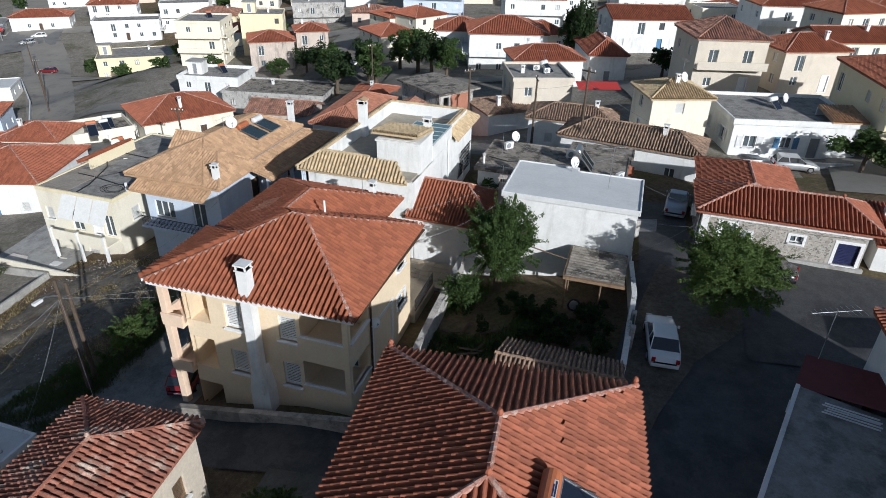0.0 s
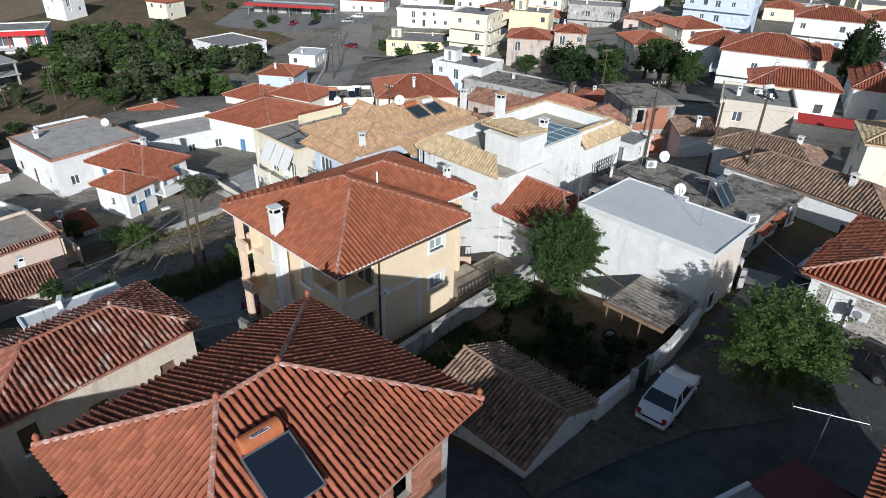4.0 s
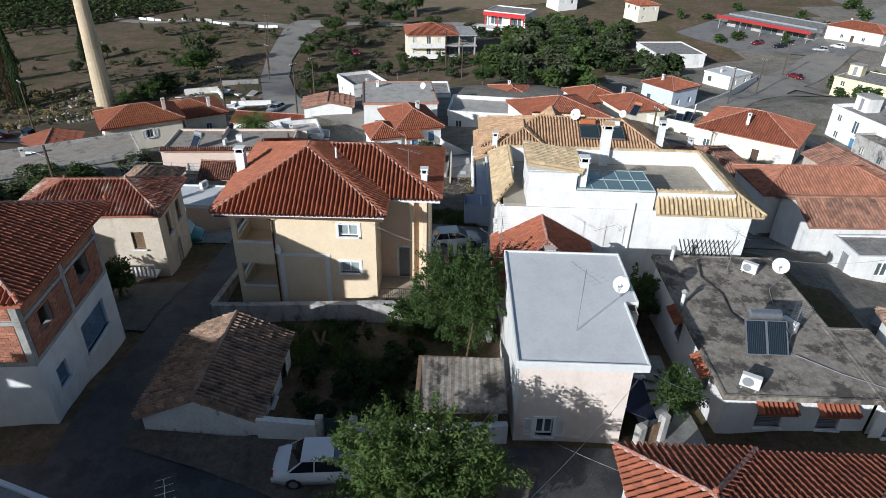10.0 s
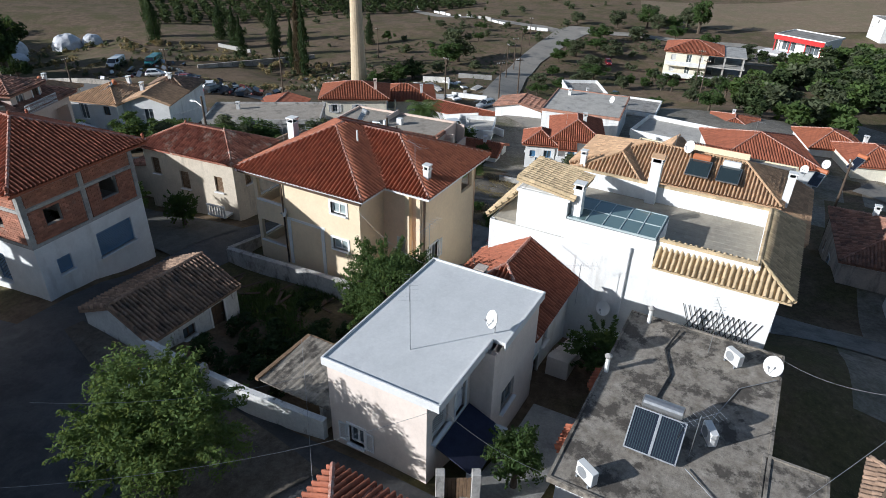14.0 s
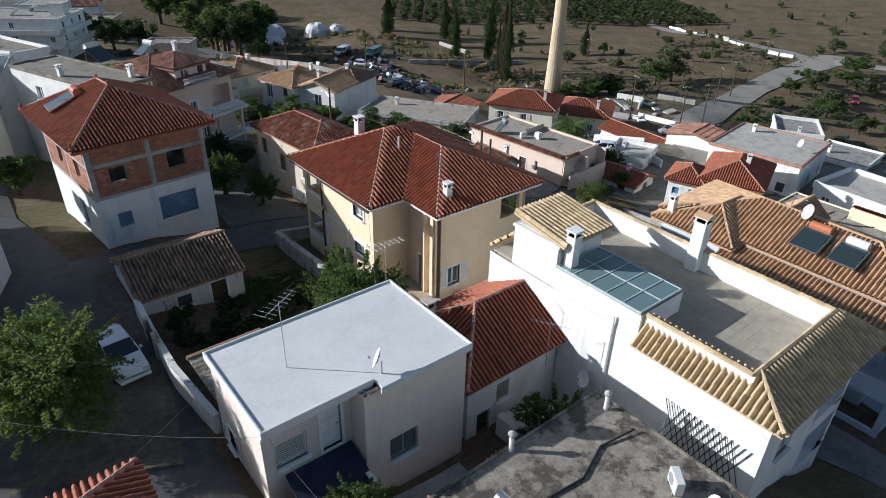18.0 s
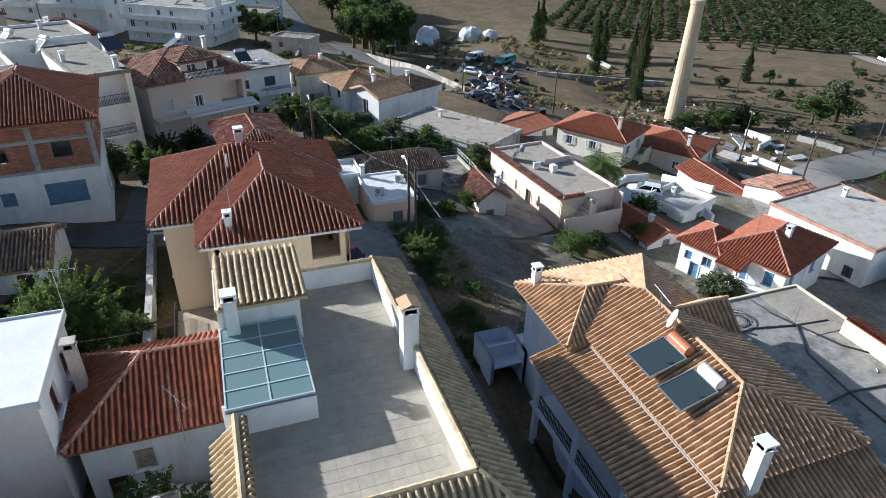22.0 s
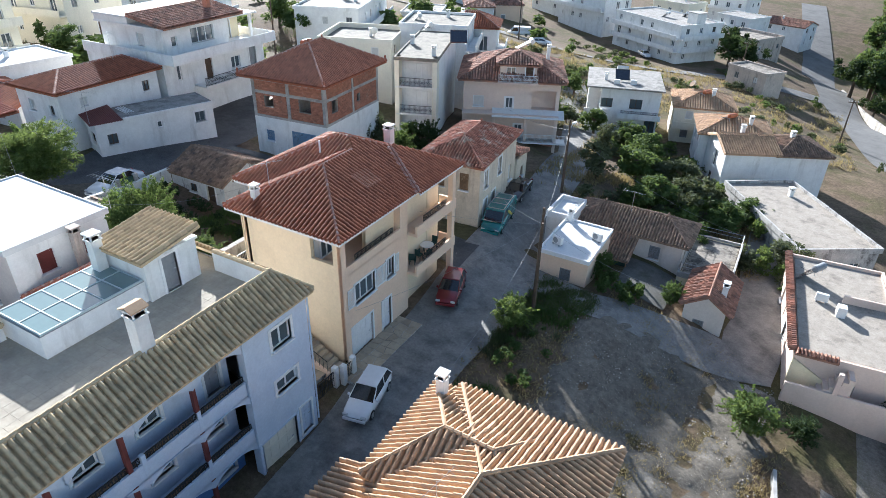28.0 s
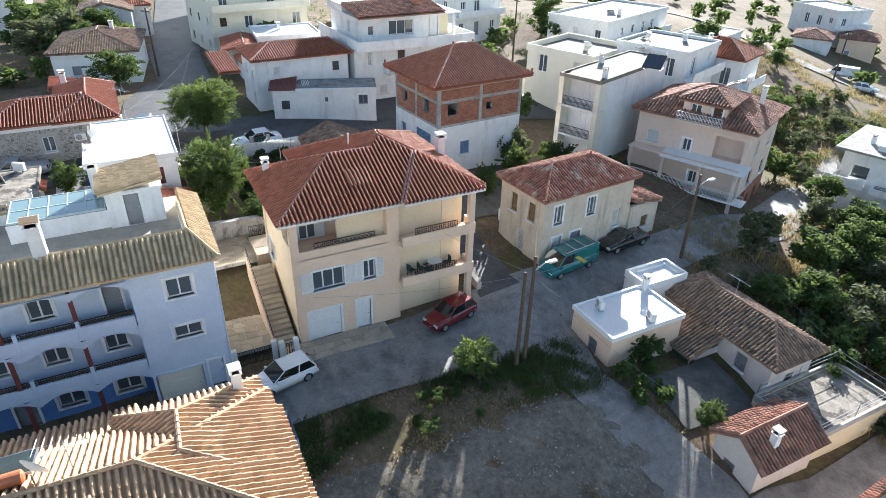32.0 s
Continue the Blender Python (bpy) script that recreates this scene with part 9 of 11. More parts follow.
def scatter(name, label, pts, base, material, category):
    out = []
    for x, y, rd, hh, a in pts:
        if any(off_line(x, y, *seg) < 3.6 + 0.6 * rd for seg in FIELD_ROAD):
            continue
        c, s = math.cos(a), math.sin(a)
        q = base * np.array([rd, rd, hh])
        q = np.stack([q[..., 0] * c - q[..., 1] * s, q[..., 0] * s + q[..., 1] * c, q[..., 2]], -1)
        out.append(q + np.array([x, y, ground_z(x, y) + hh * 0.9]))
    return tagged(new(name, quads_mesh(name, np.concatenate(out), material)), label, category, "", "stuff")


r = random.Random(5)
base = leaf_quads(420, 0.17, 77)
pts = []
while len(pts) < 190:
    x, y = r.uniform(-205, -100), r.uniform(30, 110)
    if (x + 164) ** 2 + (y - 22) ** 2 < 26 ** 2 or (x + 168) ** 2 + (y - 97) ** 2 < 15 ** 2 or y > 92 - (x + 130) * 0.5 * (x > -130) or (x + 132) ** 2 + (y - 100) ** 2 < 12 ** 2 or (x > -125 and y > 62) or y < 44 + (x + 112) * 0.1 - 4 * noise.noise((x * 0.1, y * 0.1, 3)) or (x + 203) ** 2 + (y - 48) ** 2 < 14 ** 2:
        continue
    k = r.uniform(0.45, 1.0) ** 1.3
    pts.append((x, y, 4.3 * k, 3.1 * k * r.uniform(0.85, 1.2), r.uniform(0, 6)))
scatter("scrub_wood", "dense dark green scrub and olive wood", pts[::3], base, LEAF_GROVE, "scrub")
scatter("scrub_wood", "grey-green olives and bushes in the scrub", pts[1::3], base, LEAF_OLIVE, "scrub")
scatter("scrub_wood", "brighter green bushes in the scrub", pts[2::3], base, LEAF_BRIGHT, "scrub")
base = leaf_quads(130, 0.26, 78)
pts = []
for i in range(24):
    for j in range(26):
        u, w = -34 + i * 5.4 + r.uniform(-0.7, 0.7), j * 5.4 + r.uniform(-0.7, 0.7)
        x, y = -160 - 0.8 * u - 0.6 * w, -127 + 0.6 * u - 0.8 * w
        pts.append((x, y, r.uniform(1.8, 2.6), r.uniform(1.3, 1.9), r.uniform(0, 6)))
scatter("olive_grove", "dense rows of small dark green olive trees", pts, base, LEAF_GROVE, "olive grove")
pts = []
for i in range(30):
    pts.append((r.uniform(-260, -110), r.uniform(-60, 10), r.uniform(0.7, 1.6), r.uniform(0.5, 1.0), r.uniform(0, 6)))
for i in range(40):
    pts.append((r.uniform(-205, -140), r.uniform(-2, 40), r.uniform(1.0, 1.8), r.uniform(0.7, 1.2), r.uniform(0, 6)))
scatter("field_shrubs", "low scattered shrubs on the dry fields", pts, base, LEAF_OLIVE, "shrubs")
pts = []
for i in range(90):
    pts.append((r.uniform(-230, -60), r.uniform(110, 320), r.uniform(1.5, 3.0), r.uniform(1.2, 2.4), r.uniform(0, 6)))
for i in range(60):
    pts.append((r.uniform(-30, 120), r.uniform(100, 300), r.uniform(1.5, 3.0), r.uniform(1.2, 2.4), r.uniform(0, 6)))
for i in range(50):
    pts.append((r.uniform(0, 120), r.uniform(-160, -60), r.uniform(1.2, 2.6), r.uniform(1.0, 2.0), r.uniform(0, 6)))
for i in range(90):
    x, y = r.uniform(22, 110), r.uniform(-70, 66)
    if abs(y - 37.5 + 0.115 * x) < 6 or (x < 27 and y > 2):
        continue
    pts.append((x, y, r.uniform(1.2, 2.6), r.uniform(1.0, 2.2), r.uniform(0, 6)))
scatter("garden_trees", "small garden trees among the distant houses", pts, base, LEAF, "trees")


def blades(name, label, n, area, h, material, seed, keep=lambda x, y: True):
    r = random.Random(seed)
    V, F = [], []
    while len(F) < n:
        cx, cy = r.uniform(area[0], area[1]), r.uniform(area[2], area[3])
        if not keep(cx, cy) or noise.noise((cx * 0.22, cy * 0.22, seed)) < -0.05:
            continue
        for i in range(9):
            x, y = cx + r.gauss(0, 0.22), cy + r.gauss(0, 0.22)
            z = ground_z(x, y) - 0.05
            a, t = r.uniform(0, 6.28), r.uniform(0.02, 0.05)
            k, hh = len(V), h * r.uniform(0.5, 1.3)
            V += [(x - t * math.cos(a), y - t * math.sin(a), z), (x + t * math.cos(a), y + t * math.sin(a), z), (x + r.gauss(0, 0.12), y + r.gauss(0, 0.12), z + hh)]
            F.append((k, k + 1, k + 2))
    me = bpy.data.meshes.new(name)
    me.from_pydata(V, [], F)
    me.materials.append(material)
    tagged(new(name, me), label, "grass", "", "stuff")


GRAVEL = soil("rubble_and_earth", (0.105, 0.092, 0.074), (0.19, 0.168, 0.138), (0.30, 0.275, 0.24), (0.40, 0.375, 0.335), 0.54, 0.68)


def gravel_lot():
    """Uneven ground with a ragged edge."""
    g = Geo()
    n, m = 44, 34
    for j in range(n + 1):
        v = j / n
        y = 16.2 + 21.6 * v
        for i in range(m + 1):
            u = i / m
            xl, xr = -45.2 + 1.2 * noise.noise((0.3, y * 0.5, 1)), -31.0 + 1.0 * noise.noise((7.3, y * 0.6, 2)) - max(0, 20 - y) * 0.9
            x = xl + (xr - xl) * u
            yy = y + (0.9 * noise.noise((x * 0.5, 5.0, 3)) if j in (0, n) else 0)
            e = min(u, 1 - u, v, 1 - v)
            g.v.append((x, yy, ground_z(x, yy) - 0.16 + min(1, e * 9) * (0.2 + 0.22 * noise.noise((x * 0.7, yy * 0.7, 4)) + 0.1 * noise.noise((x * 2.1, yy * 2.1, 5)))))
    w = m + 1
    g.f = [(j * w + i, j * w + i + 1, (j + 1) * w + i + 1, (j + 1) * w + i) for j in range(n) for i in range(m)]
    me = g.mesh("gravel_lot", GRAVEL, True)
    tagged(new("gravel_lot", me), "grey-brown gravel and rubble on the vacant lot", "ground", "", "structure")
    r = random.Random(12)
    s = Geo()
    for i in range(4200):
        x, y = r.uniform(-45, -30), r.uniform(16.5, 37.5)
        if noise.noise((x * 0.25, y * 0.25, 9)) < r.uniform(-0.3, 0.3):
            continue
        k = r.choice((0.02, 0.03, 0.03, 0.04, 0.05, 0.06, 0.09))
        z = ground_z(x, y) + 0.04
        a = [r.uniform(0.6, 1.2) * k for _ in range(6)]
        s.add([(x + a[0], y, z), (x, y + a[1], z), (x - a[2], y, z), (x, y - a[3], z), (x + r.uniform(-0.3, 0.3) * k, y, z + a[4] * 0.4), (x, y, z - 0.1)], [(0, 1, 4), (1, 2, 4), (2, 3, 4), (3, 0, 4), (1, 0, 5), (2, 1, 5), (3, 2, 5), (0, 3, 5)])
    tagged(new("loose_stones", s.mesh("loose_stones", STONE)), "loose grey stones strewn over the lot", "stones", "", "stuff")


gravel_lot()
edge = lambda x, y: x > -30.4 - max(0, 24 - y) * 0.35 + 1.6 * noise.noise((x * 0.6, y * 0.6, 8)) and x < -27.6 + 0.5 * noise.noise((x, y * 0.8, 3)) and noise.noise((x * 0.9, y * 0.9, 6)) > -0.15
blades("weeds", "green weeds on the edge of the vacant lot", 9000, (-34, -27.3, 17, 37), 0.3, LEAF, 3, edge)
blades("weeds", "grey-green weeds on the edge of the vacant lot", 8000, (-34, -27.3, 17, 37), 0.3, LEAF_OLIVE, 13, edge)
blades("dry_grass", "dry straw-coloured grass on the vacant lot", 12000, (-46, -27, 15, 37), 0.2, LEAF_DRY, 4)
blades("dry_grass", "dry yellow grass on the slope", 16000, (-42, -20, -26, 3), 0.5, LEAF_DRY, 6)
blades("yard_weeds", "weeds in the neglected walled yard", 9000, (-10, -2, 25, 36), 0.3, LEAF, 7)
blades("dry_grass", "dry grass on the rough slope", 20000, (-16, 26, -74, -22), 0.6, LEAF_DRY, 8)
blades("dry_grass", "dry grass and weeds on the eastern slope", 14000, (24, 100, -30, 60), 0.6, LEAF_OLIVE, 10, lambda x, y: abs(y - 37.5 + 0.115 * x) > 5)
blades("dry_grass", "dry grass and thistles above the road", 15000, (-50, -12, -84, -34), 0.6, LEAF_DRY, 21)
blades("green_grass", "green grass and weeds on the rough slope", 14000, (-16, 10, -60, -18), 0.5, LEAF_OLIVE, 9)
r = random.Random(15)
base = leaf_quads(340, 0.142, 79)
pts = []
while len(pts) < 190:
    x, y = r.uniform(-46, -22), r.uniform(-27, 3.5)
    if noise.noise((x * 0.14, y * 0.14, 2)) < -0.12 or (x > -24 and y > -14) or (-37 < x < -26 and y > 1.5) or (x < -36.5 and y < -14) or (x < -29 and y < -22):
        continue
    pts.append((x, y, r.uniform(0.7, 1.7), r.uniform(0.5, 1.3), r.uniform(0, 6)))
while len(pts) < 270:
    x, y = r.uniform(-10, 6), r.uniform(-60, -30)
    if noise.noise((x * 0.14, y * 0.14, 4)) < 0.0:
        continue
    pts.append((x, y, r.uniform(0.6, 1.5), r.uniform(0.4, 1.0), r.uniform(0, 6)))
while len(pts) < 420:
    x, y = r.uniform(-56, 10), r.uniform(-96, -34)
    if noise.noise((x * 0.09, y * 0.09, 7)) < 0.08 or abs(x + 53 - (y + 68) * -0.17) < 5:
        continue
    pts.append((x, y, r.uniform(0.5, 1.5), r.uniform(0.35, 0.9), r.uniform(0, 6)))
scatter("slope_scrub", "green scrub and brambles covering the slope", pts[::2], base, LEAF_BRIGHT, "scrub")
scatter("slope_scrub", "dull olive-green brambles on the slope", pts[1::2], base, LEAF_OLIVE, "scrub")
pts = [(r.uniform(-31.4, -28.4), r.uniform(20, 36), r.uniform(0.2, 0.55), r.uniform(0.15, 0.35), r.uniform(0, 6)) for _ in range(34)]
pts += [(-33.0 + r.uniform(-1.4, 1.4), 15.2 + r.uniform(-1.6, 1.2), r.uniform(0.4, 0.9), r.uniform(0.4, 0.8), r.uniform(0, 6)) for _ in range(14)]
# yard plants in the darkest leaf, covering pale soil to imitate shade
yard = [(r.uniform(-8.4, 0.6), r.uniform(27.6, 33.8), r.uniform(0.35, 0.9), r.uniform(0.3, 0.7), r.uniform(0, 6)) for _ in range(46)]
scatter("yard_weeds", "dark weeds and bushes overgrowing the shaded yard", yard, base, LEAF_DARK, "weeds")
scatter("lot_bushes", "low green bushes along the edge of the lot", pts, base, LEAF, "shrubs")
pts = [(r.uniform(-320, -110), r.uniform(-110, 12), r.uniform(0.6, 2.2), r.uniform(0.5, 1.5), r.uniform(0, 6)) for _ in range(70)]
scatter("field_shrubs", "scattered dark shrubs and young trees on the fields", pts, leaf_quads(150, 0.26, 81), LEAF_OLIVE, "shrubs")

# dry tufts, thistles and low scrub on the waste ground and the fields
r = random.Random(77)
pts = []
while len(pts) < 420:
    x, y = r.uniform(-118, -52), r.uniform(-150, -34)
    if noise.noise((x * 0.06, y * 0.06, 9)) < -0.05 or (x > -70 and y < -40):
        continue
    pts.append((x, y, r.uniform(0.5, 1.3), r.uniform(0.3, 0.9), r.uniform(0, 6)))
scatter("waste_scrub", "brown and olive scrub on the waste ground", pts[::2], leaf_quads(70, 0.3, 91), LEAF_OLIVE, "scrub")
scatter("waste_scrub", "dry brown thistles on the waste ground", pts[1::2], leaf_quads(70, 0.3, 92), LEAF_DRY, "scrub")
pts = [(r.uniform(-210, -96), r.uniform(-60, 14), r.uniform(0.25, 0.7), r.uniform(0.12, 0.35), r.uniform(0, 6)) for _ in range(1300)]
scatter("field_tufts", "sparse dry weed tufts on the bare field", [p for p in pts if noise.noise((p[0] * 0.04, p[1] * 0.04, 5)) > -0.1], leaf_quads(26, 0.42, 93), LEAF_OLIVE, "weeds")


# ---- walls, yards and paving ----
def garden_wall(pts, h, t, material, label, dip=0.5):
    """A wall along points (x, y, top); a top of None is h above the ground."""
    g = Geo()
    pts = [(x, y, ground_z(x, y) + h if z is None else z) for x, y, z in pts]
    for (xa, ya, za), (xb, yb, zb) in zip(pts, pts[1:]):
        n = max(1, int(math.hypot(xb - xa, yb - ya) / 1.2))
        dx, dy = xb - xa, yb - ya
        k = math.hypot(dx, dy)
        nx, ny = -dy / k * t / 2, dx / k * t / 2
        rows = []
        for i in range(n + 1):
            f = i / n
            x, y = xa + dx * f, ya + dy * f
            top = (za + (zb - za) * f) + 0.04 * noise.noise((x, y, 3.3))
            lo = min(ground_z(x, y) - dip, top - 0.3)
            rows.append([(x - nx, y - ny, lo), (x - nx, y - ny, top), (x + nx, y + ny, top), (x + nx, y + ny, lo)])
        for a, b in zip(rows, rows[1:]):
            g.add(a + b, [(0, 1, 5, 4), (1, 2, 6, 5), (2, 3, 7, 6)])
        g.add(rows[0], [(0, 1, 2, 3)]).add(rows[-1], [(3, 2, 1, 0)])
    return solo("garden_wall", g, material, label, "wall")


garden_wall([(-9.3, 20.6, 3.5), (-9.6, 28.5, 3.7), (-9.8, 36.6, 4.0)], 1, 0.4, GREYPLASTER, "grey rubble and plaster yard wall beside the peach house")
garden_wall([(-9.3, 20.6, 3.5), (-14.5, 20.4, 2.6), (-21.2, 20.3, 1.2)], 1, 0.35, STONE, "stone lane wall below the peach house")
garden_wall([(1.6, 26.6, 5.4), (1.7, 29.5, 5.3), (1.8, 33.4, 5.5), (1.4, 37.5, 5.4)], 1, 0.3, PEELING, "peeling whitewashed street wall of the yard")
garden_wall([(-9.7, 37.0, 3.6), (-7.7, 37.2, 3.8)], 1, 0.25, WHITE, "short white wall closing the yard")
garden_wall([(-45.4, 24.8, None), (-46.3, 34.0, None), (-56, 34.4, None)], 0.5, 0.2, CONCRETE, "pale low wall round the concrete yard")
garden_wall([(-32.3, 18.6, -2.2), (-33.6, 17.6, -2.2)], 1, 0.2, WHITE, "white front wall piece of the cottage yard")
garden_wall([(-35.4, 15.6, -2.2), (-36.2, 15.2, -2.2)], 1, 0.25, WHITE, "white gate pier of the cottage yard")
garden_wall([(-60.6, -48, None), (-57, -68, None), (-53.6, -92, None), (-50.6, -125, None)], 0.9, 0.4, STONE, "broken low stone wall along the road")
garden_wall([(-96, -30, None), (-82, -20, None), (-70, -14, None)], 0.8, 0.4, STONE, "low stone field wall running to the smokestack")
r_wall = random.Random(12)
edge = [Vector(p) for p in ((-220, -92), (-212, -74), (-202, -55), (-195, -38), (-194, -29), (-194, -20))]
for a, b in zip(edge, edge[1:]):
    n = max(2, int((b - a).length / 3.4))
    for k in range(n):
        if r_wall.random() < 0.24:
            continue
        p, q = a.lerp(b, (k + 0.06) / n), a.lerp(b, (k + 0.94) / n)
        top = r_wall.uniform(0.6, 1.3)
        garden_wall([(p.x, p.y, None), (q.x, q.y, None)], top, 0.22, CONCRETE if r_wall.random() < 0.3 else WHITE, "broken white panel of the field wall")
# ruined walls and slabs beside the smokestack
for a, b, top, m in (((-99, -30), (-93, -20), 0.9, WHITE), ((-105.5, -21), (-103, -13), 1.3, CONCRETE), ((-103, -13), (-98, -10.5), 1.0, WHITE), ((-94, -7.5), (-94.5, 0), 0.8, WHITE), ((-112, -15.5), (-115, -8.5), 1.0, CONCRETE), ((-92, -17), (-88, -12), 0.9, WHITE), ((-88, -12), (-86, -4), 0.7, CONCRETE), ((-65, 4), (-60, 6), 0.9, WHITE), ((-65, 11), (-64, 17), 1.0, WHITE), ((-60, 6), (-57, 8), 0.7, WHITE), ((-69, 2), (-70, 10), 0.9, WHITE), ((-122, -103), (-122, -90), 1.0, CONCRETE)):
    garden_wall([(*a, None), (*b, None)], top, 0.3, m, "ruined whitewashed wall on the waste ground" if m is WHITE else "ruined bare concrete wall on the waste ground")
for i in range(26):
    x, y = -104 + r_wall.uniform(0, 22), -26 + r_wall.uniform(0, 26)
    w = r_wall.uniform(0.6, 1.9)
    solo("broken_slab", Geo().cbox(-w, w, -w * 0.6, w * 0.6, -0.12, 0.12, 0.03), r_wall.choice((WHITE, CONCRETE, CONCRETE)), "broken pale concrete slab lying on waste ground", "rubble", pose(x, y, ground_z(x, y) + 0.15, r_wall.uniform(-14, 14), r_wall.uniform(-14, 14), r_wall.uniform(0, 180)), "broken slabs")
garden_wall([(-92, -78, None), (-122, -66, None)], 0.8, 0.5, STONE, "ruined low field wall")
garden_wall([(-60, 118, -4.6), (-44, 140, -3.4)], 1, 0.3, WHITE, "white wall beside the rising street")
garden_wall([(-106, 84, -12.2), (-118, 95, -12.8), (-136, 109, -13.4)], 1, 0.2, WHITE, "low white roadside wall")


def flags(name, label, x0, x1, y0, y1, zf, step, material, seed, limit=400):
    """Irregular flagstones, each its own piece."""
    base = tagged(new(name, Geo().box(x0, x1, y0, y1, -0.25, -0.02).mesh(name, GREYPLASTER)), label, "paving", "", "structure")
    base.matrix_basis = pose(0, 0, zf)
    r = random.Random(seed)
    nx, ny = int((x1 - x0) / step), int((y1 - y0) / step)
    P = {}
    for i in range(nx + 1):
        for j in range(ny + 1):
            P[i, j] = (x0 + (x1 - x0) * i / nx + (r.uniform(-0.3, 0.3) * step if 0 < i < nx else 0), y0 + (y1 - y0) * j / ny + (r.uniform(-0.3, 0.3) * step if 0 < j < ny else 0))
    for i in range(nx):
        for j in range(ny):
            q = [P[i, j], P[i + 1, j], P[i + 1, j + 1], P[i, j + 1]]
            cx, cy = sum(a[0] for a in q) / 4, sum(a[1] for a in q) / 4
            q = [(cx + (a - cx) * 0.94, cy + (b - cy) * 0.94, r.uniform(-0.004, 0.008)) for a, b in q]
            part("flagstone", Geo().slab(q, 0.04), material, base)
    return base


flags("yard_paving", "sandy flagstone yard beside the peach house", -13.8, -10.0, 34.2, 37.4, 2.62, 0.62, PAVING, 2)
flags("pavement", "flagstone pavement before the garage", -23.0, -21.1, 27.6, 34.6, 0.06, 0.62, PAVING, 3)
flags("yard_paving", "lower flagstone court between the houses", -20.8, -14.0, 35.0, 37.6, 0.35, 0.6, PAVING, 4)
strip("yard_slab", "grey concrete yard with cracks", [(-50.5, 34.5, 4.8), (-50.5, 47, 4.8)], CONCRETE, 0.08, category="yard")
# cottage yard coloured dark to stand in for shade from the house
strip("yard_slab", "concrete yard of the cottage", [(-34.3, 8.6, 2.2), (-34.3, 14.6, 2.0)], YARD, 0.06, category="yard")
strip("yard_slab", "concrete passage between the houses", [(-6.8, 45.4, 1.4), (3.0, 45.2, 1.3)], CONCRETE, 0.06, category="yard")


# stair from the street to the terrace of the peach house
def long_stair():
    t = thing("outdoor_stair", "straight outdoor stair of pale stone steps with iron rail", "stair", pose(-21.0, 34.1, 0.0))
    for i in range(16):
        x = i * 0.36
        part("step", Geo().cbox(x, x + 0.42, -0.55, 0.75, 0.18 * i - 0.35, 0.18 * (i + 1), 0.012), PAVING, t)
    g = Geo().add([(0, 0.75, -0.6), (6.9, 0.75, -0.6), (6.9, 0.75, 3.1), (0, 0.75, 0.4), (0, 0.93, -0.6), (6.9, 0.93, -0.6), (6.9, 0.93, 3.1), (0, 0.93, 0.4)], [(0, 1, 2, 3), (4, 7, 6, 5), (3, 2, 6, 7), (0, 3, 7, 4), (1, 5, 6, 2)])
    part("stair_wall", g, PEACH, t)
    g = Geo().tube([(0.1, 0.84, 1.2), (6.9, 0.84, 3.95)], 0.025, 6)
    for i in range(24):
        f = i / 23
        g.box(0.1 + 6.8 * f - 0.01, 0.1 + 6.8 * f + 0.01, 0.83, 0.85, 0.4 + 2.7 * f, 1.2 + 2.75 * f)
    part("handrail", g, IRON, t)


long_stair()


def gate(x, y, z, w, h, rz, label):
    t = thing("iron_gate", label, "gate", pose(x, y, z, 0, 0, rz))
    for i in range(2):
        part("gate_leaf", rail_mesh(w / 2 - 0.04, h), None, t, at=pose(i * w / 2 + 0.02, 0, 0))
    for e in (0, w):
        part("gate_pier", Geo().cbox(e - 0.16, e + 0.16, -0.16, 0.16, -0.4, h + 0.25), WHITE, t)


gate(-21.6, 37.5, -0.1, 2.4, 1.1, -90, "black wrought-iron double gate between white piers")
gate(-21.9, 34.7, 0.0, 0.9, 1.0, -90, "small black wrought-iron gate at the stair foot")


def yard_gate():
    t = thing("wooden_gate", "brown plank yard gate between plastered piers", "gate", pose(0.9, 44.3, 4.1, 0, 0, -60))
    for e in (-0.15, 1.25):
        part("gate_pier", Geo().cbox(e - 0.18, e + 0.18, -0.18, 0.18, -0.8, 1.6), GREYPLASTER, t)
    for i in range(7):
        part("plank", kept("plank", lambda: Geo().cbox(0, 0.14, -0.02, 0.02, 0, 1.25, 0.008).mesh("plank", WOOD)), None, t, at=pose(0.05 + i * 0.15, 0, 0))


yard_gate()
t = thing("wooden_gate", "old green plank door in the yard wall", "gate", pose(1.86, 29.6, 4.3, 0, 0, 90))
for i in range(8):
    part("plank", Geo().cbox(0.14 * i, 0.14 * i + 0.13, -0.03, 0.03, 0, 1.5, 0.008), AWNGREEN, t)
for x in (-0.35, 1.12):
    part("gate_pier", Geo().cbox(x, x + 0.33, -0.14, 0.14, -0.4, 1.6, 0.02), GREYPLASTER, t)


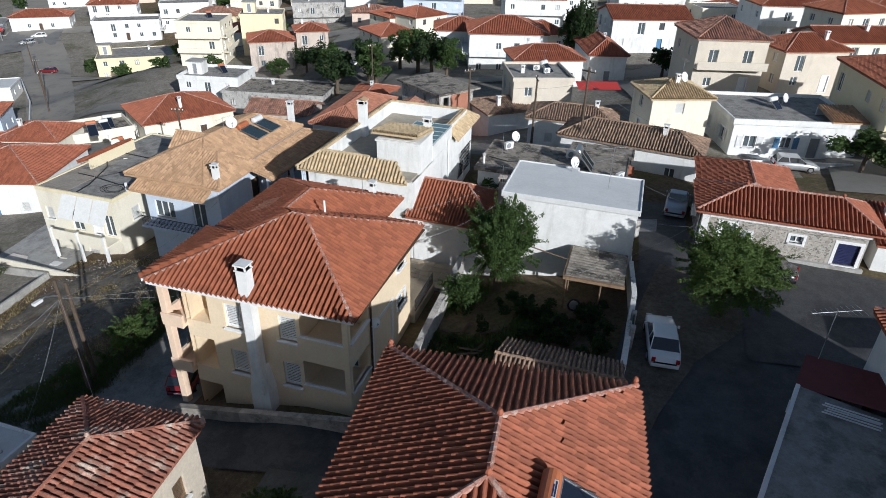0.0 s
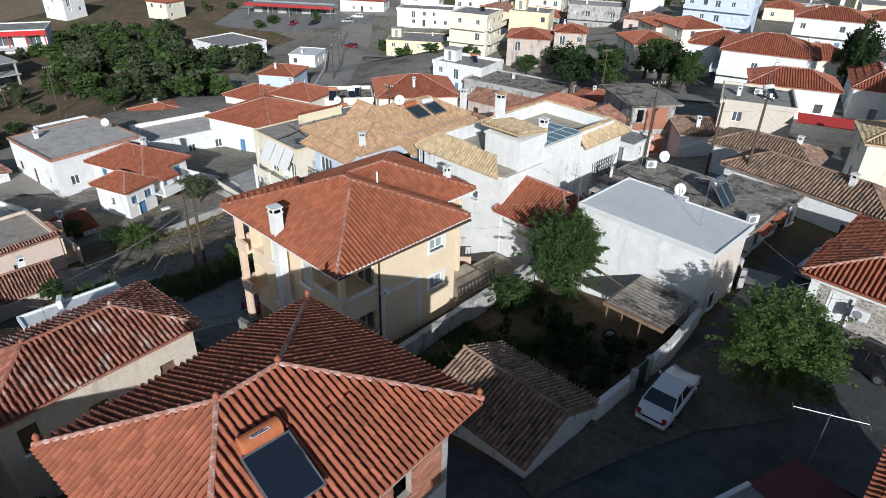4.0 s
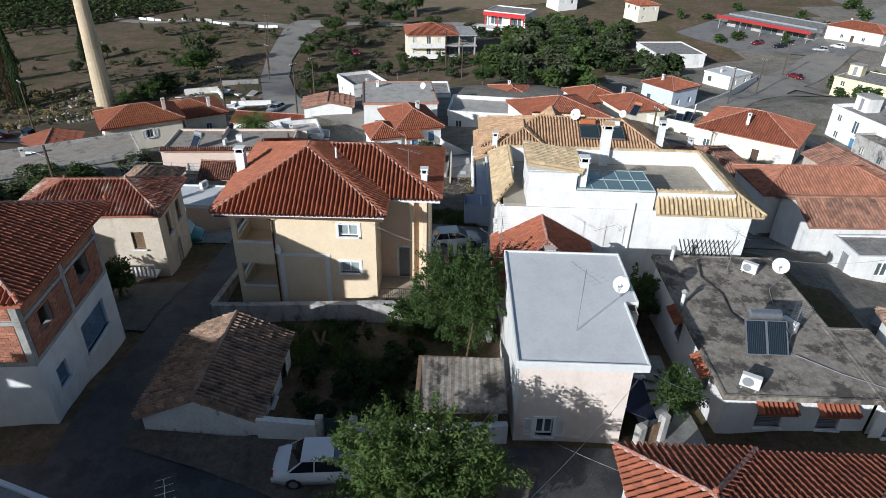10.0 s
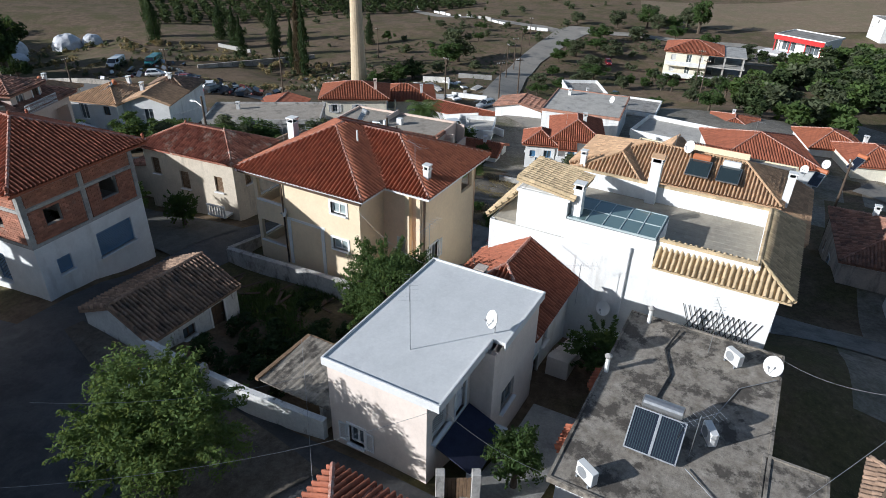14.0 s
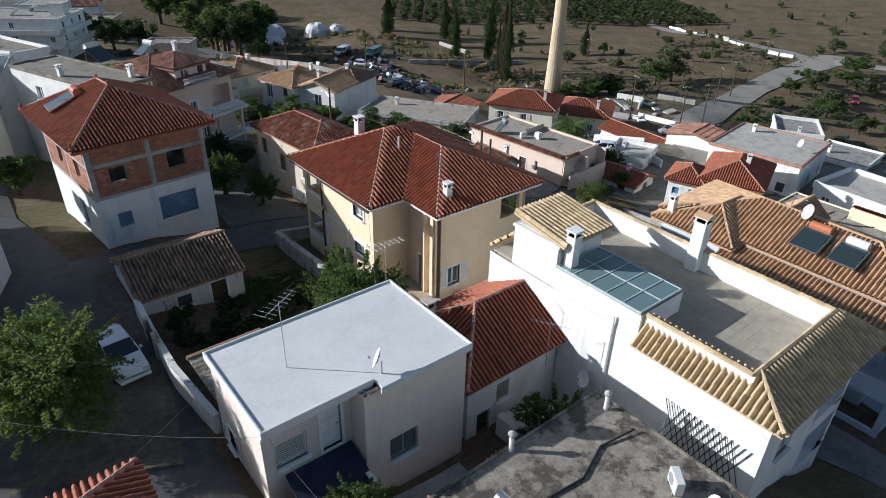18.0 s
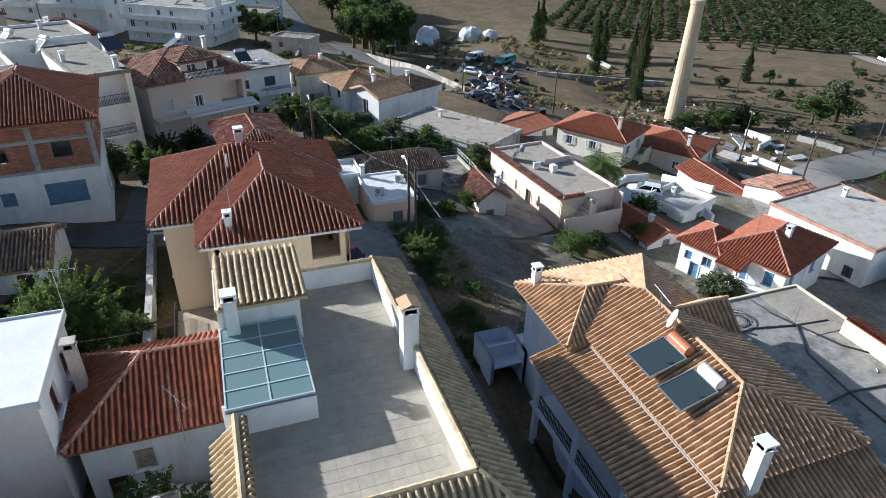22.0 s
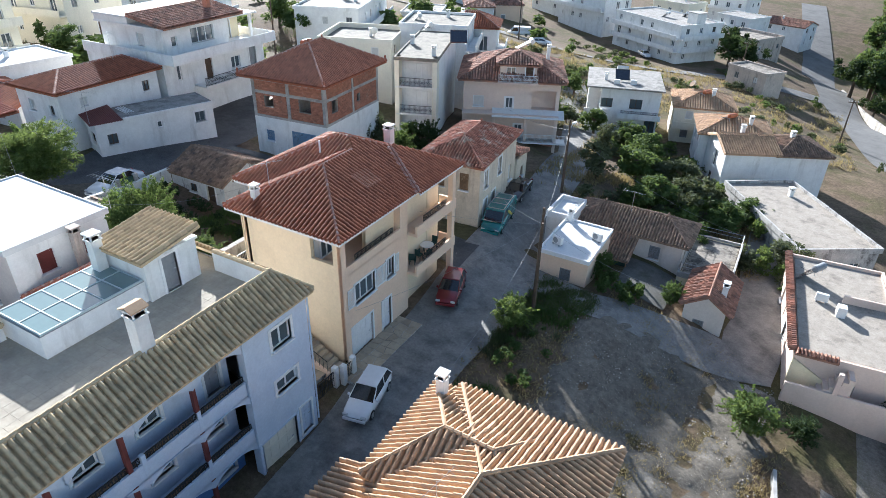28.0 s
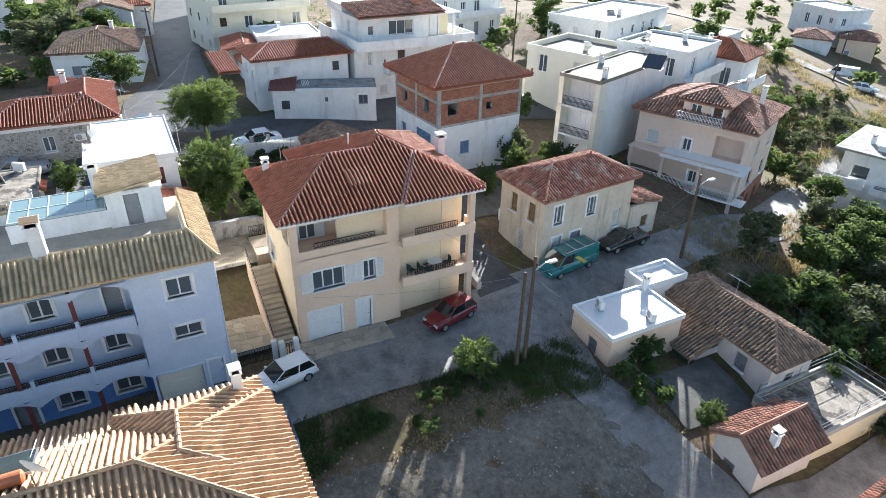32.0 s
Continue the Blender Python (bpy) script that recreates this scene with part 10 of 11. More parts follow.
# open lean-to with sheet roof beside the white house
def lean_to():
    t = thing("lean_to", "tumbledown lean-to with rusty corrugated sheets on posts", "shed", pose(-0.6, 35.5, 4.0))
    g = Geo()
    n = 24
    for i in range(n + 1):
        y = -2.0 + 4.0 * i / n
        for x in (-1.8, -0.6, 0.6, 1.75):
            g.v.append((x, y, 1.7 - 0.03 * x + 0.03 * (i % 2) + 0.05 * noise.noise((x, y, 1)) + 0.004 * i))
            g.v.append((x, y, 1.64 - 0.03 * x + 0.03 * (i % 2) + 0.05 * noise.noise((x, y, 1)) + 0.004 * i))
    for i in range(n):
        for j in range(3):
            k = (i * 4 + j) * 2
            g.f += [(k, k + 2, k + 10, k + 8), (k + 1, k + 9, k + 11, k + 3)]
        for e in (0, 6):
            k = i * 8 + e
            g.f.append((k, k + 1, k + 9, k + 8))
    part("sheet_roof", g, ROOFGREY, t)
    part("roof_board", Geo().box(-1.9, 1.8, -2.1, -1.9, 1.6, 1.78), WOOD, t)
    part("roof_board", Geo().box(-1.95, -1.75, -2.0, 2.0, 1.6, 1.75), WOOD, t)
    for x, y in ((-1.7, -1.9), (-1.7, 0.2), (0.4, -1.9)):
        part("post", Geo().tube([(x, y, -1.0), (x, y, 1.65)], 0.06, 6), WOOD, t)
    part("back_wall", Geo().box(-1.7, 1.6, 1.4, 1.6, -1.0, 1.6), GREYPLASTER, t)
    part("wire_frame", Geo().tube([(-4.6, 0.6, 2.0), (-1.8, 0.2, 1.7)], 0.04, 5), WOOD, t)


lean_to()


def pool_things():
    """Odds and ends lying in the neglected yard."""
    r = random.Random(8)
    for i in range(14):
        x, y = r.uniform(-8.6, -4.8), r.uniform(22.5, 30)
        z = ground_z(x, y)
        solo("board", Geo().cbox(-0.7, 0.7, -0.09, 0.09, 0, 0.04, 0.008), DARKWOOD, "old weathered board lying in the yard", "board", pose(x, y, z + 0.02 + 0.03 * i % 0.2, r.uniform(-5, 5), r.uniform(-5, 5), r.uniform(0, 180)), "boards in the yard")
    t = thing("wheel", "old spoked wheel leaning in the yard", "wheel", pose(-1.6, 33.2, 4.0, 75, 0, 20))
    part("tyre", Geo().tube([(0.36 * math.cos(a), 0.36 * math.sin(a), 0) for a in np.linspace(0, 6.283, 15)], 0.06, 6, False), TYRE, t)
    part("rim", Geo().lathe([(0.28, -0.03), (0.28, 0.03), (0.1, 0.05)], 12), STEEL, t)


pool_things()


# ---- roof fittings ----
def solar_heater(x, y, z, rz, tilt, label, tank, panel, panels=1, w=1.1, L=1.7, gap=0.25):
    t = thing("solar_water_heater", label, "water heater", pose(x, y, z, 0, 0, rz))
    c, s = math.cos(radians(tilt)), math.sin(radians(tilt))
    for i in range(panels):
        x0 = -panels * w / 2 + i * w + 0.03
        m = pose(0, 0, 0.22, tilt, 0, 0)
        p = part("collector_panel", Geo().box(x0, x0 + w - 0.06, -L, 0, 0, 0.06), panel, t, at=m)
        g = Geo().box(x0 - 0.03, x0 + 0.02, -L - 0.03, 0.03, -0.02, 0.085).box(x0 + w - 0.08, x0 + w - 0.03, -L - 0.03, 0.03, -0.02, 0.085).box(x0, x0 + w - 0.06, -L - 0.03, -L + 0.02, -0.02, 0.085).box(x0, x0 + w - 0.06, -0.02, 0.03, -0.02, 0.085)
        part("panel_frame", g, STEEL, p)
        if panels == 2:
            g = Geo()
            for j in range(9):
                g.box(x0 + 0.08 + j * (w - 0.2) / 9, x0 + 0.11 + j * (w - 0.2) / 9, -L + 0.04, -0.04, 0.06, 0.065)
            part("collector_fin", g, SOLAR_MID, p, kind="stuff")
    W = max(1.3, panels * w * 0.8)
    part("tank", Geo().tube([(-W / 2, gap, 0.42), (-W / 2 + 0.06, gap, 0.42), (W / 2 - 0.06, gap, 0.42), (W / 2, gap, 0.42)], [0.16, 0.27, 0.27, 0.16], 16), tank, t, smooth=False)
    for e in (-0.5, 0.5):
        part("stand", Geo().tube([(e, gap + 0.1, -0.2), (e, gap, 0.3)], 0.025, 5).tube([(e, -L * c, 0.2 - L * s), (e, gap, 0.12)], 0.02, 5), STEEL, t)
    part("pipe", Geo().tube([(W / 2 - 0.1, gap, 0.3), (W / 2 + 0.1, gap - 0.2, 0.1), (W / 2, -L * 0.5, 0.1)], 0.02, 5), CABLE, t)
    return t


ORANGE = mat("orange_tank_paint", (0.42, 0.13, 0.05), (0.48, 0.16, 0.07), 2.0, 0.5, 0.1)
SH = solar_heater(-0.2, 11.2, 12.42, 90, 24, "solar water heater with orange tank on the tiles", ORANGE, SOLAR, 1, 1.5, 1.8)
lab = part("label", Geo().box(-0.35, 0.25, 0.06, 0.2, 0.667, 0.673), PLASTIC, SH, "white label with dark bars", at=pose(0, 0, 0, 0, 0, 0))
part("bar", Geo().box(-0.3, 0.2, 0.08, 0.12, 0.674, 0.678).box(-0.3, 0.1, 0.14, 0.18, 0.674, 0.678), NAVY, lab)
solar_heater(-33.2, 46.7, 7.02, 90, 18, "solar water heater with orange tank on tan tiles", ORANGE, SOLAR_MID, 1, 1.7, 1.9)
solar_heater(-33.1, 48.9, 6.97, 90, 18, "solar water heater with white tank on tan tiles", PLASTIC, SOLAR_MID, 1, 1.6, 1.8)
solar_heater(-3.6, 50.05, 7.5, 90, 50, "solar water heater with two collectors on the flat roof", STEEL, SOLAR, 2, 1.0, 1.6)
solar_heater(-45.6, 5.9, 0.2, 60, 55, "dark solar collector on the low flat roof", GREYPAINT, SOLAR, 1, 1.2, 1.6)
solar_heater(1.0, -13.0, 10.3, 130, 42, "solar water heater on the block's flat roof", PLASTIC, SOLAR_PALE, 1)
solar_heater(5.0, -17.0, 10.4, 130, 42, "solar water heater on the white house roof", PLASTIC, SOLAR_PALE, 1)
solar_heater(-12.0, -14.5, 9.6, 120, 26, "solar water heater on weathered tiles", PLASTIC, SOLAR_PALE, 1)
solar_heater(-30.0, -35.0, 1.6, 60, 24, "solar water heater on tan tiles", ORANGE, SOLAR_PALE, 1)
solar_heater(-34.5, -26.2, 1.5, 60, 24, "solar water heater with orange tank on tiles", ORANGE, SOLAR_PALE, 1)
for i, (x, y, z) in enumerate(((-66, 60.5, -1.0), (-74, 71.0, -4.2), (-73, 69.2, -4.2), (-58, 56.5, -0.8), (14, 74, 7.2), (-47, 43, 1.2), (-78, 105, -4.4), (-10, -103, 0.6), (-14, -106, 0.6), (20, 4, 10.8), (31, -34, 11.5), (-12, 82, 7.0), (-95, 126, 1.2))):
    solar_heater(x, y, z, 50 + 6 * (i % 4), 40, "solar water heater standing on a house roof", PLASTIC if i % 3 else ORANGE, SOLAR, 1)


def dish(x, y, z, rz, r, label="white satellite dish on a short mast", h=0.5):
    t = thing("satellite_dish", label, "satellite dish", pose(x, y, z, 0, 0, rz))
    part("mast", Geo().tube([(0, 0, -0.1), (0, 0, h)], 0.03, 6), STEEL, t)
    prof = [(r * k / 5, 0.28 * r * (k / 5) ** 2) for k in range(6)]
    g = Geo()
    n = 18
    for q in (0.0, 0.02):
        k = len(g.v)
        for a, b in prof:
            for j in range(n):
                w = 6.283 * j / n
                g.v.append((a * math.cos(w) + 1e-4 * j * (a == 0), a * math.sin(w), b + q))
        for i in range(5):
            for j in range(n):
                g.f.append((k + i * n + j, k + i * n + (j + 1) % n, k + (i + 1) * n + (j + 1) % n, k + (i + 1) * n + j))
    m = pose(0, -0.08, h + r * 0.3, 68, 0, 0)
    d = part("reflector", g, PLASTIC, t, at=m, smooth=True)
    part("feed_arm", Geo().tube([(0, -r * 0.9, 0.2 * r), (0, -0.1, r * 0.95)], 0.015, 5), STEEL, d)
    part("feed_horn", Geo().tube([(0, -0.1, r * 0.9), (0, -0.05, r * 1.05)], 0.05, 8), GREYPAINT, d)


dish(-3.6, 42.9, 8.95, 52, 0.4)
dish(-10.0, 53.8, 6.45, 55, 0.46)
dish(-33.9, 45.7, 7.2, 50, 0.5, "white satellite dish on the tan tile ridge", 0.6)
dish(-11.2, 24.5, 6.2, 60, 0.3, "small satellite dish fixed to the peach wall", 0.1)
dish(-13.6, 45.3, 4.6, 70, 0.42, "grey satellite dish low on the white wall", 0.2)
for i, (x, y, z) in enumerate(((-48, 47, 1.0), (-57, 55, -0.8), (-60, 57, -0.8), (7, -10, 8.9), (-72, 30, -1.2), (15, 75, 7.0), (-28, -37, 1.6), (4, 68, 9.8))):
    dish(x, y, z, 48 + i, 0.5, "white satellite dish on a house roof")


def antenna(x, y, z, h, rz, label="thin rooftop television antenna on a mast", arms=8, wide=0.9):
    t = thing("tv_antenna", label, "antenna", pose(x, y, z, 0, 0, rz))
    part("mast", Geo().tube([(0, 0, -0.2), (0, 0, h)], 0.018, 6), STEEL, t)
    b = part("boom", Geo().tube([(-wide, 0, h - 0.1), (wide, 0, h - 0.1)], 0.01, 5), STEEL, t)
    for i in range(arms):
        xx = -wide + 2 * wide * i / (arms - 1)
        L = 0.22 + 0.2 * abs(i / (arms - 1))
        part("element", Geo().tube([(xx, -L, h - 0.08), (xx, L, h - 0.08)], 0.005, 4), STEEL, b)


antenna(-0.85, 40.4, 8.85, 3.1, 30)
antenna(10.0, 27.1, 7.6, 2.8, 25, "large television antenna on a tall mast", 10, 1.2)
antenna(-7.5, 37.4, 8.9, 1.9, 0)
antenna(-15.0, 32.0, 9.5, 2.0, 60)
antenna(-12.0, 44.0, 5.8, 2.4, 120)
antenna(-3.4, 51.4, 6.5, 2.0, 140, "tangled television antennas above the solar heater", 10, 0.9)
antenna(-10.4, 51.0, 6.4, 2.6, 20)
antenna(-33.8, 44.5, 7.2, 1.6, 80)
antenna(-27.5, 11.0, 1.3, 2.0, 40)
for i, (x, y, z) in enumerate(((-31, 6, 1.2), (-47, 42, 1.2), (-66, 49, -0.6), (4, 70, 9.6), (14, 21, 11.4), (-12, 81, 7.0), (-58, 28, -0.4), (-73, 26, -1.2), (9, 95, 12.4), (-42, 62, 1.4))):
    antenna(x, y, z, 2.2, 37 * i)


def ac_unit(x, y, z, rz):
    t = thing("air_conditioner", "white air-conditioner outdoor unit", "air conditioner", pose(x, y, z, 0, 0, rz), "roof units")
    b = part("casing", Geo().cbox(-0.42, 0.42, -0.16, 0.16, 0.12, 0.72, 0.02), PLASTIC, t)
    part("fan_grille", Geo().lathe([(0.24, 0), (0.24, 0.012), (0.05, 0.02)], 14), GREYPAINT, b, at=pose(-0.1, -0.162, 0.42, 90, 0, 0))
    for e in (-0.3, 0.3):
        part("foot", Geo().box(e - 0.04, e + 0.04, -0.2, 0.2, 0, 0.12), GREYPAINT, t)


ac_unit(5.2, 44.2, 6.3, -90)
ac_unit(8.3, 40.95, 6.5, 0)
ac_unit(-0.3, 48.3, 6.4, 60)
ac_unit(-10.1, 52.1, 6.4, 50)
ac_unit(-4.6, 51.9, 6.4, 30)
ac_unit(-30.0, 12.4, 1.3, 160)
ac_unit(-27.5, 14.6, 1.3, 160)
ac_unit(-13.0, 81.5, 6.4, 20)
ac_unit(-11.5, 80.5, 6.4, 40)
ac_unit(-46.4, 8.6, -0.85, 0)

for pts, rad in (([(-11.2, 49.5, 6.55), (-9.5, 49.2, 6.45), (-7.8, 49.8, 6.45), (-6.0, 49.6, 6.45), (-4.4, 50.0, 6.6)], 0.05), ([(-2.6, 51.4, 6.5), (-1.4, 53.0, 6.45), (0.1, 55.6, 6.45)], 0.02), ([(-9.8, 54.0, 6.5), (-8.4, 52.6, 6.45), (-5.6, 51.8, 6.45)], 0.02)):
    solo("roof_cable", Geo().tube(pts, rad, 5), CABLE if rad > 0.03 else GREYPAINT, "loose cable snaking over the flat roof", "cable")
for x, y in ((-11.3, 48.0), (-6.6, 47.2)):
    t = thing("roof_flue", "slim white flue pipe with a cap at the roof edge", "flue", pose(x, y, 6.3))
    part("pipe", Geo().tube([(0, 0, 0), (0, 0, 0.9)], 0.1, 10), WHITE, t)
    part("cap", Geo().lathe([(0.16, 0.9), (0.18, 1.0), (0.04, 1.12)], 10), CONCRETE, t)


# ---- utility poles and cables ----
def pole(x, y, h, label="dark wooden utility pole with a crossarm", arm=True, z=None, rz=0, lamp=False):
    z = ground_z(x, y) if z is None else z
    t = thing("utility_pole", label, "utility pole", pose(x, y, z, 0, 0, rz))
    part("post", Geo().tube([(0, 0, -0.5), (0, 0, h)], [0.15, 0.09], 8), POLEWOOD, t)
    if arm:
        a = part("crossarm", Geo().cbox(-0.75, 0.75, -0.06, 0.06, h - 0.45, h - 0.33, 0.01), POLEWOOD, t)
        for e in (-0.65, -0.25, 0.25, 0.65):
            part("insulator", kept("insul", lambda: Geo().lathe([(0.03, 0), (0.06, 0.05), (0.06, 0.14), (0.02, 0.18)], 8).mesh("insulator", PLASTIC)), None, a, at=pose(e, 0, h - 0.33))
    if lamp:
        part("street_lamp", Geo().tube([(0, 0, h - 1.0), (0, -0.8, h - 0.6), (0, -1.1, h - 0.62)], 0.04, 6), STEEL, t)
        part("lamp_head", Geo().cbox(-0.12, 0.12, -1.55, -1.0, h - 0.7, h - 0.56, 0.02), PLASTIC, t)


pole(-28.3, 21.0, 7.3, "dark wooden utility pole with a street lamp at the lane corner", False, z=0.1, lamp=True)
pole(-28.6, 21.8, 6.8, "dark wooden utility pole standing beside another", False, z=-0.1, rz=40)
pole(-23.7, 3.2, 7.2, arm=False, lamp=True)
for x, y, h in ((-4.5, 57.8, 9.0), (-17.8, 66.6, 8.5), (-10.0, 64.0, 8.0), (-50, 58, 8), (-82, 8, 9), (-83, 11, 9), (-70, -30, 8), (-92, -8, 8), (-122, -8, 8), (-136, -12, 8), (-150, -16, 8), (-166, -20, 8), (-130, -50, 8), (-60, -48, 8), (-49, -60, 7), (-110, 92, 8), (-124, 104, 8), (-142, 118, 8), (-44, 100, 8), (31, 36, 8), (26, -12, 9), (-30, -84, 8), (12, -68, 8), (-140, 32, 9), (-118, 36, 9)):
    pole(x, y, h, rz=(x * 7) % 180)


def cable(a, b, sag=0.6, r=0.008):
    pts = []
    for i in range(15):
        f = i / 14
        p = Vector(a).lerp(Vector(b), f)
        p.z -= sag * 4 * f * (1 - f)
        pts.append(p[:])
    solo("overhead_cable", Geo().tube(pts, r, 4), GREYPAINT, "thin sagging overhead cable", "cable", None, "overhead cables")


TOP = (-28.3, 21.0, 6.2)
for b, s in (((-20.6, 33.0, 3.2), 0.4), ((-21.0, 15.6, 5.6), 0.3), ((-23.7, 3.2, 6.6), 1.2), ((-27.0, 15.8, 1.6), 0.4), ((-36.4, 14.8, 0.2), 0.6), ((-29.6, 38.6, 5.2), 0.9), ((-10.8, 28.0, 8.4), 0.8)):
    cable(TOP, b, s)
cable((1.2, 43.0, 8.6), (-0.2, 47.2, 6.0), 0.4)
cable((1.2, 43.0, 8.6), (14, 33, 11.5), 1.0)
cable((1.2, 37.8, 8.2), (10, 34, 11.8), 0.6)
cable((-1.8, 33.6, 6.0), (6.0, 40.9, 8.0), 0.5)
cable((-4.5, 57.8, 11.5), (-17.8, 66.6, 8.4), 0.8)
cable((-4.5, 57.8, 11.5), (-11.0, 53.6, 7.0), 0.6)
cable((-4.5, 57.8, 11.5), (10.0, 48, 9.0), 0.8)
cable((-11.2, 30.0, 8.3), (-6.8, 37.6, 8.9), 0.5)
cable((-14.0, 36.5, 6.8), (-7.8, 40.0, 8.7), 0.3)
cable((-23.7, 3.2, 6.6), (-12.0, -6.0, 5.0), 0.6)
cable((-23.7, 3.2, 6.6), (-44.0, 3.0, -0.2), 1.4)
for k in (-0.5, 0.5):
    cable((-82, 8 + k, -2.6), (-122, -8 + k, -7.2), 1.2)
    cable((-122, -8 + k, -7.2), (-166, -20 + k, -8.0), 1.5)


# ---- vehicles ----
def car(x, y, rz, body, label, L=4.2, W=1.7, kind="hatch", z=None, H=1.42):
    z = ground_z(x, y) + 0.06 if z is None else z
    t = thing("van" if kind == "van" else "car", label, "van" if kind == "van" else "car", pose(x, y, z, 0, 0, rz))
    st = [(-0.5, 0.42, 0.62, 0.80), (-0.485, 0.3, 0.84, 0.90), (-0.40, 0.24, 0.92, 0.98), (-0.15, 0.22, 0.93, 1.0), (0.15, 0.22, 0.92, 1.0), (0.24, 0.22, 0.90, 0.99), (0.42, 0.25, 0.76, 0.95), (0.485, 0.3, 0.64, 0.84), (0.5, 0.38, 0.54, 0.74)]
    if kind == "van":
        st = [(-0.5, 0.4, 0.9, 0.95), (-0.49, 0.3, 1.1, 1.0), (0.1, 0.25, 1.1, 1.0), (0.3, 0.25, 1.05, 1.0), (0.44, 0.3, 0.9, 0.95), (0.5, 0.4, 0.62, 0.85)]
    g = Geo()
    for a, zb, zt, ws in st:
        w = W / 2 * ws
        g.v += [(a * L, -w * 0.94, zb), (a * L, -w, zb + (zt - zb) * 0.45), (a * L, -w * 0.93, zt - 0.04), (a * L, -w * 0.8, zt), (a * L, w * 0.8, zt), (a * L, w * 0.93, zt - 0.04), (a * L, w, zb + (zt - zb) * 0.45), (a * L, w * 0.94, zb)]
    for i in range(len(st) - 1):
        for j in range(8):
            g.f.append((i * 8 + j, i * 8 + (j + 1) % 8, i * 8 + 8 + (j + 1) % 8, i * 8 + 8 + j))
    g.f += [tuple(range(8)), tuple(range(len(st) * 8 - 1, len(st) * 8 - 9, -1))]
    b = part("body", g, body, t, smooth=True)
    r0, r1, f1, f0 = {"hatch": (-0.47, -0.38, 0.02, 0.23), "sedan": (-0.36, -0.22, 0.04, 0.22), "van": (-0.495, -0.48, 0.22, 0.36), "pickup": (-0.08, -0.04, 0.1, 0.24)}[kind]
    zb, zt = (0.9, H) if kind != "van" else (1.08, 1.9)
    w0, w1 = W / 2 * 0.9, W / 2 * 0.72
    if kind == "van":
        w1 = W / 2 * 0.86

    def frustum(i, zc, zd):
        g = Geo()
        f = lambda k, q: k[0] + (k[1] - k[0]) * q
        vs = []
        for zz in (zc, zd):
            q = (zz - zb) / (zt - zb)
            a, c, w = f((r0, r1), q) * L + i, f((f0, f1), q) * L - i, f((w0, w1), q) - i * 0.4
            vs += [(a, -w, zz), (c, -w, zz), (c, w, zz), (a, w, zz)]
        return g.add(vs, [(0, 1, 5, 4), (1, 2, 6, 5), (2, 3, 7, 6), (3, 0, 4, 7), (4, 5, 6, 7)])
    part("window_glass", frustum(0.0, zb, zt - 0.07), CARGLASS, t)
    part("roof_panel", Geo().cbox(r1 * L - 0.06, f1 * L + 0.08, -w1 - 0.02, w1 + 0.02, zt - 0.1, zt, 0.04), body, t)
    for sgn in (-1, 1):
        for q in (0.0, 0.42, 1.0):
            xa, xb = (r0 + (f0 - r0) * q) * L, (r1 + (f1 - r1) * q) * L
            part("pillar", Geo().tube([(xa, sgn * (w0 + 0.005), zb - 0.02), (xb, sgn * (w1 + 0.005), zt - 0.05)], 0.04 if q != 0.0 or kind != "van" else 0.08, 5), body, t)
        part("headlight", Geo().cbox(L * 0.47, L * 0.497, sgn * W * 0.33 - 0.16, sgn * W * 0.33 + 0.16, 0.54, 0.68, 0.02), LAMPCLEAR, b)
        part("tail_lamp", Geo().cbox(-L * 0.5 - 0.01, -L * 0.485, sgn * W * 0.36 - 0.1, sgn * W * 0.36 + 0.1, 0.62, 0.86, 0.01), LAMPRED, b)
        part("mirror", Geo().cbox(f0 * L - 0.28, f0 * L - 0.14, sgn * (W / 2 + 0.04) - 0.07, sgn * (W / 2 + 0.04) + 0.07, 0.9, 1.02, 0.02), body, b)
    if kind == "van":
        part("side_panel", Geo().box(r1 * L + 0.05, 0.05 * L, -w0 - 0.012, w0 + 0.012, 1.08, zt - 0.1), body, t)
    part("bumper", Geo().cbox(L * 0.48, L * 0.515, -W * 0.42, W * 0.42, 0.3, 0.48, 0.03), body, b)
    part("bumper", Geo().cbox(-L * 0.515, -L * 0.48, -W * 0.42, W * 0.42, 0.34, 0.52, 0.03), body, b)
    part("number_plate", Geo().box(-L * 0.517, -L * 0.514, -0.26, 0.26, 0.4, 0.5), PLASTIC, b)
    tw = kept("tyre", lambda: Geo().tube([(0, -0.1, 0), (0, -0.08, 0), (0, 0.08, 0), (0, 0.1, 0)], [0.26, 0.31, 0.31, 0.26], 18).mesh("tyre", TYRE))
    rm = kept("rim", lambda: Geo().tube([(0, -0.106, 0), (0, 0.106, 0)], [0.19, 0.19], 12).mesh("rim", STEEL))
    for a in (-0.31, 0.31):
        for e in (-1, 1):
            wl = part("wheel", tw, None, t, at=pose(a * L, e * (W / 2 - 0.1), 0.31))
            part("rim", rm, None, wl)
    return t


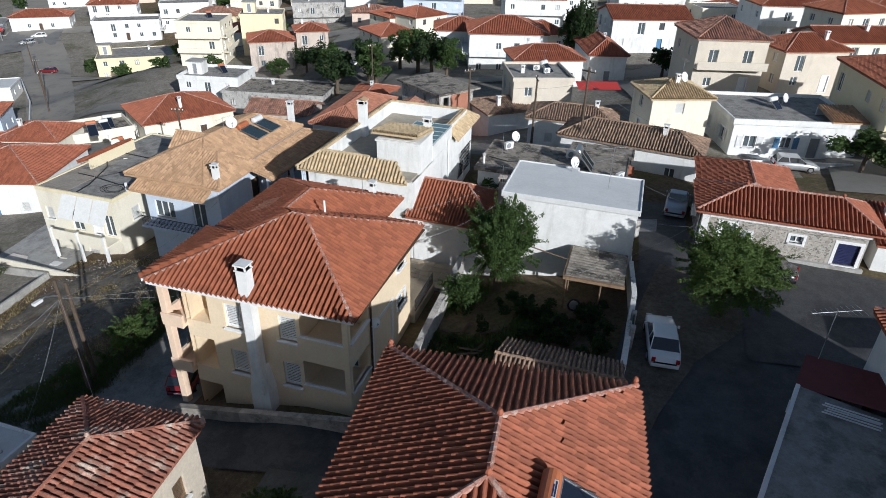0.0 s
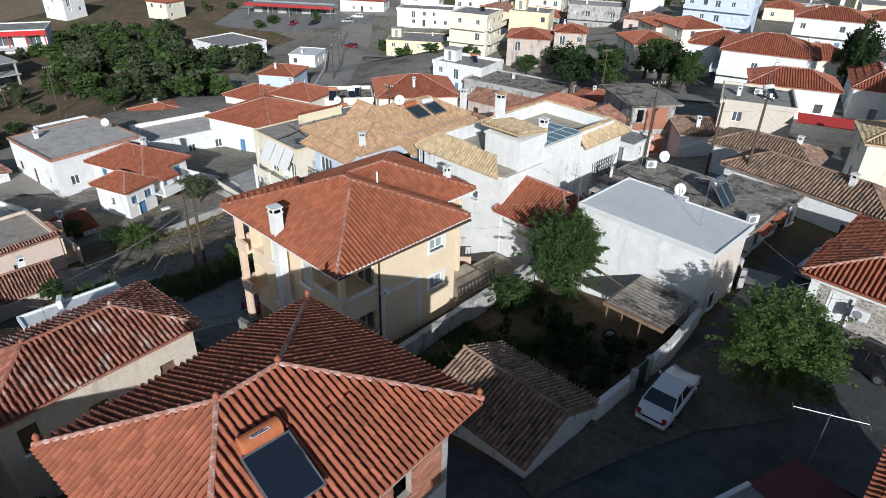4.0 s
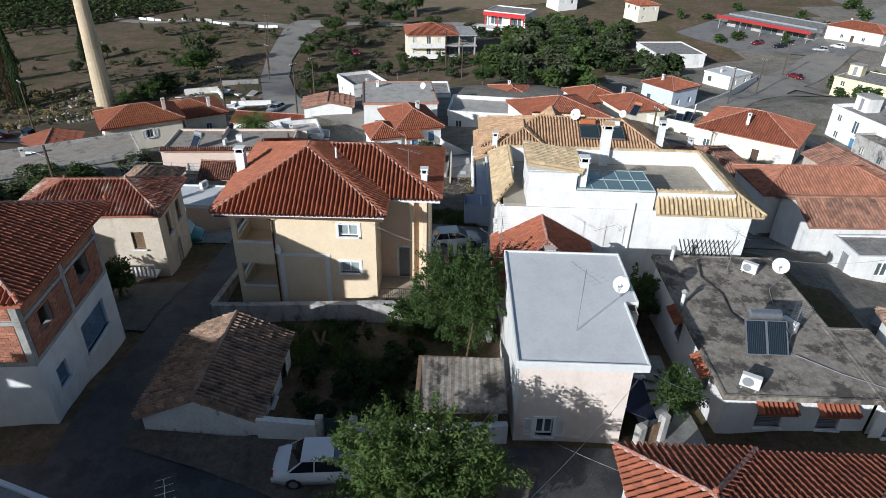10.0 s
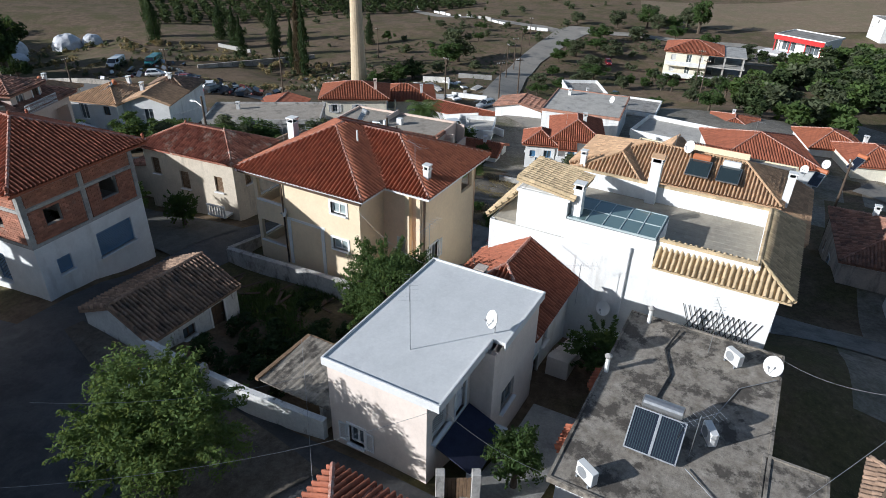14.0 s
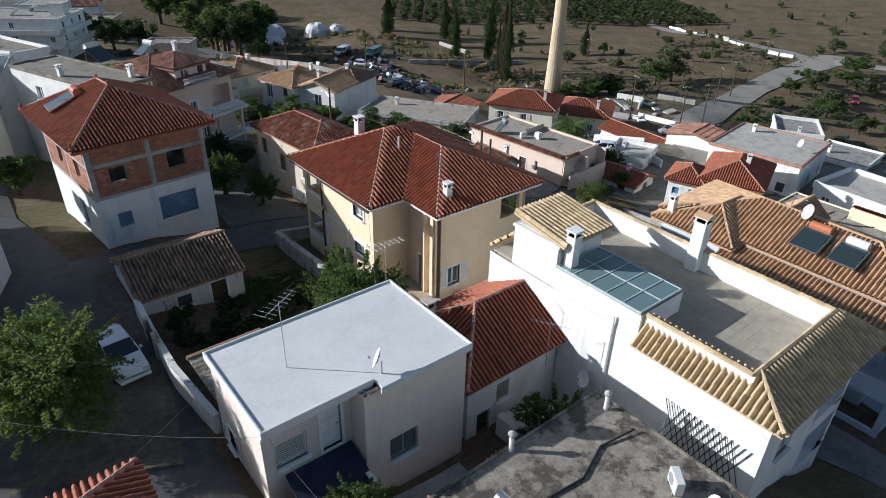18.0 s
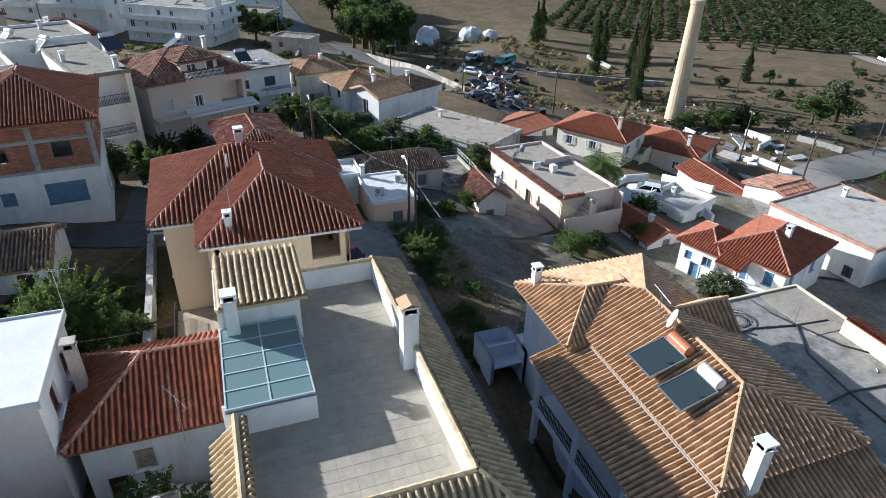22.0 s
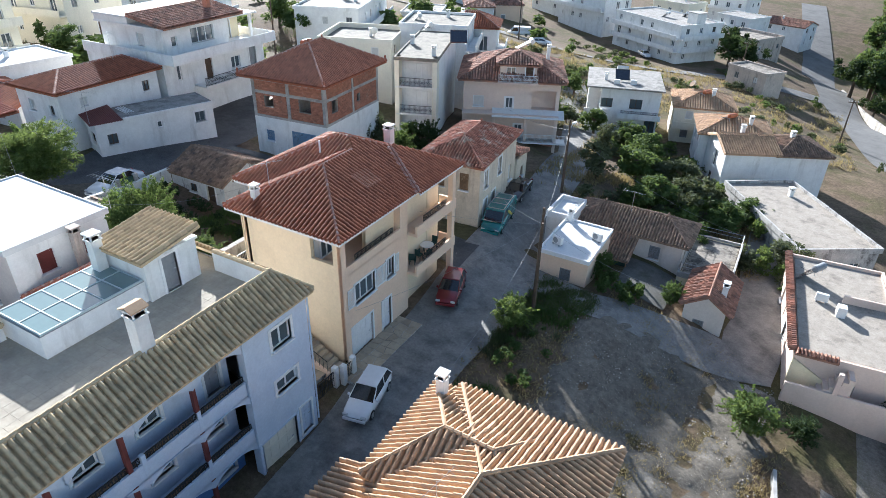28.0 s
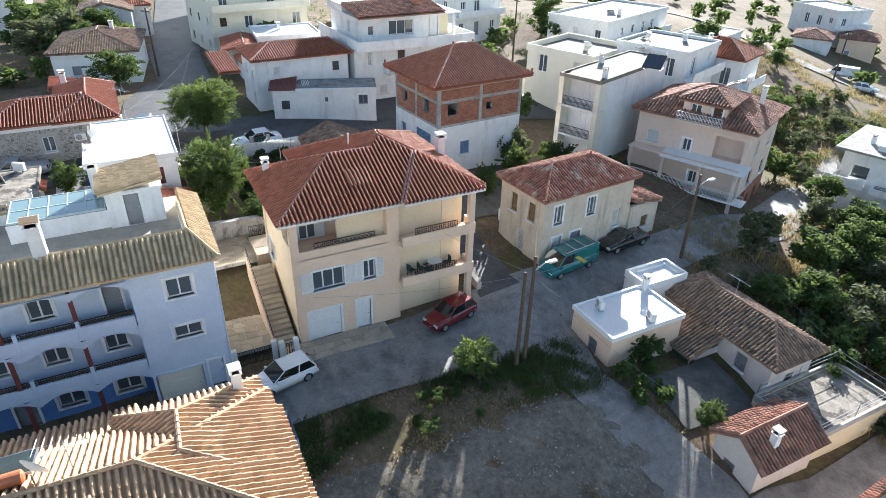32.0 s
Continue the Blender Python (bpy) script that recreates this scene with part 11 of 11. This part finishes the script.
car(3.5, 30.1, 95, CARWHITE, "white four-door saloon parked by the yard wall", 4.4, 1.7, "sedan", z=4.42)
car(-24.0, 35.2, 102, CARWHITE, "white hatchback parked by the iron gate", 3.9, 1.62, "hatch")
car(-22.9, 23.5, 106, CARRED, "dark red hatchback parked before the balconies", 3.8, 1.62, "hatch")
van = car(-21.5, 12.8, 98, CARTEAL, "teal delivery van with yellow stripes and a roof rack", 4.8, 1.8, "van")
part("roof_rack", Geo().tube([(-2.0, -0.7, 2.0), (1.0, -0.7, 2.0), (1.0, 0.7, 2.0), (-2.0, 0.7, 2.0), (-2.0, -0.7, 2.0)], 0.03, 5).tube([(-1.0, -0.7, 2.0), (-1.0, 0.7, 2.0)], 0.03, 5).tube([(0, -0.7, 2.0), (0, 0.7, 2.0)], 0.03, 5), STEEL, van)
YSTRIPE = paint("yellow_stripe", (0.5, 0.42, 0.06), 0.4)
for e in (-1, 1):
    part("yellow_stripe", Geo().add([(-1.2, e * 0.915, 0.7), (-0.8, e * 0.915, 0.7), (0.2, e * 0.83, 1.5), (-0.2, e * 0.83, 1.5)], [(0, 1, 2, 3)]), YSTRIPE, van)
car(-20.6, 6.6, 95, CARBLACK, "black pickup parked behind the van", 4.6, 1.7, "pickup")
car(9.2, 39.2, 165, CARBLACK, "black saloon parked against the stone house", 4.5, 1.75, "sedan")
car(4.4, 49.2, 85, CARSILVER, "grey pickup parked in the narrow lane", 4.6, 1.7, "pickup")
car(-25.6, 50.5, 92, CARSILVER, "pale blue hatchback parked in the lane", 3.9, 1.62, "hatch")
car(14.8, -74.5, 25, CARWHITE, "white panel van parked on the upper road", 5.0, 1.9, "van")
car(8.0, -71.2, 200, CARWHITE, "small white car on the upper road", 3.8, 1.6, "hatch")
car(-8.0, -96.0, 130, CARWHITE, "white car parked before the apartments", 4.0, 1.6, "hatch")
car(29, 44.5, 10, CARSILVER, "silver car parked by the cottage", 4.1, 1.65, "hatch")
car(-14.5, -3.5, 110, CARRED, "dark red car under the pink house", 4.0, 1.6, "hatch", z=-1.2)
car(15.5, 64.5, 8, CARSILVER, "grey car parked before the white house", 4.1, 1.65, "hatch")
for i, (x, y) in enumerate(((-62, -40), (-66, -46), (-64, -52), (-70, -55), (-68, -62), (-74, -66), (-58, -34), (-140, 120), (-170, 146), (-168, 140), (-176, 132), (-182, 128), (-60, 10), (-90, 2), (-122, 18), (-160, 6))):
    car(x, y, 40 + 23 * i, (CARWHITE, CARSILVER, CARBLACK, CARRED)[i % 4], "old car standing by the road", 4.1, 1.65, "hatch")
car(-82.1, -95.4, 30, CARWHITE, "white box truck in the scrap yard", 6.5, 2.3, "van")
car(-88.6, -89.8, 30, CARTEAL, "green covered truck in the scrap yard", 7.0, 2.3, "van")


# ---- tarpaulin mounds and scrap ----
TARP = mat("white_tarpaulin", (0.52, 0.53, 0.55), (0.66, 0.66, 0.67), 1.2, 0.6, 0.5, 6, (0.4, 0.4, 0.42), 0.8, 0.5, 0.7)


def mound(x, y, r, h, seed):
    g = Geo()
    n, k = 20, 8
    for i in range(k + 1):
        f = i / k
        for j in range(n):
            a = 6.283 * j / n
            q = 1 + 0.12 * noise.noise((math.cos(a) * 2, math.sin(a) * 2, f * 3 + seed))
            rr = r * math.cos(f * 1.5) ** 0.7 * q
            g.v.append((rr * math.cos(a), rr * math.sin(a), h * math.sin(f * 1.55) * (1 + 0.1 * noise.noise((a, f * 4, seed))) - 0.3))
    for i in range(k):
        for j in range(n):
            g.f.append((i * n + j, i * n + (j + 1) % n, (i + 1) * n + (j + 1) % n, (i + 1) * n + j))
    g.f.append(tuple(k * n + j for j in range(n)))
    solo("tarpaulin_mound", g, TARP, "rounded heap covered with white tarpaulin", "heap", pose(x, y, ground_z(x, y)), "tarpaulin heaps")


for i, (x, y, rr, hh) in enumerate(((-86.3, -148.3, 4.2, 4.8), (-83, -142, 3.6, 2.4), (-72.2, -142.1, 3.2, 3.4), (-70, -148, 3.6, 4.0), (-100.6, -144.4, 4.4, 4.2), (-106, -140, 3.0, 3.2))):
    mound(x, y, rr, hh, i * 3.7)


def junk(name, label, n, area, seed, mats, size=1.0):
    """Heaps of scrap."""
    r = random.Random(seed)
    for m, frac in mats:
        g = Geo()
        for i in range(int(n * frac)):
            u, v = r.random(), r.gauss(0, 1)
            x, y = area[0] + (area[1] - area[0]) * u + v * area[4], area[2] + (area[3] - area[2]) * u + r.gauss(0, 1) * area[4]
            s = r.uniform(0.25, 0.9) * size
            g.box(-s, s, -s * 0.6, s * 0.6, -s * 0.4, s * 0.5, pose(x, y, ground_z(x, y) + 0.3, r.uniform(-40, 40), r.uniform(-40, 40), r.uniform(0, 180)))
        tagged(new(name, g.mesh(name, m)), label, "scrap", "", "stuff")


junk("scrap_heap", "jumbled heap of scrap metal and tyres", 220, (-60, -74, -30, -62, 2.6), 5, ((CARBLACK, 0.5), (STEEL, 0.25), (PLASTIC, 0.08), (RUSTRED, 0.17)))
junk("scrap_heap", "scattered scrap beside the field track", 120, (-70, -84, -66, -84, 4.0), 6, ((CARBLACK, 0.5), (STEEL, 0.3), (RUSTRED, 0.2)))
junk("stone_heap", "scattered stones and rubble along the field", 170, (-84, -110, -20, -52, 5.0), 7, ((STONE, 1.0),), 0.45)


# balcony table and chairs
def table_set():
    t = thing("table", "round patio table on the first-floor balcony", "table", pose(-21.0, 23.8, 3.06))
    part("tabletop", Geo().lathe([(0.5, 0.70), (0.5, 0.74), (0.46, 0.75)], 16), PLASTIC, t)
    for a in range(4):
        part("leg", Geo().tube([(0.3 * math.cos(a * 1.57), 0.3 * math.sin(a * 1.57), 0), (0.2 * math.cos(a * 1.57), 0.2 * math.sin(a * 1.57), 0.7)], 0.025, 6), AWNGREEN, t)
    c = thing("chair", "dark green plastic patio chair at the balcony table", "chair", pose(-21.0, 22.9, 3.06, 0, 0, 0), "chairs round the balcony table")
    part("seat", Geo().cbox(-0.22, 0.22, -0.22, 0.22, 0.40, 0.45), AWNGREEN, c)
    part("backrest", Geo().cbox(-0.22, 0.22, -0.25, -0.2, 0.45, 0.9), AWNGREEN, c)
    for dx in (-0.18, 0.18):
        for dy in (-0.18, 0.18):
            part("leg", Geo().tube([(dx, dy, 0), (dx, dy, 0.4)], 0.022, 5), AWNGREEN, c)
    for x, y, rz in ((-21.0, 24.8, 180), (-20.5, 24.3, 120), (-21.5, 24.4, 230), (-20.9, 25.5, 200)):
        copy_thing(c, pose(x, y, 3.06, 0, 0, rz))


table_set()


def pipe_bundle():
    t = thing("pipe_bundle", "bundle of white plastic pipes lying on the annex roof", "pipes", pose(10.5, 23.0, 7.7, 0, 0, -12))
    for i in range(5):
        part("pipe", Geo().tube([(-1.1 + 0.1 * (i % 3), i * 0.16, 0.03), (1.0 + 0.08 * (i % 2), i * 0.16 + 0.03 * (i % 3), 0.03)], 0.035, 6), TRIMWHITE, t)


pipe_bundle()


# ---- pieces: bricks, stones, slabs and tiles ----
def brick_walls():
    h, ops, (x0, x1, y0, y1) = BRICKHOUSE
    bw, bh, t = 0.30, 0.145, 0.06
    me = Geo().box(-bw / 2 + 0.008, bw / 2 - 0.008, -0.05, 0.05, -bh / 2 + 0.007, bh / 2 - 0.007).mesh("brick", BRICK)
    rest = Geo()
    n = 0
    r = random.Random(4)
    for s in "NEWS":
        P, a, b = h.side(s, x0 + 0.045, x1 - 0.045, y0 + 0.045, y1 - 0.045)
        holes = [(o[0] - o[2] / 2, o[0] + o[2] / 2, o[1], o[1] + o[3]) for o in ops.get(s, ())]
        cols = [(a, a + 0.28), (b - 0.28, b)] + ([((a + b) / 2 - 0.2, (a + b) / 2 + 0.2)] if s in "NS" else [(12.25, 12.65)])
        for k in range(int(3.1 / bh)):
            z = 7.57 + bh * (k + 0.5)
            if 9.44 < z < 9.74 or z > 10.68:
                continue
            free = [(a, b)]
            for c0, c1 in cols + [(q[0], q[1]) for q in holes if q[2] - 0.04 < z < q[3] + 0.04]:
                free = [(e, f) for lo, hi in free for e, f in ((lo, min(hi, c0)), (max(lo, c1), hi)) if f - e > 0.05]
            for lo, hi in free:
                i = math.floor((lo - a) / bw)
                while a + bw * (i + 0.5 * (k % 2) - 0.5) < hi:
                    u0, u1 = max(lo, a + bw * (i + 0.5 * (k % 2) - 0.5)), min(hi, a + bw * (i + 0.5 * (k % 2) + 0.5))
                    i += 1
                    if u1 - u0 < 0.05:
                        continue
                    u, w = (u0 + u1) / 2, u1 - u0
                    x, y, _ = P(u, z, r.uniform(-0.006, 0.01))
                    near = w > bw - 1e-4 and ((s == "E" and u > 12.6 and z > 8.6) or (s == "N" and u > -1.6 and z > 8.0) or (s == "N" and -5.9 < u < -3.0 and z > 9.6))
                    if near and n < 290:
                        h.put("brick", me, x, y, z, SIDE_ROT[s])
                        n += 1
                    else:
                        rest.box(-w / 2 + 0.008, w / 2 - 0.008, -0.05, 0.05, -bh / 2 + 0.007, bh / 2 - 0.007, pose(*h.L(x, y, z), 0, 0, SIDE_ROT[s]))
    rest.v = [(x + h.o.x, y + h.o.y, z + h.o.z) for x, y, z in rest.v]
    h.geo("brickwork", rest, BRICK, kind="stuff")


brick_walls()


def roof_tiles():
    """The tiles of the near corner of the brick house's roof, one by one."""
    h = BRICKHOUSE[0]
    A, B = Vector((1.9, 7.2, 11.05)), Vector((1.9, 17.7, 11.05))
    u = (B - A).normalized()
    nrm = u.cross(Vector((-1, 0, 0.4965))).normalized()
    if nrm.z < 0:
        nrm = -nrm
    v = nrm.cross(u)
    if v.z < 0:
        v = -v
    sp, co, hh = 10.5 / 44, 0.36, 0.12
    prof = ((-0.5, -0.72), (-0.37, -0.66), (-0.325, 0.0), (-0.225, 0.66), (-0.08, 0.97), (0.08, 0.97), (0.225, 0.66), (0.325, 0.0), (0.37, -0.66), (0.5, -0.72))
    vs = [(pu * sp * q, e, lf + ph * hh) for e, lf, q in ((0, 0.15, 1.0), (co * 1.12, 0.094, 0.96)) for pu, ph in prof]
    me = Geo().add(vs, [(i, i + 1, i + 11, i + 10) for i in range(9)]).mesh("roof_tile", TILE_SINGLE)
    R = Matrix((u, v, nrm)).transposed().to_4x4()
    for i in range(44):
        uc = (i + 0.5) * sp
        y = 7.2 + uc
        k = 0
        while True:
            e = -0.06 + k * co
            x = 1.9 - (e + co / 2) * 0.896
            if not (x > -0.6 and y > 12.6 and (1.9 - x) * 1.113 < 17.7 - y) or k > 12:
                break
            p = A + u * uc + v * e
            ob = part("roof_tile", me, None, h.root, at=Matrix.Translation(Vector(h.L(*p))) @ R @ pose(0, 0, 0, 0, 0, rng.uniform(-0.8, 0.8)))
            k += 1


TILE_SINGLE = mat("single_red_roof_tile", (0.28, 0.088, 0.046), (0.36, 0.116, 0.06), 1.6, 0.8, 0.3, 25, (0.23, 0.074, 0.05), 5.0, 0.55, 0.8, objvar=0.28)
roof_tiles()


def stone_facing():
    """Rubble stones of the stone house's two street fronts."""
    root = next(o for o in bpy.data.objects if o.name.startswith("stone_house"))
    o = root.matrix_basis.translation
    r = random.Random(9)
    shapes = []
    for k in range(8):
        g = Geo()
        n = 8
        ring = [(0.5 * math.copysign(abs(math.cos(6.283 * i / n)) ** 0.6, math.cos(6.283 * i / n)) * r.uniform(0.86, 1.06), 0.5 * math.copysign(abs(math.sin(6.283 * i / n)) ** 0.6, math.sin(6.283 * i / n)) * r.uniform(0.86, 1.06)) for i in range(n)]
        g.v += [(a, 0.0, b) for a, b in ring] + [(a * 0.92, -0.02, b * 0.88) for a, b in ring]
        g.f += [(i, (i + 1) % n, n + (i + 1) % n, n + i) for i in range(n)] + [tuple(range(n, 2 * n))]
        shapes.append(g.mesh("stone", STONE))
    rest = Geo()
    count = 0
    for s, a, b, fixed in (("W", 41.8, 50.5, 5.6), ("S", 6.0, 15.4, 41.5)):
        holes = [(42.2, 43.6, 4.0, 7.5), (45.9, 47.3, 5.3, 7.2)] if s == "W" else [(10.8, 12.1, 6.3, 7.3), (13.6, 15.5, 5.2, 7.3), (6.5, 7.9, 4.0, 7.5)]
        done = []
        for k in range(3400):
            big = k < 700
            w = r.uniform(0.17, 0.32) if big else r.uniform(0.07, 0.18)
            hgt = w * r.uniform(0.55, 0.9)
            u, z = r.uniform(a + w / 2, b - w / 2), r.uniform(5.0 if s == "S" else 4.6, 7.5)
            if any(q[0] - w / 2 < u < q[1] + w / 2 and q[2] - hgt / 2 < z < q[3] + hgt / 2 for q in holes):
                continue
            if any(((u - q[0]) / (w + q[2])) ** 2 + ((z - q[1]) / (hgt + q[3])) ** 2 < 0.18 for q in done):
                continue
            done.append((u, z, w, hgt))
            x, y = (fixed, u) if s == "W" else (u, fixed)
            m = pose(x - o.x, y - o.y, z - o.z, 0, r.uniform(-25, 25), -90 if s == "W" else 0) @ Matrix.Diagonal((w, 1, hgt, 1))
            me = shapes[r.randrange(8)]
            if count < 300 and (s == "S" or count < 120):
                part("stone", me, None, root, at=m)
                count += 1
            else:
                rest.add([(m @ p.co)[:] for p in me.vertices], [tuple(p.vertices) for p in me.polygons])
    part("stonework", rest, STONE, root, kind="stuff")


stone_facing()


def terrace_slabs():
    root = next(o for o in bpy.data.objects if o.name.startswith("apartment_block"))
    o = root.matrix_basis.translation
    s = 0.52
    me = Geo().cbox(-s / 2 + 0.006, s / 2 - 0.006, -s / 2 + 0.006, s / 2 - 0.006, 0, 0.012, 0.004).mesh("terrace_slab", SLAB)
    n = 0
    for i in range(12):
        for j in range(26):
            x, y = -20.55 + s * i, 39.05 + s * j
            if (x > -17.5 and y < 47.5) or x > -14.6 or n >= 300:
                continue
            part("terrace_slab", me, None, root, at=pose(x - o.x, y - o.y, 8.495 - o.z, rng.uniform(-0.3, 0.3), rng.uniform(-0.3, 0.3), 0))
            n += 1


SLAB = mat("cement_slab", (0.33, 0.295, 0.235), (0.41, 0.37, 0.30), 2.0, 0.9, 0.3, 20, (0.27, 0.24, 0.195), 0.7, 0.5, 0.75, objvar=0.05)
terrace_slabs()
